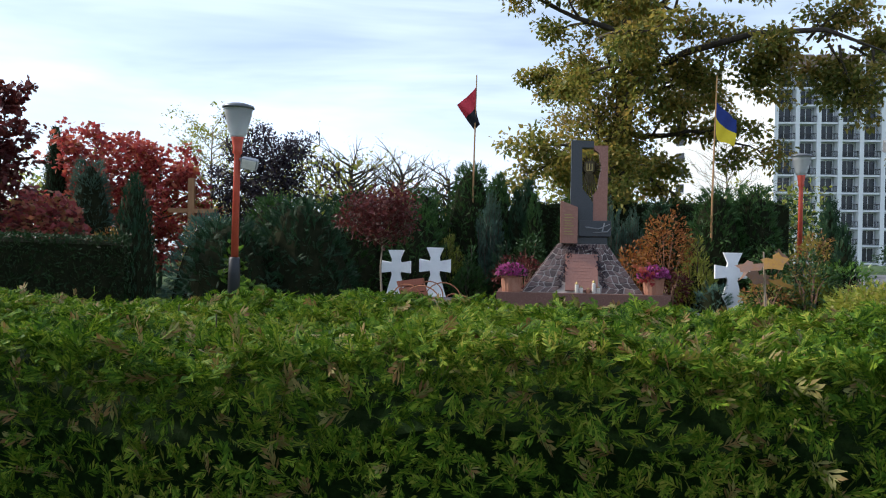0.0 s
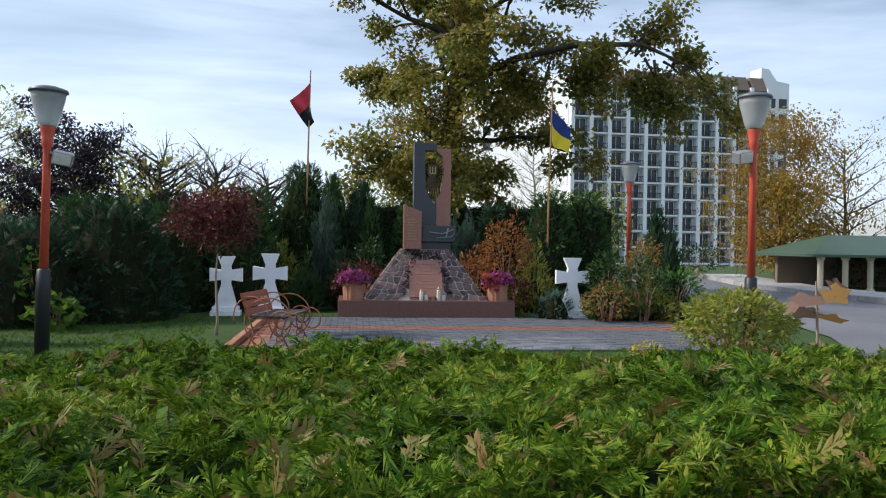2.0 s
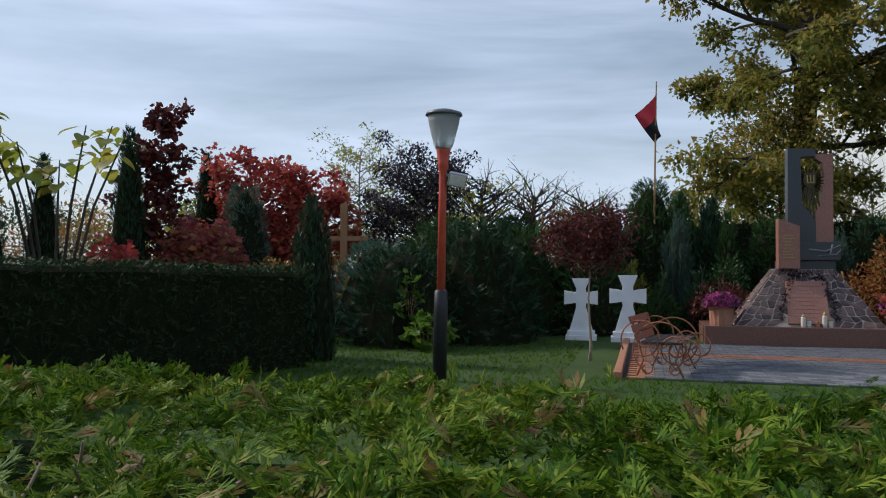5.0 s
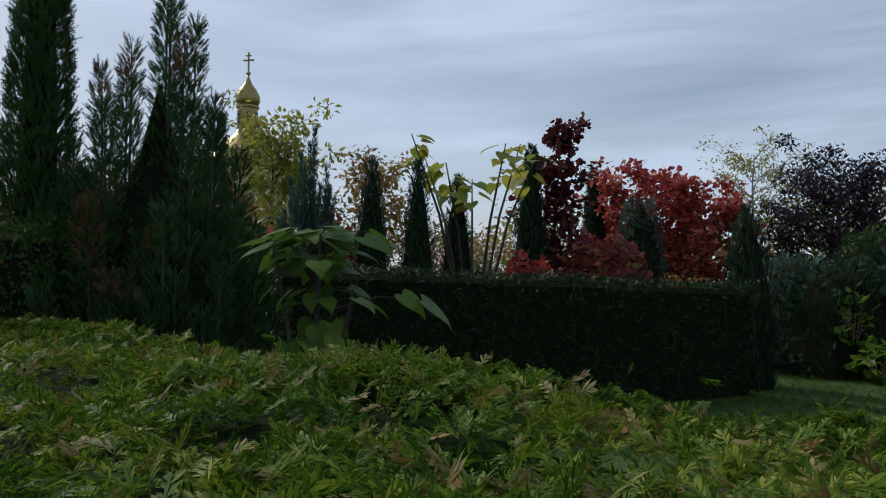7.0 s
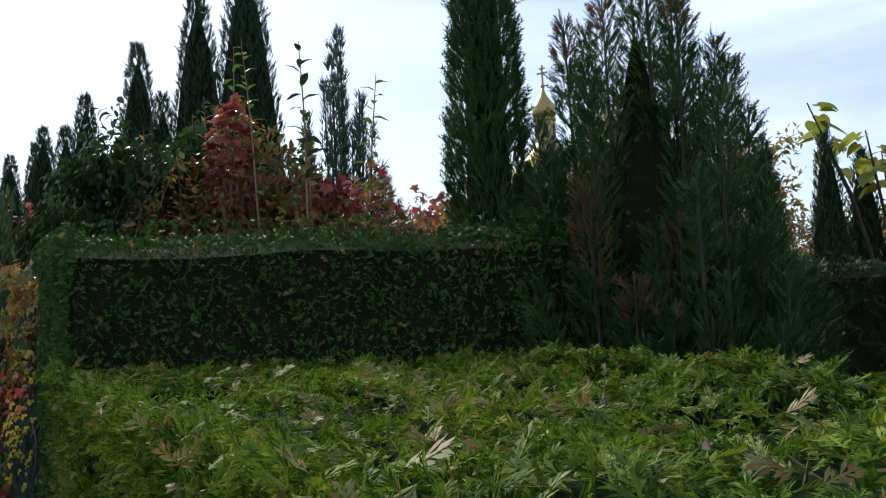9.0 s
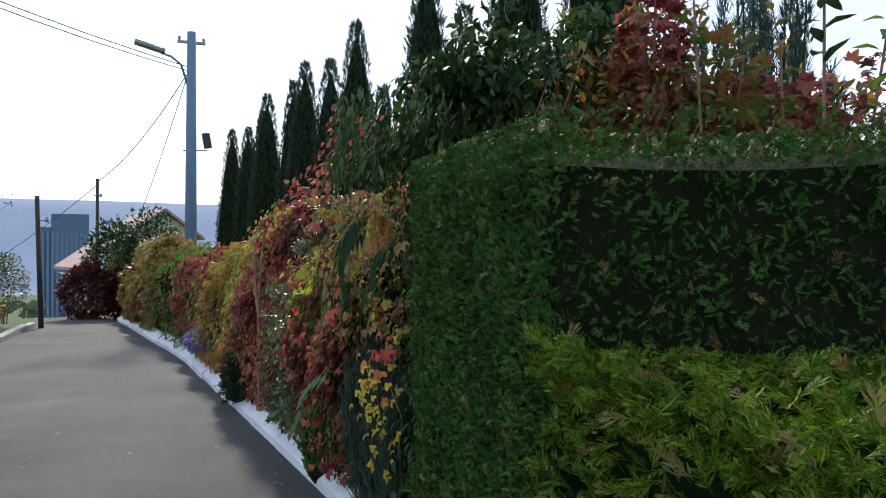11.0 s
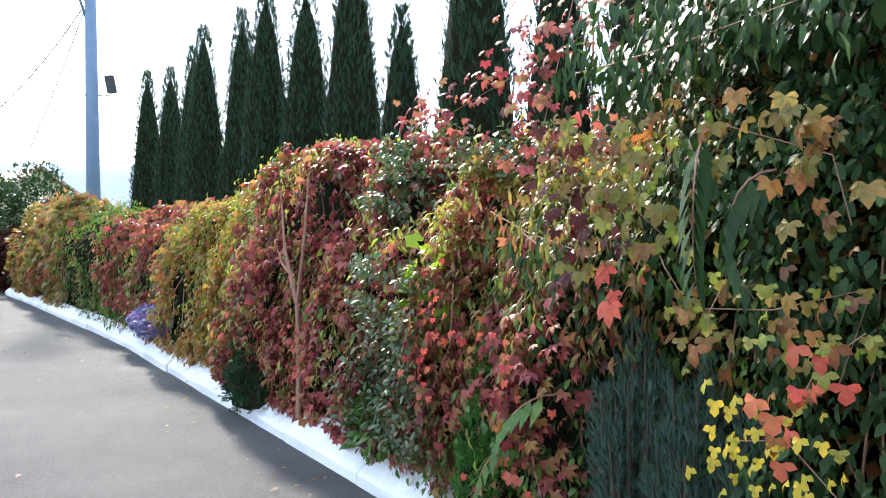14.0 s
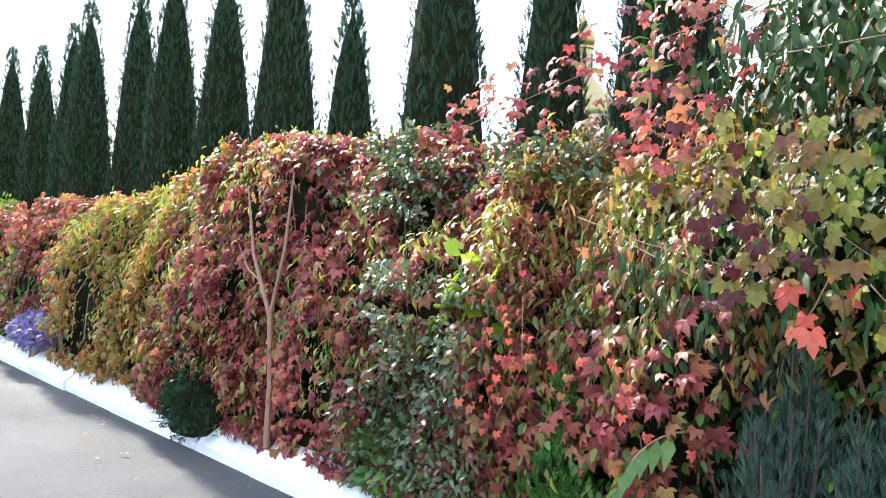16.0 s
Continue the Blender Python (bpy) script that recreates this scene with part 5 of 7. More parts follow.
def cover(name, label, x0, x1, u0, u1, mat, template, size, n, lift=0.03, hang=0.95, category="creeper", depth=0.07, clump=0.1, seed=1):
    """A climbing or shrubby plant on a stretch of the bank, with hanging leaves and a few stems."""
    ob = thing(name, label, category, ((x0 + x1) / 2, RIGHT_EDGE((x0 + x1) / 2) + 0.4, 0.2))
    o = np.array(ob.matrix_world.translation)
    pts, nor = [], []
    k = 0
    while len(pts) < n and k < n * 6:
        k += 1
        x, u = RNG.uniform(x0, x1), RNG.uniform(u0, u1)
        e = min((x - x0) / (x1 - x0), (x1 - x) / (x1 - x0), 0.25) * 4
        if RNG.uniform() > 0.25 + 0.75 * e or noise.noise(Vector((x * 3.1, u * 7.0, seed * 3.3))) < clump - 0.35:
            continue
        p, nn = bank_point(x, u)
        g = lift + RNG.uniform(-depth, depth)
        pts.append((p[0], p[1] + nn[1] * g, max(0.06, p[2] + nn[2] * g)))
        nor.append(nn)
    pts, nor = np.array(pts), np.array(nor)
    flat = RNG.normal(0, 1, pts.shape)
    ahead = unit(unit(flat) * 0.62 + nor * 0.4 + np.array((0, 0, -hang)))
    st = Shape()
    for _ in range(max(3, int((x1 - x0) * 2))):
        x = RNG.uniform(x0, x1)
        q = []
        for j in range(6):
            p, nn = bank_point(x + 0.06 * j * RNG.uniform(-1, 1), u0 + (u1 - u0) * j / 5.5)
            q.append((p[0] - o[0], p[1] - nn[1] * 0.03 - o[1], p[2] - nn[2] * 0.03 - o[2]))
        st.tube(q, [0.005, 0.0045, 0.004, 0.003, 0.0025, 0.002], 4)
    tagged(part("branching", st, M_TWIG, ob), kind="stuff")
    part("foliage", lay("foliage", template, pts - o, ahead, tilt(nor * 0.8 + np.array((-0.35, 0, 0.5)), 0.4), RNG.uniform(0.55, 1.25, len(pts)) * size, mat), None, ob)
    return ob


RC, OC = "Virginia creeper with red autumn leaves", "creeper with orange and yellow leaves"
cover("creeper", RC, -13.6, -11.2, 0.0, 0.75, L_RED, T_PALM, 0.062, 5200, seed=1)
cover("creeper", RC, -11.6, -9.7, 0.0, 0.45, L_RED, T_PALM, 0.055, 1900, seed=2, clump=0.2)
cover("creeper", RC, -12.6, -10.2, 0.45, 0.8, L_RED, T_PALM, 0.065, 2600, seed=3)
cover("creeper", RC, -19.0, -15.5, 0.1, 0.75, L_RED, T_PALM, 0.07, 2900, seed=4, clump=0.2)
cover("creeper", OC, -26.5, -21.0, 0.0, 0.8, L_MIX, T_PALM, 0.1, 4000, seed=5)
cover("shrub", "green mixed shrubs along the kerb", -22.0, -15.0, 0.0, 0.8, L_GREEN, T_OVAL, 0.08, 3200, seed=6, category="shrub", clump=0.15)
cover("shrub", "yellow-green leafy shrub in the bank", -16.0, -13.2, 0.3, 0.8, L_YGREEN, T_LANCE, 0.09, 3000, seed=7, category="shrub")
cover("creeper", OC, -15.5, -13.0, 0.0, 0.6, L_ORANGE, T_PALM, 0.06, 2400, seed=8, clump=0.15)
cover("rose_bush", "rose bush with small grey-green leaves", -11.7, -10.7, 0.4, 0.62, L_ROSE, T_OVATE, 0.045, 1500, lift=0.1, seed=9, category="rose bush", hang=0.3)
cover("rose_bush", "rose bush mound with dark grey-green leaves", -10.5, -9.8, 0.45, 0.72, L_ROSE, T_OVATE, 0.05, 1500, lift=0.14, seed=31, category="rose bush", hang=0.3, clump=0.0)
cover("rose_bush", "low rose bush with small grey-green leaves", -11.0, -10.0, 0.05, 0.32, L_ROSE, T_OVATE, 0.042, 2000, lift=0.16, seed=10, category="rose bush", hang=0.3, clump=0.0)
cover("shrub", "shrub with yellow and olive leaves", -10.7, -9.2, 0.35, 0.75, L_YGREEN, T_SLIM, 0.055, 3400, lift=0.08, seed=11, category="shrub", hang=0.7)
cover("shrub", "shrub with olive and rust leaves", -10.2, -8.8, 0.2, 0.6, L_MIX, T_SLIM, 0.055, 3200, lift=0.1, seed=12, category="shrub", hang=1.0)
cover("creeper", OC, -10.3, -9.2, 0.42, 0.62, L_ORANGE, T_PALM, 0.05, 420, lift=0.12, seed=13)
cover("creeper", "creeper with red and orange leaves low in the bank", -10.5, -9.0, 0.0, 0.36, L_RED, T_PALM, 0.055, 1100, seed=15, clump=0.15, lift=0.08)
cover("shrub", "glossy green leafy shrub hanging over the bank", -9.5, -8.0, 0.48, 0.9, L_GLOSSY, T_OVATE, 0.065, 6500, lift=0.22, seed=16, category="shrub", hang=0.8, depth=0.2, clump=0.05)
cover("shrub", "glossy green leafy shrub hanging over the bank", -9.1, -8.0, 0.38, 0.55, L_GLOSSY, T_OVATE, 0.065, 1900, lift=0.26, seed=33, category="shrub", hang=1.1, depth=0.12)
cover("creeper", RC, -10.2, -8.8, 0.55, 0.9, L_RED, T_PALM, 0.06, 900, lift=0.3, seed=17, depth=0.14, hang=0.8, clump=0.15)
cover("creeper", RC, -9.0, -7.2, 0.72, 1.0, L_RED, T_PALM, 0.075, 1300, lift=0.22, seed=18, depth=0.14)
cover("creeper", "creeper over the back of the bank", -27.0, -7.3, 0.72, 1.0, L_MIX, T_PALM, 0.1, 3600, seed=20)
cover("shrub", "small-leaved green and olive growth through the bank", -26.0, -9.4, 0.0, 0.8, L_MIX, T_OVAL, 0.055, 6200, lift=0.05, seed=21, category="shrub", clump=0.15)
cover("shrub", "small-leaved green growth through the bank", -14.5, -8.6, 0.05, 0.75, L_GREEN, T_OVATE, 0.05, 3400, lift=0.06, seed=22, category="shrub", clump=0.25)
cover("shrub", "pale yellow-green trailing shoots", -15.5, -9.5, 0.1, 0.75, L_YGREEN, T_SLIM, 0.055, 2800, lift=0.09, seed=23, category="shrub", clump=0.2)
cover("shrub", "dark green shrub under the overhang", -9.4, -8.0, 0.1, 0.6, L_DGREEN, T_OVATE, 0.05, 4200, lift=0.0, seed=19, category="shrub")
cover("shrub", "dark green undergrowth against the clipped hedge", -8.9, -7.75, 0.0, 0.62, L_DGREEN, T_OVATE, 0.05, 3600, lift=0.03, seed=27, category="shrub", depth=0.1)
cover("shrub", "small-leaved green plants at the foot of the bank", -10.6, -8.0, 0.0, 0.36, L_GREEN, T_OVATE, 0.045, 2400, lift=0.05, seed=30, category="shrub", depth=0.08, clump=0.2)


def vine(name, label, line, count, size, mats, width=0.12, fingers=5, droop=(50, 85), seed=1, out=0.04):
    """Creeper leaves hung along a stem on the bank's face: each leaf a part, turned towards the open lane."""
    rng = random.Random(seed)
    pts = [Vector(p) for p in line]
    ob = thing(name, label, "creeper", tuple(pts[0]))
    part("stem", Shape().tube([p - pts[0] for p in pts], [0.0022 - 0.0008 * i / len(pts) for i in range(len(pts))], 5), M_TWIG, ob)
    leaves = [lay("leaf", t_palm(fingers, 150.0 + 40 * (fingers > 3), 0.6 if fingers > 3 else 0.8, True), np.zeros((1, 3)), np.array([(1.0, 0, 0)]), np.array([(0.0, 0, 1)]), [1.0], m) for m in mats]
    for k in range(count):
        q = (k + rng.random()) / count * (len(pts) - 1) * 0.999
        p = pts[int(q)].lerp(pts[int(q) + 1], q % 1) - pts[0]
        p += Vector((rng.gauss(0, width), -out - rng.uniform(0, 0.1), rng.gauss(0, width)))
        part("leaf", leaves[rng.randrange(len(leaves))], None, ob, at=pose(p.x, p.y, p.z, rng.uniform(-25, 25), rng.uniform(*droop), -90 + rng.gauss(0, 32)) @ Matrix.Scale(size * rng.uniform(0.55, 1.05), 4))
    return ob


vine("creeper_vine", "hanging creeper with large olive and ochre leaves", [(-9.1, 1.45, 1.74), (-8.8, 1.43, 1.66), (-8.85, 1.43, 1.5), (-8.7, 1.42, 1.4)], 80, 0.056, [L_OLIVE, L_OLIVE, L_YGREEN], 0.12, 5, seed=1)
vine("creeper_vine", "hanging creeper with dull purple-brown leaves", [(-9.2, 1.45, 1.66), (-9.0, 1.43, 1.5), (-8.95, 1.42, 1.35)], 46, 0.050, [L_MAROON, L_OLIVE], 0.1, 5, seed=2)
vine("creeper_vine", "hanging creeper with large ochre and orange leaves", [(-8.5, 1.42, 1.72), (-8.2, 1.42, 1.62), (-8.15, 1.42, 1.45)], 35, 0.063, [L_OLIVE, L_ORANGE], 0.09, 5, seed=3)
vine("creeper_vine", "spray of scarlet five-fingered creeper leaves", [(-8.8, 1.42, 1.36), (-8.83, 1.38, 1.26), (-8.86, 1.36, 1.2)], 6, 0.079, [L_RED_FRESH], 0.035, 5, seed=4)
vine("creeper_vine", "pale orange creeper leaves on a hanging stem", [(-8.5, 1.42, 1.3), (-8.53, 1.38, 1.2), (-8.5, 1.36, 1.12)], 4, 0.061, [L_ORANGE], 0.03, 3, seed=5)
vine("creeper_vine", "clear yellow creeper leaves low beside the clipped hedge", [(-8.46, 1.42, 0.86), (-8.3, 1.4, 0.9), (-8.15, 1.4, 0.78), (-8.2, 1.4, 0.6)], 60, 0.041, [L_YELLOW], 0.07, 3, seed=6)
vine("creeper_vine", "red and orange creeper leaves beside the clipped hedge", [(-8.3, 1.42, 0.95), (-8.22, 1.4, 1.1), (-8.1, 1.4, 1.2)], 21, 0.056, [L_RED_FRESH, L_RUST], 0.07, 3, seed=7)
vine("creeper_vine", "dull yellow creeper leaves in shade by the clipped hedge", [(-8.65, 1.5, 1.2), (-8.4, 1.48, 1.22), (-8.12, 1.46, 1.3), (-8.2, 1.46, 1.05)], 66, 0.040, [L_OLIVE, L_YGREEN], 0.09, 3, seed=8)
vine("creeper_vine", "scarlet creeper leaves trailing down the bank", [(-9.5, 1.45, 1.0), (-9.35, 1.4, 0.8), (-9.3, 1.4, 0.55), (-9.2, 1.38, 0.4)], 46, 0.040, [L_RED_FRESH, L_REDBRIGHT, L_RUST], 0.1, 5, seed=9)
vine("creeper_vine", "arching creeper shoot with dusty pink-red leaves", [(-9.1, 1.75, 2.25), (-9.5, 1.65, 2.12), (-9.9, 1.55, 1.98), (-10.3, 1.5, 1.86)], 122, 0.041, [L_RED, L_REDBRIGHT, L_RED], 0.075, 5, (20, 80), 10)
vine("creeper_vine", "hanging creeper with dusty red and purple leaves", [(-9.25, 1.55, 2.3), (-9.3, 1.5, 2.0), (-9.35, 1.45, 1.7)], 70, 0.045, [L_RED, L_MAROON, L_RED], 0.09, 5, seed=11)
vine("creeper_vine", "red creeper leaves hanging over the kerb", [(-11.6, 1.52, 0.9), (-11.4, 1.48, 0.7), (-11.35, 1.45, 0.5)], 52, 0.036, [L_RED, L_REDBRIGHT], 0.1, 5, seed=12)
vine("creeper_vine", "bright red creeper leaves trailing beside the rose", [(-9.9, 1.45, 1.2), (-9.85, 1.4, 0.95), (-9.95, 1.38, 0.75)], 46, 0.036, [L_RED_FRESH, L_REDBRIGHT], 0.08, 5, seed=13)


def hanging_leaves(label, line, count, size, mat, seed, spread=0.1):
    """A drooping twig of long glossy leaves, each leaf a part."""
    rng = random.Random(seed)
    pts = [Vector(p) for p in line]
    ob = thing("drooping_twig", label, "twig", tuple(pts[0]))
    part("stem", Shape().tube([p - pts[0] for p in pts], [0.0028, 0.0024, 0.002, 0.0015][:len(pts)], 5), M_TWIG, ob)
    leaf = lay("leaf", t_ovate(0.27, 0.2), np.zeros((1, 3)), np.array([(1.0, 0, 0)]), np.array([(0.0, 0, 1)]), [1.0], mat)
    for k in range(count):
        q = (k + 0.5) / count * (len(pts) - 1) * 0.999
        p = pts[int(q)].lerp(pts[int(q) + 1], q % 1) - pts[0] + Vector((rng.gauss(0, spread), rng.uniform(-0.08, 0.02), rng.gauss(0, spread * 0.5)))
        part("leaf", leaf, None, ob, at=pose(p.x, p.y, p.z, rng.uniform(-40, 40), rng.uniform(45, 85), rng.uniform(-180, 20)) @ Matrix.Scale(size * rng.uniform(0.7, 1.15), 4))
    return ob


hanging_leaves("drooping twig of long dark glossy leaves", [(-9.5, 1.5, 1.42), (-9.2, 1.42, 1.32), (-8.95, 1.4, 1.26)], 70, 0.085, L_DGREEN, 1)
hanging_leaves("drooping twig of long olive and green leaves", [(-9.7, 1.5, 1.5), (-9.4, 1.44, 1.42), (-9.1, 1.42, 1.36)], 60, 0.06, L_MIX, 2)
hanging_leaves("drooping twig of broad glossy green leaves", [(-9.2, 1.5, 1.98), (-8.9, 1.38, 1.95), (-8.55, 1.32, 1.95), (-8.2, 1.3, 1.98)], 130, 0.075, L_GLOSSY, 3, 0.12)
hanging_leaves("drooping twig of broad glossy green leaves", [(-9.1, 1.5, 2.12), (-8.8, 1.36, 2.14), (-8.5, 1.3, 2.16), (-8.15, 1.28, 2.14)], 130, 0.075, L_GLOSSY, 4, 0.12)
hanging_leaves("drooping twig of dark glossy leaves by the clipped hedge", [(-8.75, 1.42, 1.38), (-8.68, 1.38, 1.32), (-8.62, 1.37, 1.26)], 9, 0.12, L_DGREEN, 5, 0.05)


def leafy_shoot(at, height, mat, lean, seed):
    """An upright shoot with leaves spaced along it."""
    rng = random.Random(seed)
    ob = thing("leafy_shoot", "slender upright shoot with spaced green leaves", "shoot", at)
    top = Vector((lean, rng.uniform(-0.05, 0.05), height))
    part("stem", Shape().tube([(0, 0, -0.1), top * 0.5 + Vector((0.02, 0, 0)), top], [0.007, 0.005, 0.002], 5), M_TWIG, ob)
    leaf = lay("leaf", t_ovate(0.36, 0.2), np.zeros((1, 3)), np.array([(1.0, 0, 0.1)]), np.array([(0.0, 0, 1)]), [1.0], mat)
    n = int(height / 0.045)
    for k in range(n):
        t = 0.12 + 0.86 * k / n
        p = top * t
        part("leaf", leaf, None, ob, at=pose(p.x, p.y, p.z, rng.uniform(-15, 15), rng.uniform(-45, 15), k * 137 + rng.uniform(-20, 20)) @ Matrix.Scale(rng.uniform(0.09, 0.13) * (1.1 - 0.35 * t), 4))
    return ob


for k in range(16):
    x = -9.9 + 0.2 * k
    leafy_shoot((x, 2.25 + 0.5 * (k % 3) * 0.5 + 0.25 * (x > -7.8), 2.05), 0.75 + 0.4 * math.sin(k * 2.7), (L_GREEN, L_MIX, L_GREEN, L_DGREEN)[k % 4], 0.12 * math.sin(k * 1.9), 60 + k)
for i, (x, h, r) in enumerate(((-8.72, 1.0, 0.15), (-8.95, 1.08, 0.17), (-8.5, 0.85, 0.13))):
    conifer("juniper", "blue-grey feathery juniper at the kerb", (x, 1.55, 0.12), h, r, L_BLUE, "grass", 3.5, 0.075, T_TUFT, seed=140 + i)
conifer("thuja", "small dense green thuja at the kerb", (-9.72, 1.5, 0.15), 0.75, 0.16, L_HEDGE_END, "column", 3.0, 0.07, T_FROND, seed=145, category="thuja")
conifer("juniper", "low dark juniper at the kerb", (-12.6, 1.6, 0.15), 0.55, 0.28, L_THUJA, "bush", 2.0, 0.1, T_FROND, seed=146)
shrub("shrub", "low bright green leafy plant at the kerb", (-10.75, 1.55, 0.15), (0.22, 0.16, 0.4), L_GREEN, T_OVATE, 0.06, 420, seed=147)
shrub("aster", "clump of lilac asters spilling over the kerb", (-16.0, 1.55, 0.15), (0.45, 0.2, 0.38), L_ASTER, T_PALM, 0.05, 600, seed=148, category="flowers")
shrub("shrub", "shrub with lime-green lobed leaves", (-10.25, 1.58, 0.92), (0.24, 0.12, 0.42), L_LIME, T_LOBED, 0.085, 46, seed=149)
# bare forked stem before the red creeper
st = Shape()
st.tube([(0, 0, 0.1), (0.02, 0, 0.4), (0.0, 0, 0.72)], [0.016, 0.014, 0.012], 6)
st.tube([(0, 0, 0.7), (0.14, -0.02, 1.0), (0.17, 0, 1.35)], [0.011, 0.008, 0.004], 5)
st.tube([(0, 0, 0.7), (-0.16, 0.0, 0.98), (-0.26, 0.02, 1.3)], [0.011, 0.008, 0.004], 5)
st.tube([(-0.1, 0, 0.86), (-0.2, 0, 0.9), (-0.3, 0, 1.02)], [0.006, 0.005, 0.002], 5)
solo("sapling", st, M_TWIG, "bare forked reddish-brown sapling stem before the red creeper", "sapling", at=pose(-11.75, 1.5, 0.1) @ Matrix.Scale(1.2, 4))

# tall shrubs between the creeper bank and the clipped hedge
shrub("shrub", "tall mixed green shrub behind the clipped hedge", (-8.0, 2.5, 0.2), (0.8, 0.75, 2.15), L_MIX, T_OVATE, 0.065, 6000, seed=150, hang=0.4)
shrub("shrub", "tall mixed olive shrub with upright leafy shoots", (-8.6, 2.3, 0.2), (0.8, 0.7, 2.05), L_MIX, T_OVATE, 0.06, 5600, seed=151, hang=0.4)
shrub("creeper", "red creeper climbing over a shrub behind the hedge", (-7.4, 3.2, 0.2), (0.8, 0.6, 2.0), L_RED, T_PALM, 0.055, 1700, seed=152, hang=0.5, category="creeper")
shrub("creeper", "red creeper tip standing above the hedge", (-7.75, 2.45, 1.8), (0.16, 0.16, 0.95), L_RED, T_PALM, 0.055, 320, seed=153, category="creeper")
shrub("shrub", "tall olive and rust leafy shrub beside the clipped hedge", (-7.85, 2.75, 0.2), (0.6, 0.5, 2.35), L_MIX, T_OVATE, 0.07, 3000, seed=155, hang=0.3)
shrub("shrub", "mixed green and olive shrub behind the clipped hedge", (-7.6, 3.0, 0.2), (0.9, 0.6, 1.95), L_MIX, T_OVATE, 0.065, 3600, seed=156)
shrub("shrub", "dark green shrub behind the clipped hedge", (-6.9, 3.9, 0.2), (0.8, 0.6, 1.95), L_MIX, T_OVATE, 0.075, 3200, seed=154)


def compound_leaf(name, lab, at, turn, length, mat, droop, pairs=9):
    """A long leaf of paired leaflets on one stalk, each leaflet a part."""
    ob = thing(name, lab, "leaf spray", at, turn)
    line = [Vector((length * t * math.cos(droop * t), 0, -length * t * math.sin(droop * t))) for t in [k / 8 for k in range(9)]]
    part("stalk", Shape().tube(line, [0.004 - 0.0003 * k for k in range(9)], 5), M_TWIG, ob)
    leaflet = lay("leaflet", t_oval(0.34, 0.04), np.zeros((1, 3)), np.array([(1.0, 0, -0.1)]), np.array([(0.0, 0, 1)]), [1.0], mat)
    for k in range(pairs):
        q = (k + 1.2) / (pairs + 1) * 8
        p = line[min(7, int(q))].lerp(line[min(8, int(q) + 1)], q % 1)
        for sd in (-1, 1):
            part("leaflet", leaflet, None, ob, at=pose(p.x, p.y, p.z, 0, math.degrees(droop) * 0.8, sd * 58) @ Matrix.Scale(length * 0.34 * (1.1 - 0.5 * k / pairs), 4))
    return ob


compound_leaf("sumac_leaf", "large dark green compound leaf hanging from the bank", (-8.53, 1.36, 1.68), -60, 0.42, L_DGREEN, 1.35, 11)
compound_leaf("sumac_leaf", "dark green compound leaf hanging from the bank", (-8.42, 1.52, 1.6), -110, 0.36, L_DGREEN, 1.4)
compound_leaf("ash_shoot", "green compound leaf low over the kerb", (-9.2, 1.42, 0.85), -130, 0.34, L_GREEN, 0.9, 7)
compound_leaf("ash_shoot", "green compound leaf low over the kerb", (-9.38, 1.42, 0.66), -100, 0.3, L_GREEN, 0.8, 6)


# ---- memorial ----
mon = thing("memorial", "granite war memorial with a rubble-stone pyramid and dark stele", "memorial", (3.88, 12.55, 0.3), -6.5)
part("plinth", Shape().box(-1.53, 1.53, 0.0, 1.3, -0.1, 0.31, 0.012), M_GRANITE, mon, "red-brown granite plinth")
FACE = [(-1.06, 0.12, 0.31), (1.06, 0.12, 0.31), (0.45, 0.55, 1.19), (-0.42, 0.55, 1.19)]


SIDE = [(-1.06, 1.2, 0.31), (-1.06, 0.12, 0.31), (-0.42, 0.55, 1.19), (-0.42, 0.98, 1.19)]


def on_face(u, v, lift=0.0, corners=None):
    a, b, c, d = (Vector(p) for p in corners or FACE)
    n = (b - a).cross(d - a).normalized()
    return a.lerp(b, u).lerp(d.lerp(c, u), v) + n * lift


s = Shape()
lowr = [(-1.06, 0.12), (1.06, 0.12), (1.06, 1.2), (-1.06, 1.2)]
topr = [(-0.42, 0.55), (0.45, 0.55), (0.45, 0.98), (-0.42, 0.98)]
s.v = [(x, y, 0.31) for x, y in lowr] + [(x, y, 1.19) for x, y in topr]
s.f = [(3, 2, 1, 0), (4, 5, 6, 7)] + [(i, (i + 1) % 4, 4 + (i + 1) % 4, 4 + i) for i in range(4)]
body = part("pyramid", s, M_MORTAR, mon, "pyramid of dark rubble stones in pale mortar")
srng = random.Random(4)


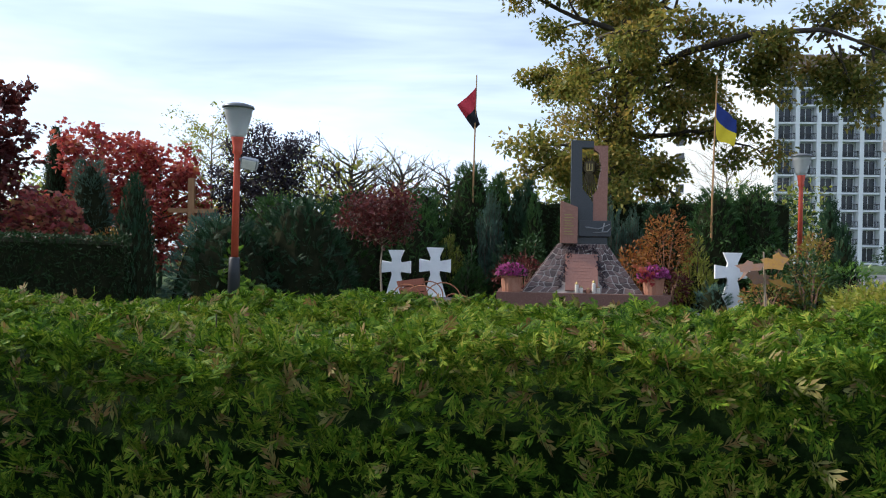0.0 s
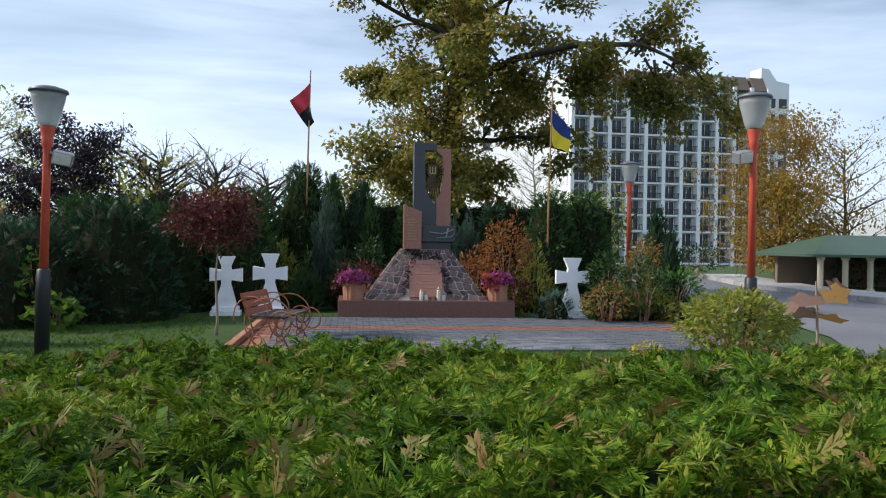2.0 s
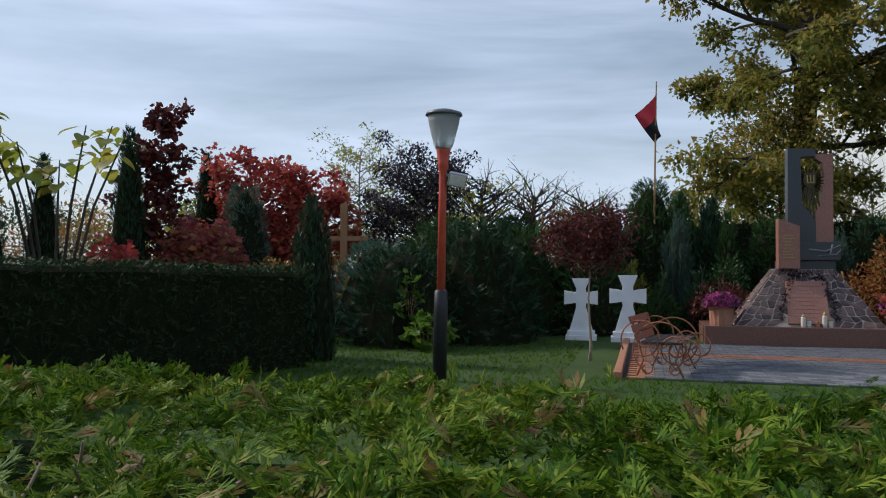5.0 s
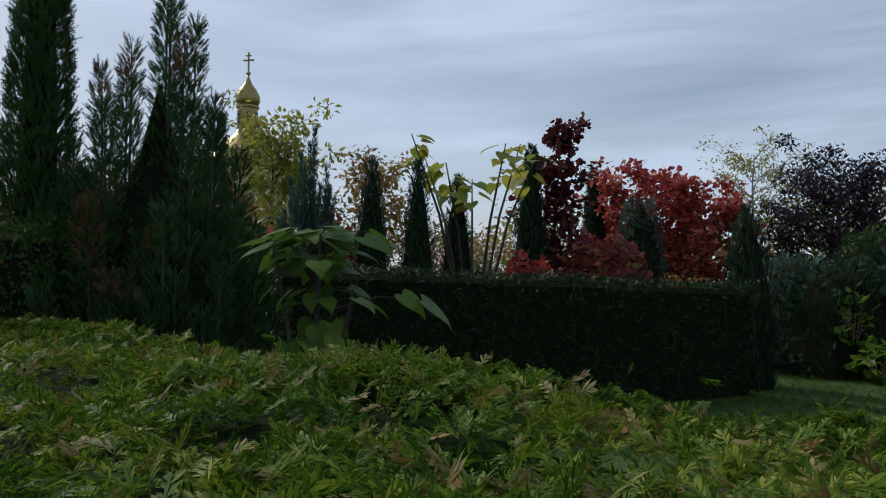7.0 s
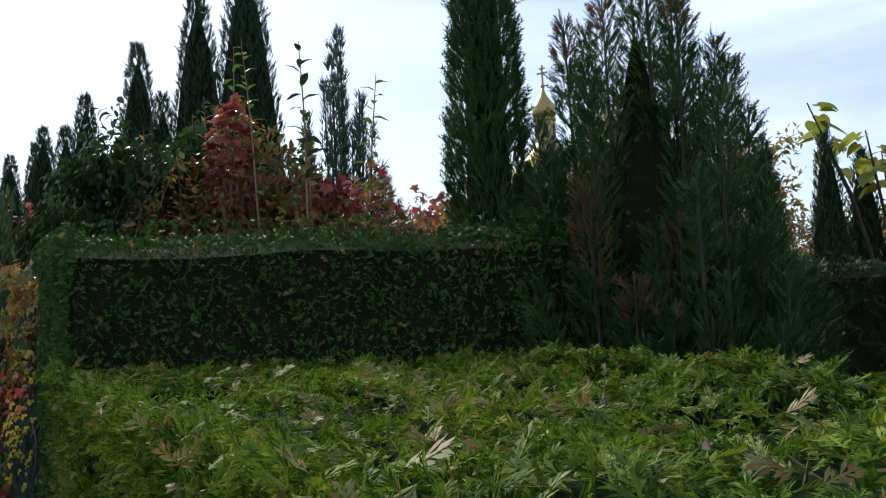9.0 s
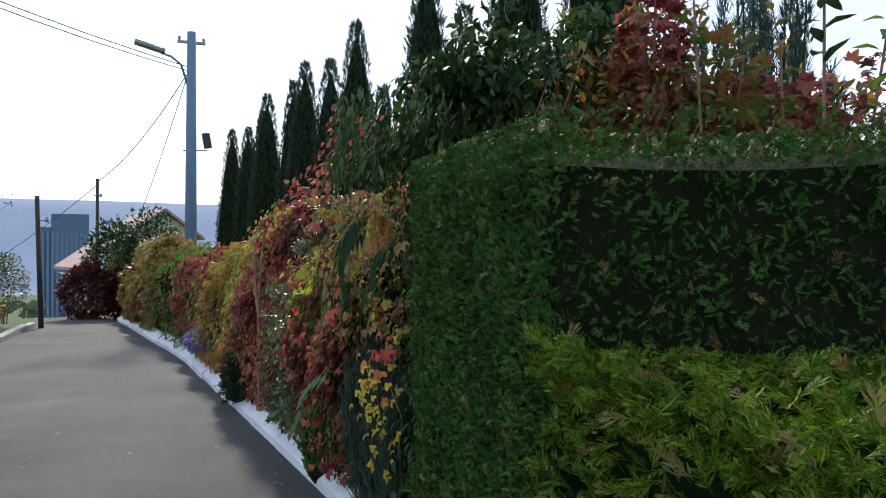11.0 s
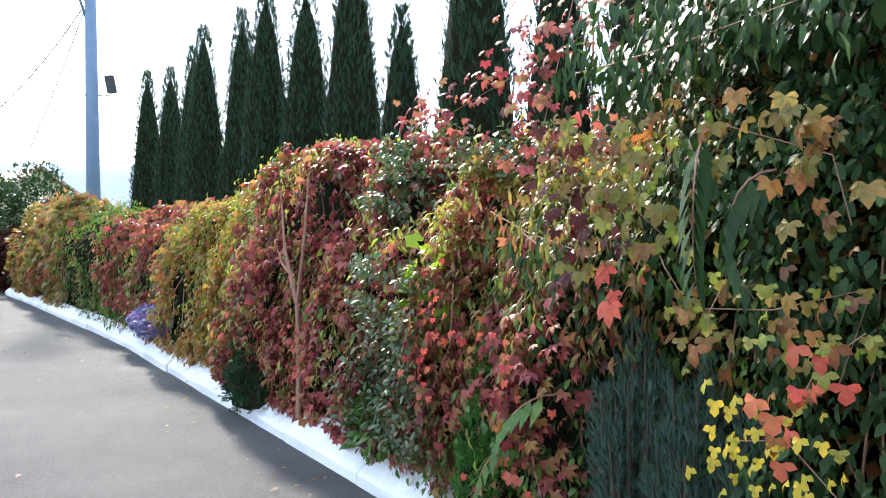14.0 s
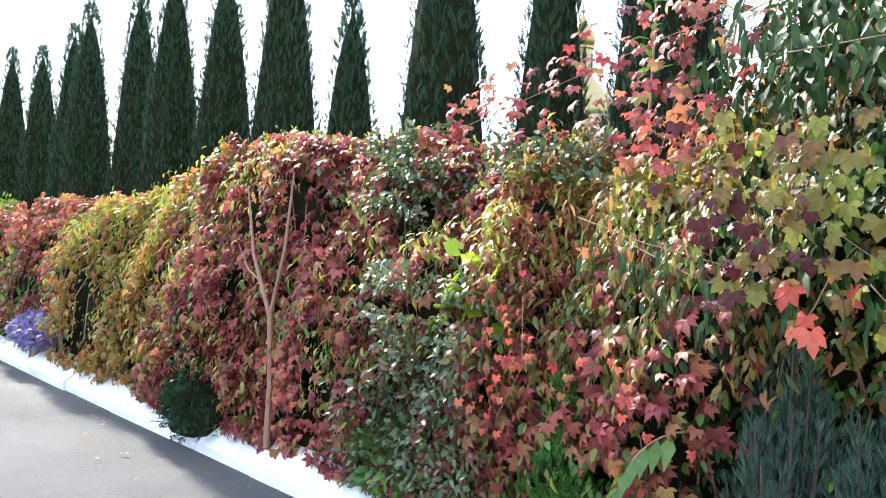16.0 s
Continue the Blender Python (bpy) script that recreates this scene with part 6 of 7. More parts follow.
def rubble(corners, colsn, rowsn, gap):
    """Irregular flat stones over one sloping face, with mortar left between them."""
    grid = {(i, j): (min(1, max(0, (i + (0.3 if j % 2 else -0.1) * (0 < i < colsn)) / colsn + srng.uniform(-0.3, 0.3) / colsn * (0 < i < colsn))), min(1, max(0, j / rowsn + srng.uniform(-0.36, 0.36) / rowsn * (0 < j < rowsn)))) for i in range(colsn + 1) for j in range(rowsn + 1)}
    for i in range(colsn):
        for j in range(rowsn):
            q = [grid[i, j], grid[i + 1, j], grid[i + 1, j + 1], grid[i, j + 1]]
            cu, cv = sum(p[0] for p in q) / 4, sum(p[1] for p in q) / 4
            if gap and 0.33 < cu < 0.66 and 0.03 < cv < 0.78:
                continue
            ring = []
            for k in range(4):
                (ua, va), (ub, vb) = q[k], q[(k + 1) % 4]
                for t in (0.1, 0.9):
                    ring.append((cu + (ua + (ub - ua) * t - cu) * 0.86, cv + (va + (vb - va) * t - cv) * 0.86))
            st = Shape()
            st.v = [tuple(on_face(u, v, 0.0, corners)) for u, v in ring] + [tuple(on_face(cu + (u - cu) * 0.96, cv + (v - cv) * 0.96, 0.01 + srng.uniform(0, 0.004), corners)) for u, v in ring]
            st.f = [tuple(range(8, 16))] + [(k, (k + 1) % 8, 8 + (k + 1) % 8, 8 + k) for k in range(8)]
            part("stone", st, M_STONE, body)


rubble(FACE, 14, 9, True)
rubble(SIDE, 7, 7, False)
fm = Matrix((on_face(1, 0) - on_face(0, 0), on_face(0.5, 1) - on_face(0.5, 0), (on_face(1, 0) - on_face(0, 0)).cross(on_face(0.5, 1) - on_face(0.5, 0)))).transposed()
fm = Matrix([fm.col[0].normalized(), fm.col[1].normalized(), fm.col[2].normalized()]).transposed().to_4x4()
fm.translation = on_face(0.49, 0.4, 0.02)
part("plaque", Shape().box(-0.29, 0.29, -0.36, 0.36, -0.02, 0.03, 0.006), M_GRANITE_PINK, mon, "polished pink granite plaque", at=fm)
for k in range(9):
    w = 0.2 - 0.05 * (k % 3)
    part("inscription", Shape().box(-w, w, 0.27 - 0.065 * k, 0.29 - 0.065 * k, 0.028, 0.033), M_GRANITE_PINK, mon, "row of small engraved lettering", at=fm)
# artificial garland round the plaque
gpts = []
for k in range(60):
    t = k / 59
    if t < 0.4:
        u, v = 0.29 - 0.0 * t, 0.1 + 0.75 * t / 0.4
    elif t < 0.6:
        u, v = 0.29 + 0.4 * (t - 0.4) / 0.2, 0.88
    else:
        u, v = 0.7, 0.85 - 0.75 * (t - 0.6) / 0.4
    gpts.append(tuple(on_face(u + srng.uniform(-0.012, 0.012), v + srng.uniform(-0.02, 0.02), 0.05)))
gpts = np.array(gpts).repeat(7, 0) + RNG.normal(0, 0.025, (420, 3))
tagged(part("garland", lay("garland", T_OVAL, gpts, RNG.normal(0, 1, gpts.shape), RNG.normal(0, 1, gpts.shape), RNG.uniform(0.03, 0.07, 420), L_PURPLE), None, mon, "dark garland of artificial leaves and flowers"), kind="stuff")
part("base_slab", Shape().box(-0.36, 0.46, 0.56, 0.98, 1.19, 1.32, 0.008), M_GRANITE_BLACK, mon)
# stele of two slabs round an open middle
YM = Matrix(((1, 0, 0, 0), (0, 0, -1, 0.92), (0, 1, 0, 0), (0, 0, 0, 1)))
part("stele", Shape().prism([(-0.21, 1.32), (0.2, 1.32), (0.2, 1.95), (0.1, 2.1), (0.0, 2.22), (-0.02, 2.98), (0.2, 2.98), (0.2, 3.1), (-0.21, 3.12)], 0.0, 0.26, YM), M_GRANITE_BLACK, mon, "dark polished granite slab of the stele")
part("stele", Shape().prism([(0.2, 1.32), (0.46, 1.32), (0.46, 3.02), (0.2, 3.02), (0.2, 2.95), (0.3, 2.88), (0.34, 2.6), (0.27, 2.2), (0.2, 2.1)], 0.02, 0.24, YM), M_GRANITE_PINK, mon, "red granite slab of the stele")
emb = Shape()
for k in range(24):
    a = 2 * math.pi * k / 24
    r = 0.3 if k % 2 else 0.24
    c, n = Vector((0.12, 0, 2.6)), Vector((math.cos(a), 0, math.sin(a)))
    q = Vector((-n.z, 0, n.x)) * 0.02
    emb.add([c + n * 0.1 - q + Vector((0, 0.7, 0)), c + n * 0.1 + q + Vector((0, 0.7, 0)), c + n * r + Vector((0, 0.7, 0)), c + n * 0.12 + Vector((0, 0.67, 0))], [(0, 1, 2), (0, 3, 1), (1, 3, 2), (2, 3, 0)])
for k in range(7):
    a = radians(-120 + 10 * k)
    emb.tube([(0.12 + 0.1 * math.cos(a), 0.69, 2.6 + 0.1 * math.sin(a)), (0.12 + 0.62 * math.cos(a) * 0.6, 0.69, 2.6 + 0.62 * math.sin(a))], [0.016, 0.01], 5)
part("emblem", emb, M_BRONZE, mon, "bronze sunburst emblem")
sh = [(-0.09, 2.72), (-0.09, 2.55), (0.0, 2.47), (0.09, 2.55), (0.09, 2.72)]
shield = part("shield", Shape().prism([(x + 0.12, z) for x, z in sh], 0.22, 0.27, YM), M_BRONZE, mon, "bronze shield")
bars = Shape()
for x in (-0.055, -0.008, 0.04):
    bars.box(x + 0.12, x + 0.136, 0.62, 0.655, 2.56, 2.68)
bars.box(0.065, 0.176, 0.62, 0.655, 2.55, 2.566)
part("relief", bars, M_GOLD, shield)
part("pillar", Shape().prism([(-0.4, 1.2), (-0.09, 1.2), (-0.09, 1.86), (-0.4, 1.98)], 0.3, 0.56, YM), M_GRANITE_PINK, mon, "low red granite pillar with lettering")
for k in range(8):
    part("inscription", Shape().box(-0.33, -0.16 - 0.03 * (k % 3), 0.352, 0.362, 1.36 + 0.05 * k, 1.375 + 0.05 * k), M_GOLD, mon, "row of gilded lettering")
part("relief_block", Shape().box(-0.07, 0.52, 0.5, 0.68, 1.33, 1.62, 0.01), M_GRANITE_BLACK, mon, "dark granite block with a sword relief")
sw = Shape().tube([(0.06, 0.49, 1.5), (0.3, 0.48, 1.47), (0.5, 0.47, 1.56)], [0.012, 0.012, 0.006], 6)
sw.tube([(0.36, 0.47, 1.42), (0.4, 0.47, 1.58)], 0.012, 6).tube([(0.2, 0.49, 1.4), (0.45, 0.47, 1.42), (0.52, 0.47, 1.5)], [0.006, 0.012, 0.006], 6)
part("sword_relief", sw, M_STEEL, mon, "grey metal sword relief")
MONM = mon.matrix_world.copy()


def candle(x, y, h, mat, lab):
    ob = thing("grave_candle", lab, "candle", tuple(MONM @ Vector((x, y, 0.31))))
    part("glass", Shape().lathe([(0.03, 0), (0.036, 0.02), (0.034, h * 0.7), (0.026, h * 0.78)], 12), mat, ob)
    part("lid", Shape().lathe([(0.03, h * 0.78), (0.03, h * 0.84), (0.012, h * 0.95), (0.008, h)], 12), M_GOLD, ob, "small metal lid")


for x, h, m_, lab in ((-0.1, 0.2, M_CANDLE, "white glass grave candle on the plinth"), (-0.02, 0.13, M_CANDLE, "small white grave candle on the plinth"), (0.1, 0.1, M_TERRACOTTA, "small orange grave candle on the plinth"), (0.2, 0.24, M_CANDLE, "tall white glass grave candle on the plinth"), (0.28, 0.13, M_CANDLE, "small white grave candle on the plinth")):
    candle(x, 0.09, h, m_, lab)


def flower_pot(x, mat2, lab, red):
    ob = thing("flower_pot", lab, "flower pot", tuple(MONM @ Vector((x, 0.2, 0.31))))
    sides = 32
    prof = [(0.17, 0.0), (0.175, 0.03), (0.19, 0.25), (0.205, 0.26), (0.205, 0.29), (0.18, 0.29), (0.175, 0.24)]
    s = Shape().lathe(prof, sides)
    s.v = [(a * (0.955 if (i % sides) % 2 and i < sides * 3 else 1.0), b * (0.955 if (i % sides) % 2 and i < sides * 3 else 1.0), c) for i, (a, b, c) in enumerate(s.v)]
    part("pot", s, M_TERRACOTTA, ob, "ribbed terracotta pot")
    n = 900
    d = unit(RNG.normal(0, 1, (n, 3)))
    d[:, 2] = np.abs(d[:, 2])
    p = d * RNG.uniform(0.75, 1, (n, 1)) * np.array((0.3, 0.27, 0.22)) + np.array((0, 0, 0.3))
    part("foliage", lay("foliage", T_OVAL, p[:300] * 0.93, d[:300], RNG.normal(0, 1, (300, 3)), RNG.uniform(0.05, 0.08, 300), L_DGREEN), None, ob)
    part("bloom", lay("bloom", T_PALM, p[300:], tilt(d[300:], 0.7), tilt(d[300:], 0.3), RNG.uniform(0.028, 0.05, 600), mat2), None, ob, "dense chrysanthemum flowers")
    if red:
        q = RNG.normal(0, 0.09, (60, 3)) + np.array((-0.16, -0.16, 0.38))
        tagged(part("red_bloom", lay("red_bloom", T_PALM, q, RNG.normal(0, 1, q.shape), tilt(np.tile((0, -0.7, 0.7), (60, 1)), 0.3), RNG.uniform(0.05, 0.08, 60), L_REDBRIGHT), None, ob, "red flowers"), kind="stuff")


flower_pot(-1.27, L_MUM, "terracotta pot of magenta chrysanthemums on the plinth", False)
flower_pot(1.25, L_MUM, "terracotta pot of magenta and red flowers on the plinth", True)


# ---- white stone crosses ----
def stone_cross(at, turn, h):
    ob = thing("stone_cross", "white painted stone cross with flared arms on a stepped base", "cross", at, turn, "white grave crosses")
    k = h / 1.0
    arm, mid = 0.27 * k, 0.72 * h
    out = [(-0.19 * k, 0.14 * h), (0.19 * k, 0.14 * h), (0.075 * k, 0.54 * h), (0.085 * k, 0.6 * h), (arm, 0.575 * h), (arm, 0.8 * h), (0.085 * k, 0.77 * h), (0.075 * k, 0.83 * h), (0.145 * k, h), (-0.145 * k, h), (-0.075 * k, 0.83 * h), (-0.085 * k, 0.77 * h), (-arm, 0.8 * h), (-arm, 0.575 * h), (-0.085 * k, 0.6 * h), (-0.075 * k, 0.54 * h)]
    m = Matrix(((1, 0, 0, 0), (0, 0, -1, 0.07), (0, 1, 0, 0), (0, 0, 0, 1)))
    part("cross", Shape().prism(out, 0.0, 0.14, m), M_CROSS, ob)
    part("base", Shape().box(-0.25 * k, 0.25 * k, -0.16, 0.16, -0.1, 0.08 * h, 0.012).box(-0.22 * k, 0.22 * k, -0.13, 0.13, 0.08 * h, 0.15 * h, 0.012), M_CROSS, ob)


stone_cross((0.5, 13.45, LAWN), -4, 1.02)
stone_cross((1.24, 13.2, LAWN), -4, 1.08)
stone_cross((6.45, 12.35, LAWN), -12, 1.08)


# ---- park lamps ----
def park_lamp(at, h, lab, box, lean=0.0):
    ob = thing("street_lamp", lab, "lamp", at, 0, "park lamps")
    ob.matrix_world = pose(*at, 0, lean, 0)
    z = h - 0.4
    part("base_pole", Shape().lathe([(0.075, -0.1), (0.075, 0.75), (0.07, 0.95), (0.05, 0.97)], 16), M_BLACK_PAINT, ob, "black painted lower pole", True)
    part("pole", Shape().lathe([(0.047, 0.95), (0.04, z - 0.3), (0.04, z - 0.22), (0.06, z - 0.2), (0.055, z - 0.14), (0.075, z - 0.02), (0.08, z)], 16), M_RED_PAINT, ob, "red painted upper pole", True)
    part("globe", Shape().lathe([(0.085, z), (0.11, z + 0.06), (0.165, z + 0.28), (0.175, z + 0.36), (0.165, z + 0.36), (0.1, z + 0.06), (0.075, z + 0.01)], 20), M_FROST, ob, "frosted glass bowl", True)
    part("lamp_tube", Shape().lathe([(0.03, z + 0.01), (0.035, z + 0.2), (0.02, z + 0.24)], 10), M_CANDLE, ob)
    part("cap", Shape().lathe([(0.17, z + 0.355), (0.2, z + 0.36), (0.19, z + 0.39), (0.1, z + 0.42), (0.02, z + 0.43)], 20), M_LAMP_TOP, ob, "dark grey lid", True)
    if box:
        fl = part("floodlight", Shape().box(-0.1, 0.1, -0.07, 0.07, -0.07, 0.07, 0.015), M_STEEL, ob, "grey floodlight on a bracket", at=pose(box * 0.16, -0.02, z - 0.33, 15, 10 * box, 8))
        part("bracket", Shape().tube([(-box * 0.13, 0, 0.03), (0, 0, 0.03)], 0.015, 6), M_STEEL, fl)
        part("lens", Shape().box(-0.085, 0.085, -0.078, -0.068, -0.055, 0.055, 0.003), M_CANDLE, fl, "pale lens")


park_lamp((-1.2, 8.4, 0.3), 2.87, "red and black park lamp on the lawn", 1, 0.8)
park_lamp((6.6, 7.4, 0.3), 3.08, "red and black park lamp in a round bush", -1, 0.2)
park_lamp((8.28, 13.85, 0.3), 2.98, "red and black park lamp among conifers", 0)


# ---- flags ----
def flag(at, h, lab, upper, lower, fw, fh, turn, sag, below, swing):
    """A drooping flag: the fly edge sags, and the cloth swings back past the pole towards its lower edge."""
    ob = thing("flag", lab, "flag", at)
    part("pole", Shape().tube([(0, 0, -0.1), (0.01, 0, h * 0.5), (0.05, -0.03, h)], [0.025, 0.02, 0.012], 8), M_POLE_WOOD, ob, "thin wooden flagpole")
    n, m = 14, 12
    for mat, r0, r1, nm in ((upper, 0, m // 2, "upper_field"), (lower, m // 2, m, "lower_field")):
        s = Shape()
        for j in range(r0, r1 + 1):
            for i in range(n + 1):
                u, v = i / n, j / m
                a = radians(turn)
                x = fw * u * (1 - swing * v) - 0.1 * v * math.sin(math.pi * u)
                fold = 0.05 * math.sin(u * 9 + v * 3) * u
                s.v.append((0.045 + x * math.cos(a) - fold * math.sin(a), -0.03 + x * math.sin(a) + fold * math.cos(a), h - below - fh * v - sag * u ** 0.8 * (1 - 0.2 * v) - 0.03 * math.sin(u * 6) * v))
        w = n + 1
        s.f = [(j * w + i, (j + 1) * w + i, (j + 1) * w + i + 1, j * w + i + 1) for j in range(r1 - r0) for i in range(n)]
        part(nm, s, mat, ob, {"upper_field": "upper half of the flag", "lower_field": "lower half of the flag"}[nm], True)
    return ob


flag((1.98, 15.65, LAWN), 4.8, "red and black flag drooping on a wooden pole", M_FLAG_RED, M_FLAG_BLACK, 0.42, 0.62, 186, 0.42, 0.24, 0.95)
flag((6.68, 14.2, LAWN), 4.55, "blue and yellow flag drooping on a wooden pole", M_FLAG_BLUE, M_FLAG_YELLOW, 0.44, 0.62, 8, 0.36, 0.5, 0.15)

# ---- bench with scrolled iron ends ----
bench = thing("bench", "garden bench with curled orange iron ends and wooden slats", "bench", (1.28, 9.3, 0.325), 72)
bench.matrix_world = bench.matrix_world @ Matrix.Scale(0.86, 4)
for sx in (-0.52, 0.52):
    e = Shape()
    ring = lambda cy, cz, r0, r1, a0, a1, n=22: [(sx, cy + (r0 + (r1 - r0) * k / n) * math.cos(radians(a0 + (a1 - a0) * k / n)), cz + (r0 + (r1 - r0) * k / n) * math.sin(radians(a0 + (a1 - a0) * k / n))) for k in range(n + 1)]
    e.tube(ring(-0.02, 0.36, 0.36, 0.3, -60, 250), 0.01, 6)
    e.tube(ring(0.22, 0.46, 0.27, 0.2, -30, 300), 0.01, 6)
    e.tube(ring(-0.34, 0.3, 0.24, 0.1, -60, 330), 0.01, 6)
    e.tube(ring(-0.2, 0.36, 0.2, 0.06, -90, 420), 0.011, 6)
    e.tube([(sx, -0.3, 0), (sx, -0.2, 0.2), (sx, -0.26, 0.4)], 0.013, 6)
    e.tube([(sx, 0.28, 0), (sx, 0.2, 0.2), (sx, 0.26, 0.42), (sx, 0.35, 0.74)], 0.013, 6)
    e.tube(ring(0.16, 0.1, 0.09, 0.04, 90, 420, 16), 0.01, 6)
    e.tube(ring(-0.2, 0.1, 0.09, 0.04, 90, -240, 16), 0.01, 6)
    e.tube([(sx, -0.28, 0.42), (sx, 0.26, 0.4)], 0.012, 6)
    part("iron_end", e, M_IRON, bench, "curled orange-painted iron end", True)
for k in range(5):
    part("seat_slat", Shape().box(-0.58, 0.58, -0.29 + 0.105 * k, -0.2 + 0.105 * k, 0.425, 0.45, 0.006), M_BENCH_DARK, bench, "dark wooden slat")
for k in range(3):
    part("back_slat", Shape().box(-0.58, 0.58, -0.012, 0.012, 0.0, 0.1, 0.005), M_BENCH_WOOD, bench, "red-brown wooden slat", at=pose(0, 0.27 + 0.035 * k, 0.44 + 0.108 * k, -18, 0, 0))

# ---- wooden cross behind the hedge ----
wc = thing("wooden_cross", "tall plain wooden cross among the autumn shrubs", "cross", (-4.22, 15.9, 0.25), 5)
part("post", Shape().box(-0.07, 0.07, -0.07, 0.07, -0.1, 2.55, 0.01), M_WOOD_CROSS, wc)
part("beam", Shape().box(-0.5, 0.5, -0.05, 0.05, 1.78, 1.88, 0.01), M_WOOD_CROSS, wc)

# ---- church tower with a gilded dome ----
ch = thing("church", "cream church tower with gilded onion dome and cross", "church", (-30.8, 29.4, -2.0), 20)
part("tower", Shape().lathe([(2.6, 0), (2.6, 8.6), (2.75, 8.7), (2.75, 8.9)], 8), M_PLASTER, ch)
part("roof", Shape().lathe([(2.7, 8.9), (2.0, 9.6), (1.2, 10.3), (0.62, 10.9), (0.52, 11.1)], 16), M_GOLD, ch, "gilded flared roof", True)
drum = part("drum", Shape().lathe([(0.52, 11.0), (0.52, 12.2), (0.6, 12.25), (0.6, 12.35)], 12), M_GOLD, ch, "gilded drum with small windows", False)
for k in range(6):
    a = math.pi * k / 3
    part("window", Shape().box(-0.1, 0.1, -0.02, 0.02, 11.3, 12.0, 0.01), M_PANE, drum, at=Matrix.Translation((0.52 * math.cos(a), 0.52 * math.sin(a), 0)) @ Matrix.Rotation(a + math.pi / 2, 4, "Z"))
part("dome", Shape().lathe([(0.5, 12.35), (0.63, 12.6), (0.61, 12.85), (0.44, 13.2), (0.21, 13.5), (0.08, 13.8), (0.04, 14.1)], 20), M_GOLD, ch, "gilded onion dome", True)
part("cross", Shape().box(-0.04, 0.04, -0.03, 0.03, 14.0, 15.15).box(-0.3, 0.3, -0.03, 0.03, 14.7, 14.78).box(-0.16, 0.16, -0.03, 0.03, 14.95, 15.01).lathe([(0.02, 13.95), (0.12, 14.02), (0.12, 14.1), (0.02, 14.18)], 10), M_GOLD, ch, "gilded cross")

# ---- tower block ----
tb = thing("tower_block", "white and grey high-rise block with dark balconies", "building", (52.6, 124.5, -4.0), -3.5)
FLOOR, NFL, W, DEP = 2.75, 12, 36.0, 14.0
part("wall", Shape().box(0, W, 0, DEP, -2, NFL * FLOOR + 0.6), M_WALL_GREY, tb, "grey wall behind the balconies")
ENDM = Matrix.Translation((-0.4, 0, 0)) @ Matrix.Rotation(radians(-48), 4, "Z")
part("end_wall", Shape().box(-22.0, 0.0, 0.0, 6.0, -2, NFL * FLOOR + 2.0), M_WALL_WHITE, tb, "blank white end wall", at=ENDM)
part("roof", Shape().box(-0.3, W + 0.3, -0.3, DEP, NFL * FLOOR + 0.6, NFL * FLOOR + 1.0), M_WALL_BROWN, tb, "flat brown roof edge")
ROOFM = Matrix(((0, 0, 1, 0), (1, 0, 0, 0), (0, 1, 0, 0), (0, 0, 0, 1)))
for i in range(11):
    part("roof_panel", Shape().prism([(-1.3, NFL * FLOOR + 0.3), (1.2, NFL * FLOOR + 0.3), (1.2, NFL * FLOOR + 2.9), (0.2, NFL * FLOOR + 2.9)], i * W / 11 + 0.34, (i + 1) * W / 11 - 0.34, ROOFM), M_WALL_BROWN, tb, "sloping brown roof panel")
part("wing_wall", Shape().box(W + 0.35, W + 5.0, 0.4, 4.0, -2, NFL * FLOOR), M_WALL_WHITE, tb, "white side wing")
for j in range(NFL):
    for x0 in (W + 0.8, W + 3.0):
        part("window", Shape().box(x0, x0 + 1.5, 0.34, 0.4, j * FLOOR + 0.5, j * FLOOR + 2.2), M_PANE, tb)
part("gable", Shape().prism([(W - 0.5, NFL * FLOOR), (W + 5.0, NFL * FLOOR), (W + 5.0, NFL * FLOOR + 2.2), (W + 2.5, NFL * FLOOR + 2.6), (W + 1.0, NFL * FLOOR + 4.6), (W - 0.5, NFL * FLOOR + 4.8)], -4.0, -0.4, Matrix(((1, 0, 0, 0), (0, 0, -1, 0), (0, 1, 0, 0), (0, 0, 0, 1)))), M_WALL_WHITE, tb, "white curved gable")
cols = 11
cw = W / cols
for i in range(cols + 1):
    part("pier", Shape().box(i * cw - 0.32, i * cw + 0.32, -1.5, 0.0, -2, NFL * FLOOR + (2.2 if i % 4 == 0 else 0.8)), M_WALL_WHITE, tb, "white vertical pier")
wm = Shape().box(-0.95, 0.95, -0.06, 0.0, 0.25, 2.3).mesh("window", M_PANE)
wf = Shape().box(-1.05, -0.95, -0.1, 0.0, 0.2, 2.38).box(0.95, 1.05, -0.1, 0.0, 0.2, 2.38).box(-1.05, 1.05, -0.1, 0.0, 2.3, 2.4).box(-0.05, 0.05, -0.1, 0.0, 0.25, 2.3).mesh("frame", M_WALL_WHITE)
bal = Shape().box(-1.3, 1.3, -1.25, 0.0, -0.26, 0.0)
rail = Shape().box(-1.3, 1.3, -1.28, -1.2, 0.92, 1.0).box(-1.3, 1.3, -1.28, -1.2, 0.1, 0.16)
for k in range(12):
    rail.box(-1.28 + k * 0.23, -1.22 + k * 0.23, -1.27, -1.22, 0.12, 0.95)
rail.tube([(-1.28, -1.25, 0.14), (1.28, -1.25, 0.94)], 0.03, 4)
bal, rail = bal.mesh("slab", M_WALL_WHITE), rail.mesh("railing", M_RAIL)
for i in range(cols):
    for j in range(NFL):
        c = Matrix.Translation((cw * (i + 0.5), 0, j * FLOOR + 0.2))
        wob = part("window", wm, None, tb, at=c)
        part("frame", wf, None, wob)
        bob = part("balcony", bal, None, tb, at=c)
        part("railing", rail, None, bob)
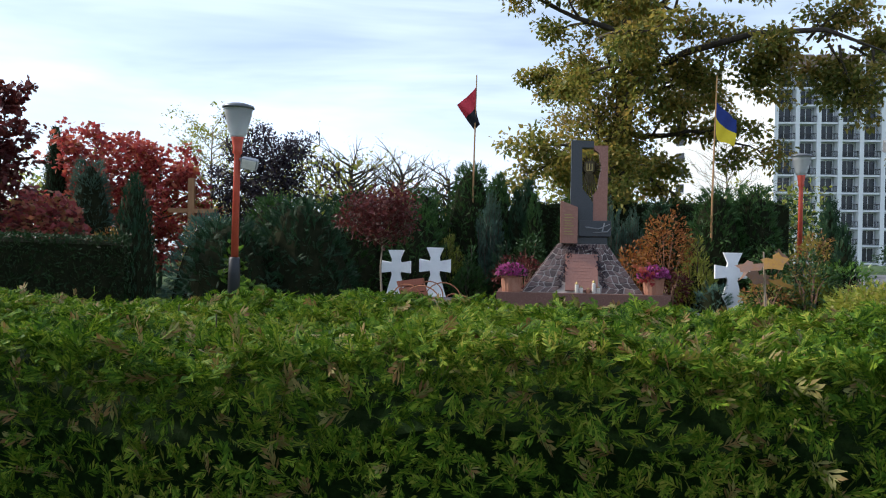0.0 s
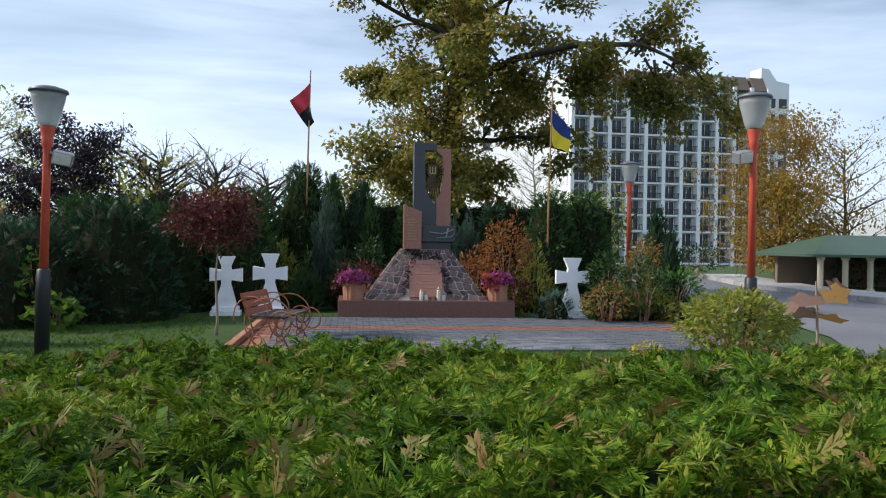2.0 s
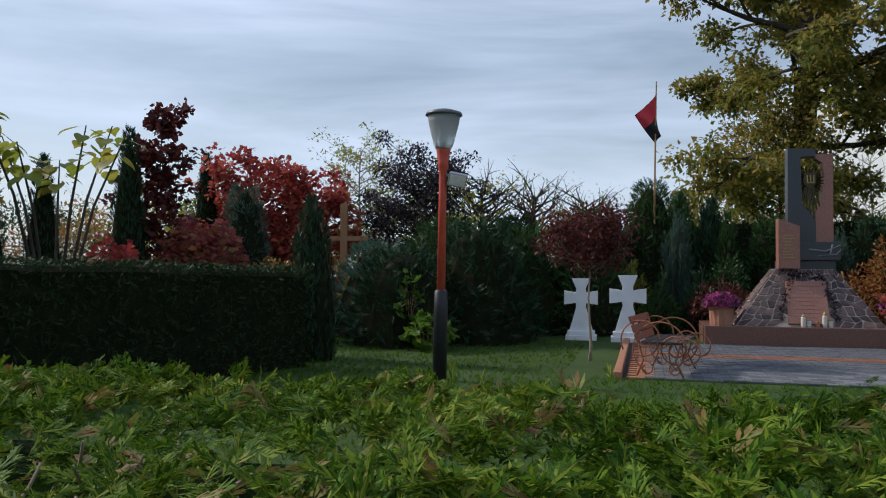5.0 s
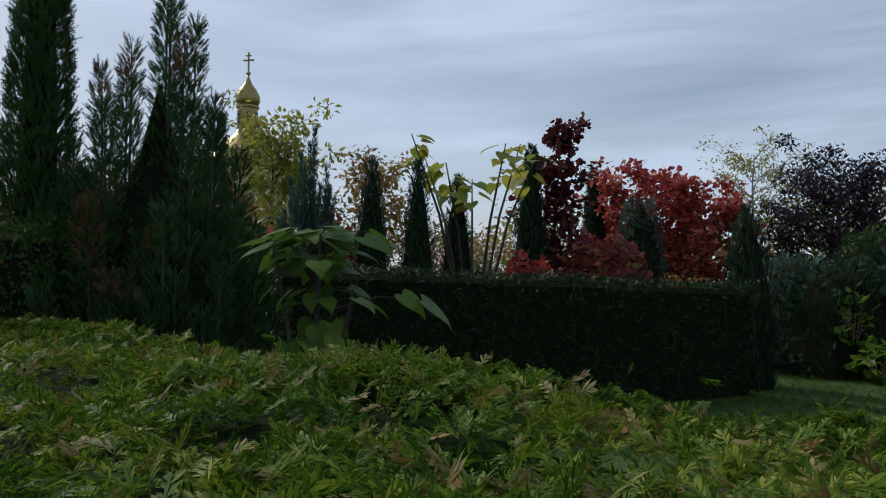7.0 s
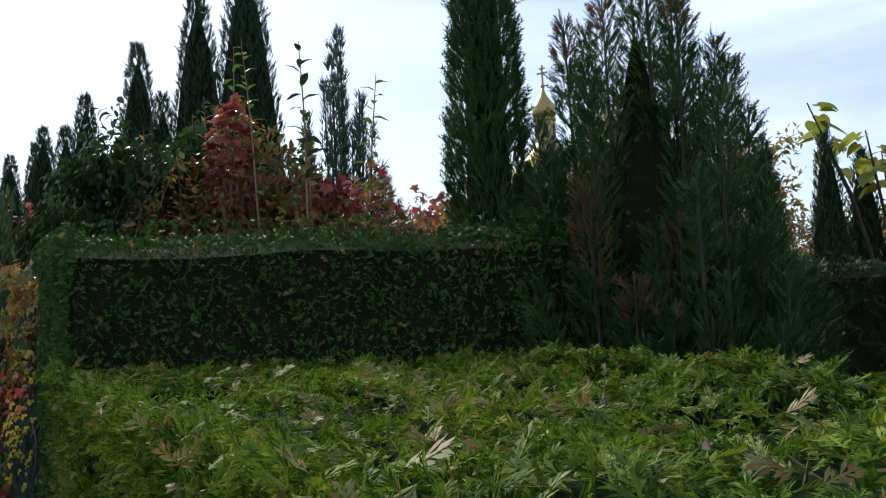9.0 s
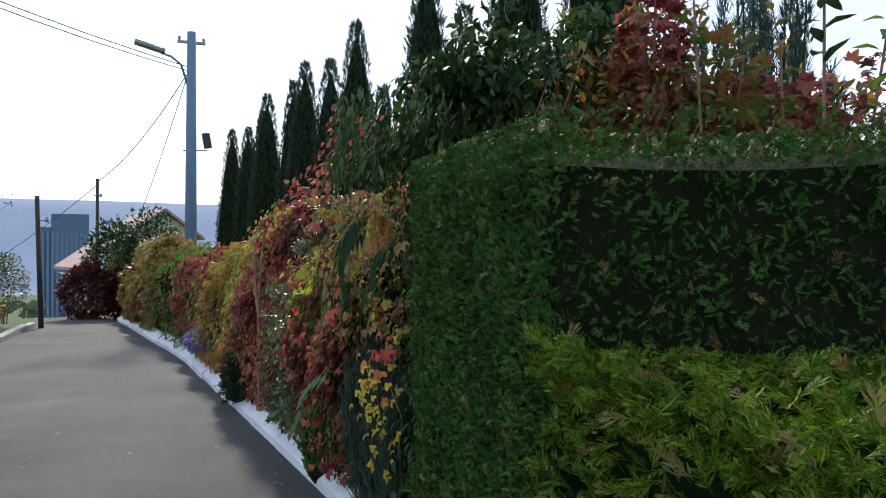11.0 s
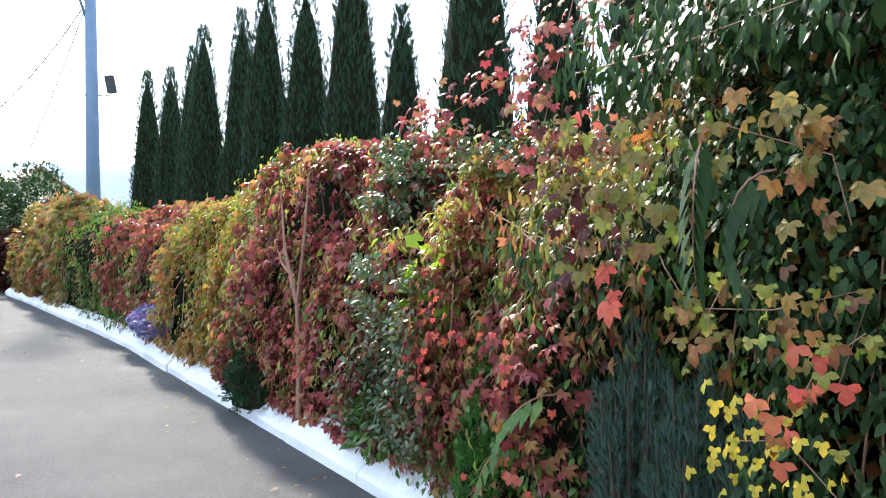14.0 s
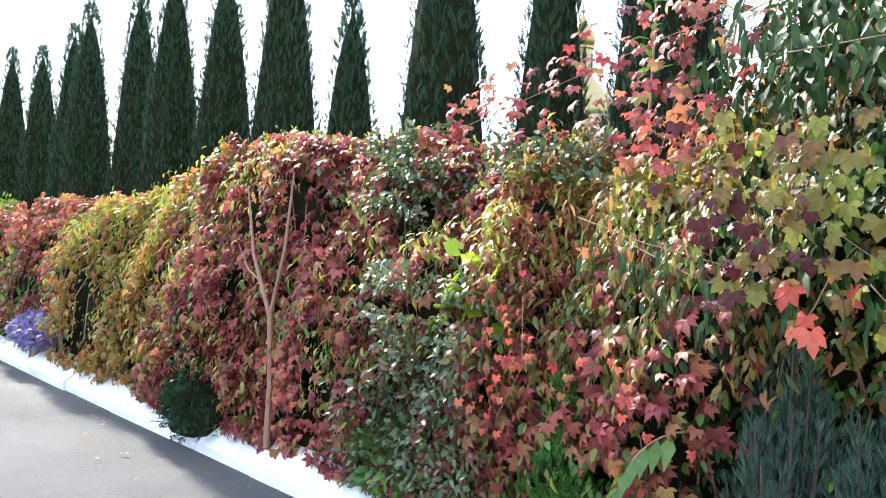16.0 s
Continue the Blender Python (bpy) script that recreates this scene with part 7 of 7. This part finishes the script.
for j in range(NFL):
    part("window", Shape().box(-17.6, -16.0, -0.08, 0.0, j * FLOOR + 0.8, j * FLOOR + 2.2), M_PANE, tb, at=ENDM)
part("kiosk", Shape().box(14, 20, -14, -10, -2, 2.4, 0.1), M_FLAG_BLUE, tb, "blue kiosk at the block's foot")

# ---- pavilion with a green roof ----
pv = thing("pavilion", "low pavilion with green metal roof and cream pillars", "building", (20.7, 21.4, 0.3), -12)
part("roof", Shape().add([(-2.6, -1.6, 1.15), (5.5, -1.6, 1.15), (5.5, 3.2, 1.15), (-2.6, 3.2, 1.15), (-1.0, 0.8, 1.8), (5.5, 0.8, 1.8), (-2.6, -1.6, 1.07), (5.5, -1.6, 1.07), (5.5, 3.2, 1.07), (-2.6, 3.2, 1.07)], [(0, 1, 5, 4), (3, 0, 4), (2, 3, 4, 5), (1, 2, 5), (6, 9, 8, 7), (0, 6, 7, 1), (1, 7, 8, 2), (2, 8, 9, 3), (3, 9, 6, 0)]), M_ROOF_GREEN, pv, "green metal hipped roof")
part("back_wall", Shape().box(-2.2, 5.3, 1.8, 2.0, -0.1, 1.07), M_WALL_BROWN, pv)
for k in range(10):
    part("pillar", Shape().lathe([(0.13, -0.1), (0.13, 0.06), (0.09, 0.1), (0.09, 0.96), (0.13, 1.0), (0.13, 1.08)], 10), M_PLASTER, pv, "cream round pillar", at=pose(-2.2 + 0.8 * k, -1.2, 0))

# ---- lane end: poles, wires, house, hills ----
pole = thing("utility_pole", "blue-grey concrete utility pole with street light", "pole", (-26.2, 2.62, -0.1))
part("shaft", Shape().tube([(0, 0, -0.3), (0.1, 0, 3.6), (0.2, 0, 7.4)], [0.17, 0.14, 0.11], 10), M_BLUE_POLE, pole, "", True)
part("crossarm", Shape().box(0.14, 0.22, -0.35, 0.35, 7.1, 7.17, 0.01).lathe([(0.03, 7.17), (0.04, 7.24), (0.02, 7.28)], 8, (0.18, -0.3, 0)).lathe([(0.03, 7.17), (0.04, 7.24), (0.02, 7.28)], 8, (0.18, 0.3, 0)), M_STEEL, pole)
arm = part("lamp_arm", Shape().tube([(0.15, -0.05, 5.9), (0.15, -0.25, 6.55), (0.1, -0.5, 6.75), (0.05, -0.72, 6.82)], 0.03, 7), M_BLUE_POLE, pole, "curved steel lamp arm", True)
part("lamp_head", Shape().box(-0.12, 0.12, -0.38, 0.38, -0.06, 0.07, 0.05), M_STEEL, arm, "flat grey street light head", at=pose(0.05, -1.0, 6.95, -14, 0, 0))
part("floodlight", Shape().box(-0.06, 0.06, -0.1, 0.1, -0.2, 0.2, 0.02), M_RAIL, pole, "dark floodlight on a bracket", at=pose(0.2, 0.38, 4.62, 10, 0, 0))
part("bracket", Shape().tube([(0.12, -0.2, 4.35), (0.12, 0.4, 4.38), (0.2, 0.38, 4.5)], 0.02, 6), M_STEEL, pole)
for at, h, lean, lab in (((-33.2, 0.5, -1.0), 5.1, 0.0, "dark wooden pole with ivy leaves"), ((-25.0, -0.76, -0.1), 3.0, 0.1, "leaning dark wooden pole beside the lane")):
    p2 = thing("utility_pole", lab, "pole", at)
    part("shaft", Shape().tube([(0, 0, -0.3), (0, -lean, h)], [0.06, 0.05], 8), M_DARK_POLE, p2, "", True)
    part("insulator", Shape().lathe([(0.03, 0), (0.05, 0.05), (0.02, 0.12)], 8, (0, 0.1, h - 0.6)).tube([(0, -0.1, h - 0.55), (0, 0.14, h - 0.55)], 0.02, 5), M_STEEL, p2)
for k, (a, b, sag) in enumerate((((-26.0, 2.5, 6.3), (-18, -9.0, 8.2), 0.4), ((-26.0, 2.5, 6.4), (-18, -9.6, 8.6), 0.4), ((-26.1, 2.5, 6.2), (-33.2, 0.5, 4.0), 0.3), ((-33.2, 0.5, 3.9), (-70, -9.0, 0.0), 0.6), ((-26.1, 2.5, 6.1), (-40, 1.5, 1.5), 0.3))):
    a, b = Vector(a), Vector(b)
    solo("cable", Shape().tube([a.lerp(b, t / 10) - Vector((0, 0, sag * 4 * t / 10 * (1 - t / 10))) for t in range(11)], 0.012, 4), M_RAIL, "thin dark overhead cable strung between poles", "cable")
ho = thing("house", "distant house with pale reddish roof and yellow gable", "house", (-55.0, 3.4, -2.9), 8)
part("wall", Shape().box(-4, 4, -1.6, 1.9, 0, 5.6), M_PLASTER, ho, "yellow plastered gable wall")
part("gable", Shape().prism([(-1.7, 5.6), (2.0, 5.6), (0.15, 6.9)], -4.0, 4.0, Matrix(((0, 0, 1, 0), (1, 0, 0, 0), (0, 1, 0, 0), (0, 0, 0, 1)))), M_PLASTER, ho)
part("roof", Shape().add([(4.4, -4.4, 3.9), (4.4, 0.15, 7.15), (-5, 0.15, 7.15), (-5, -4.4, 3.9), (4.4, 2.3, 5.55), (-5, 2.3, 5.55), (4.4, -4.4, 3.75), (4.4, 0.15, 7.0), (-5, 0.15, 7.0), (-5, -4.4, 3.75), (4.4, 2.3, 5.4), (-5, 2.3, 5.4)], [(0, 1, 2, 3), (1, 4, 5, 2), (9, 8, 7, 6), (8, 11, 10, 7), (0, 6, 7, 1), (1, 7, 10, 4), (3, 2, 8, 9), (2, 5, 11, 8), (4, 10, 11, 5), (0, 3, 9, 6)]), M_ROOF_RED, ho, "pale reddish pitched roof")
part("window", Shape().box(3.98, 4.04, -0.4, 0.5, 4.6, 5.5), M_PANE, ho)
# far block: wall and windows in blue-greys, haze put into their colour
fb = thing("apartment_building", "far hazy slab block in the valley", "building", (-336, -8.5, -34), 4)
part("wall", Shape().box(-6, 6, -7.5, 7.5, 0, 47).box(-6.5, 6.5, -3.0, 9.5, 30, 52), M_HAZE_BLUE, fb)
for k in range(9):
    part("window", Shape().box(6.0, 6.6, -6.5 + 1.6 * k, -5.6 + 1.6 * k, 4, 45), M_BLUE_POLE, fb)
# wooded valley and ridge
hills = Shape()
hx = [(-120 - 60 * k) for k in range(6)] + [-500, -650, -800, -1000, -1200, -1400, -1600, -1800]
hy = [-1500 + 100 * k for k in range(31)]
for x in hx:
    for y in hy:
        t = smooth(-900, -1600, x) if x < -900 else 0.0
        z = -36 + 150 * smooth(900, 1600, -x) * (0.92 + 0.14 * noise.noise(Vector((y / 420, x / 600, 0.2))) + 0.03 * noise.noise(Vector((y / 60, 1, 0.2)))) + 3 * noise.noise(Vector((y / 25, x / 25, 0)))
        hills.v.append((x, y, z))
w = len(hy)
hills.f = [(i * w + j, i * w + j + 1, (i + 1) * w + j + 1, (i + 1) * w + j) for i in range(len(hx) - 1) for j in range(w - 1)]
# the ridge's blue is painted haze, with no air between
solo("backdrop", hills, M_HAZE_BLUE, "hazy blue wooded ridge across the valley", "hills", "structure", True)
n = 5000
vp = np.stack([RNG.uniform(-330, -75, n), RNG.uniform(-160, 60, n), np.zeros(n)], 1)
vp[:, 2] = np.array([ground_height(x, y) for x, y, _ in vp]) + RNG.uniform(0, 9, n) * (1 - 0.5 * RNG.uniform(0, 1, n))
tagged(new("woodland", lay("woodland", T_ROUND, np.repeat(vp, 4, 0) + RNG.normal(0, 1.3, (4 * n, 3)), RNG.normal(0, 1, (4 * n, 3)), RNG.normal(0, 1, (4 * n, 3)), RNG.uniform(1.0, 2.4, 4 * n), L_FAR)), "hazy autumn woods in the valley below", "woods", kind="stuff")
# planting at the lane's end and along its open side
for i, (x, y, rx, h, mat) in enumerate(((-29.5, 0.9, 0.9, 2.5, L_DGREEN), (-30.5, 2.0, 1.0, 2.9, L_DGREEN), (-28.8, 0.2, 0.7, 1.4, L_MAROON), (-29.0, 1.3, 0.7, 1.3, L_MAROON), (-27.0, 2.0, 0.9, 2.0, L_MIX))):
    shrub("shrub", "dark leafy shrub at the end of the lane", (x, y, -0.5), (rx, rx, h + 0.4), mat, T_OVAL, 0.15, 3000, seed=i + 160)
for i in range(9):
    x = -13.0 - 1.7 * i
    shrub("shrub", "scrubby grey-green growth beside the lane", (x, LEFT_EDGE(x) - 0.85, -0.05), (0.8, 0.55, 1.1 + 0.35 * math.sin(i * 1.9) + 0.3 * (i > 4)), (L_MIX, L_DGREEN, L_ROSE)[i % 3], T_OVAL, 0.08, 1700, seed=i + 170)
broadleaf("tree", "small half-bare tree beside the lane", (-22.0, -2.6, -0.1), 3.0, 1.1, 0.05, L_DGREEN, T_OVAL, 0.09, 20, 12, 0.3, seed=181, start=0.2)
broadleaf("tree", "small half-bare tree beside the lane", (-20.0, -3.2, -0.1), 2.7, 1.1, 0.05, L_DGREEN, T_OVAL, 0.09, 18, 12, 0.3, seed=182, start=0.2)
# nettles growing up through the low hedge
for i, (x, y) in enumerate(((0.35, 0.95), (0.85, 0.8), (0.1, 0.8), (1.25, 1.05), (0.62, 1.15))):
    ob = thing("nettle", "bright green nettle growing through the hedge", "weed", (x, y, 1.1), i * 70)
    st = Shape().tube([(0, 0, -0.15), (0.01, 0, 0.1), (0.02, 0.01, 0.2)], [0.004, 0.003, 0.002], 5)
    part("stem", st, M_BARK, ob)
    for k in range(9):
        a = k * 90 + (k // 2) * 45
        me = NETTLE = bpy.data.meshes.get("nettle_leaf") or lay("nettle_leaf", t_oval(0.55, 0.05), np.zeros((1, 3)), np.array([(1.0, 0, -0.25)]), np.array([(0.0, 0, 1)]), [1.0], L_BIG)
        part("leaf", me, None, ob, at=pose(0.01, 0.005, 0.06 + 0.017 * k, 0, 0, a) @ Matrix.Scale(0.095 - 0.006 * k, 4))

# wilted weed standing up through the low hedge
wl_ = thing("wilted_weed", "tall weed with wilted brown and orange leaves in the hedge", "weed", (2.63, 1.36, 1.2))
part("stem", Shape().tube([(0, 0, -0.2), (0.01, 0, 0.1), (0.0, 0.0, 0.3)], [0.006, 0.005, 0.003], 6), M_TWIG_GREY, wl_)
WILT = lay("wilted_leaf", t_lobed(5, 0.3), np.zeros((1, 3)), np.array([(1.0, 0, -0.2)]), np.array([(0.0, 0, 1)]), [1.0], L_WILT)
for k in range(6):
    a = k * 66 + 15
    part("leaf", WILT, None, wl_, at=pose(0.05 * math.cos(radians(a)), 0.05 * math.sin(radians(a)), 0.2 + 0.02 * k, 25 * math.sin(k * 2.0), 8 + 14 * (k % 3), a) @ Matrix.Scale(0.085 - 0.01 * (k % 3), 4))
# fallen leaves on the lane and on the low hedge
n = 260
fp = np.stack([RNG.uniform(-22, -6, n), RNG.uniform(-2.0, 1.4, n), np.zeros(n)], 1)
fp[:, 1] = np.where(RNG.uniform(0, 1, n) < 0.6, 1.42 - np.abs(RNG.normal(0, 0.25, n)), fp[:, 1])
fp[:, 2] = ROAD + 0.022 + np.array([drop(x) for x in fp[:, 0]]) + np.interp(fp[:, 1], [-2, 0.2, 1.45], [0, 0.016, 0.0])
upn = np.tile((0.0, 0.0, 1.0), (n, 1))
tagged(new("fallen_leaves", lay("fallen_leaves", T_OVAL, fp, RNG.normal(0, 1, (n, 3)) * (1, 1, 0.1), tilt(upn, 0.25), RNG.uniform(0.02, 0.055, n), L_WILT)), "scattered fallen brown leaves on the asphalt", "leaves", kind="stuff")
n = 70
xx = RNG.uniform(-6.2, 3.5, n)
fp = np.stack([xx, [FRONT(x) + RNG.uniform(0.1, 1.1) for x in xx], np.full(n, 1.25)], 1)
tagged(new("fallen_leaves", lay("fallen_leaves", T_LOBED, fp, RNG.normal(0, 1, (n, 3)) * (1, 1, 0.3), tilt(np.tile((0.0, 0.0, 1.0), (n, 1)), 0.4), RNG.uniform(0.012, 0.03, n), L_WILT)), "scattered dry brown leaves lying on the hedge", "leaves", kind="stuff")
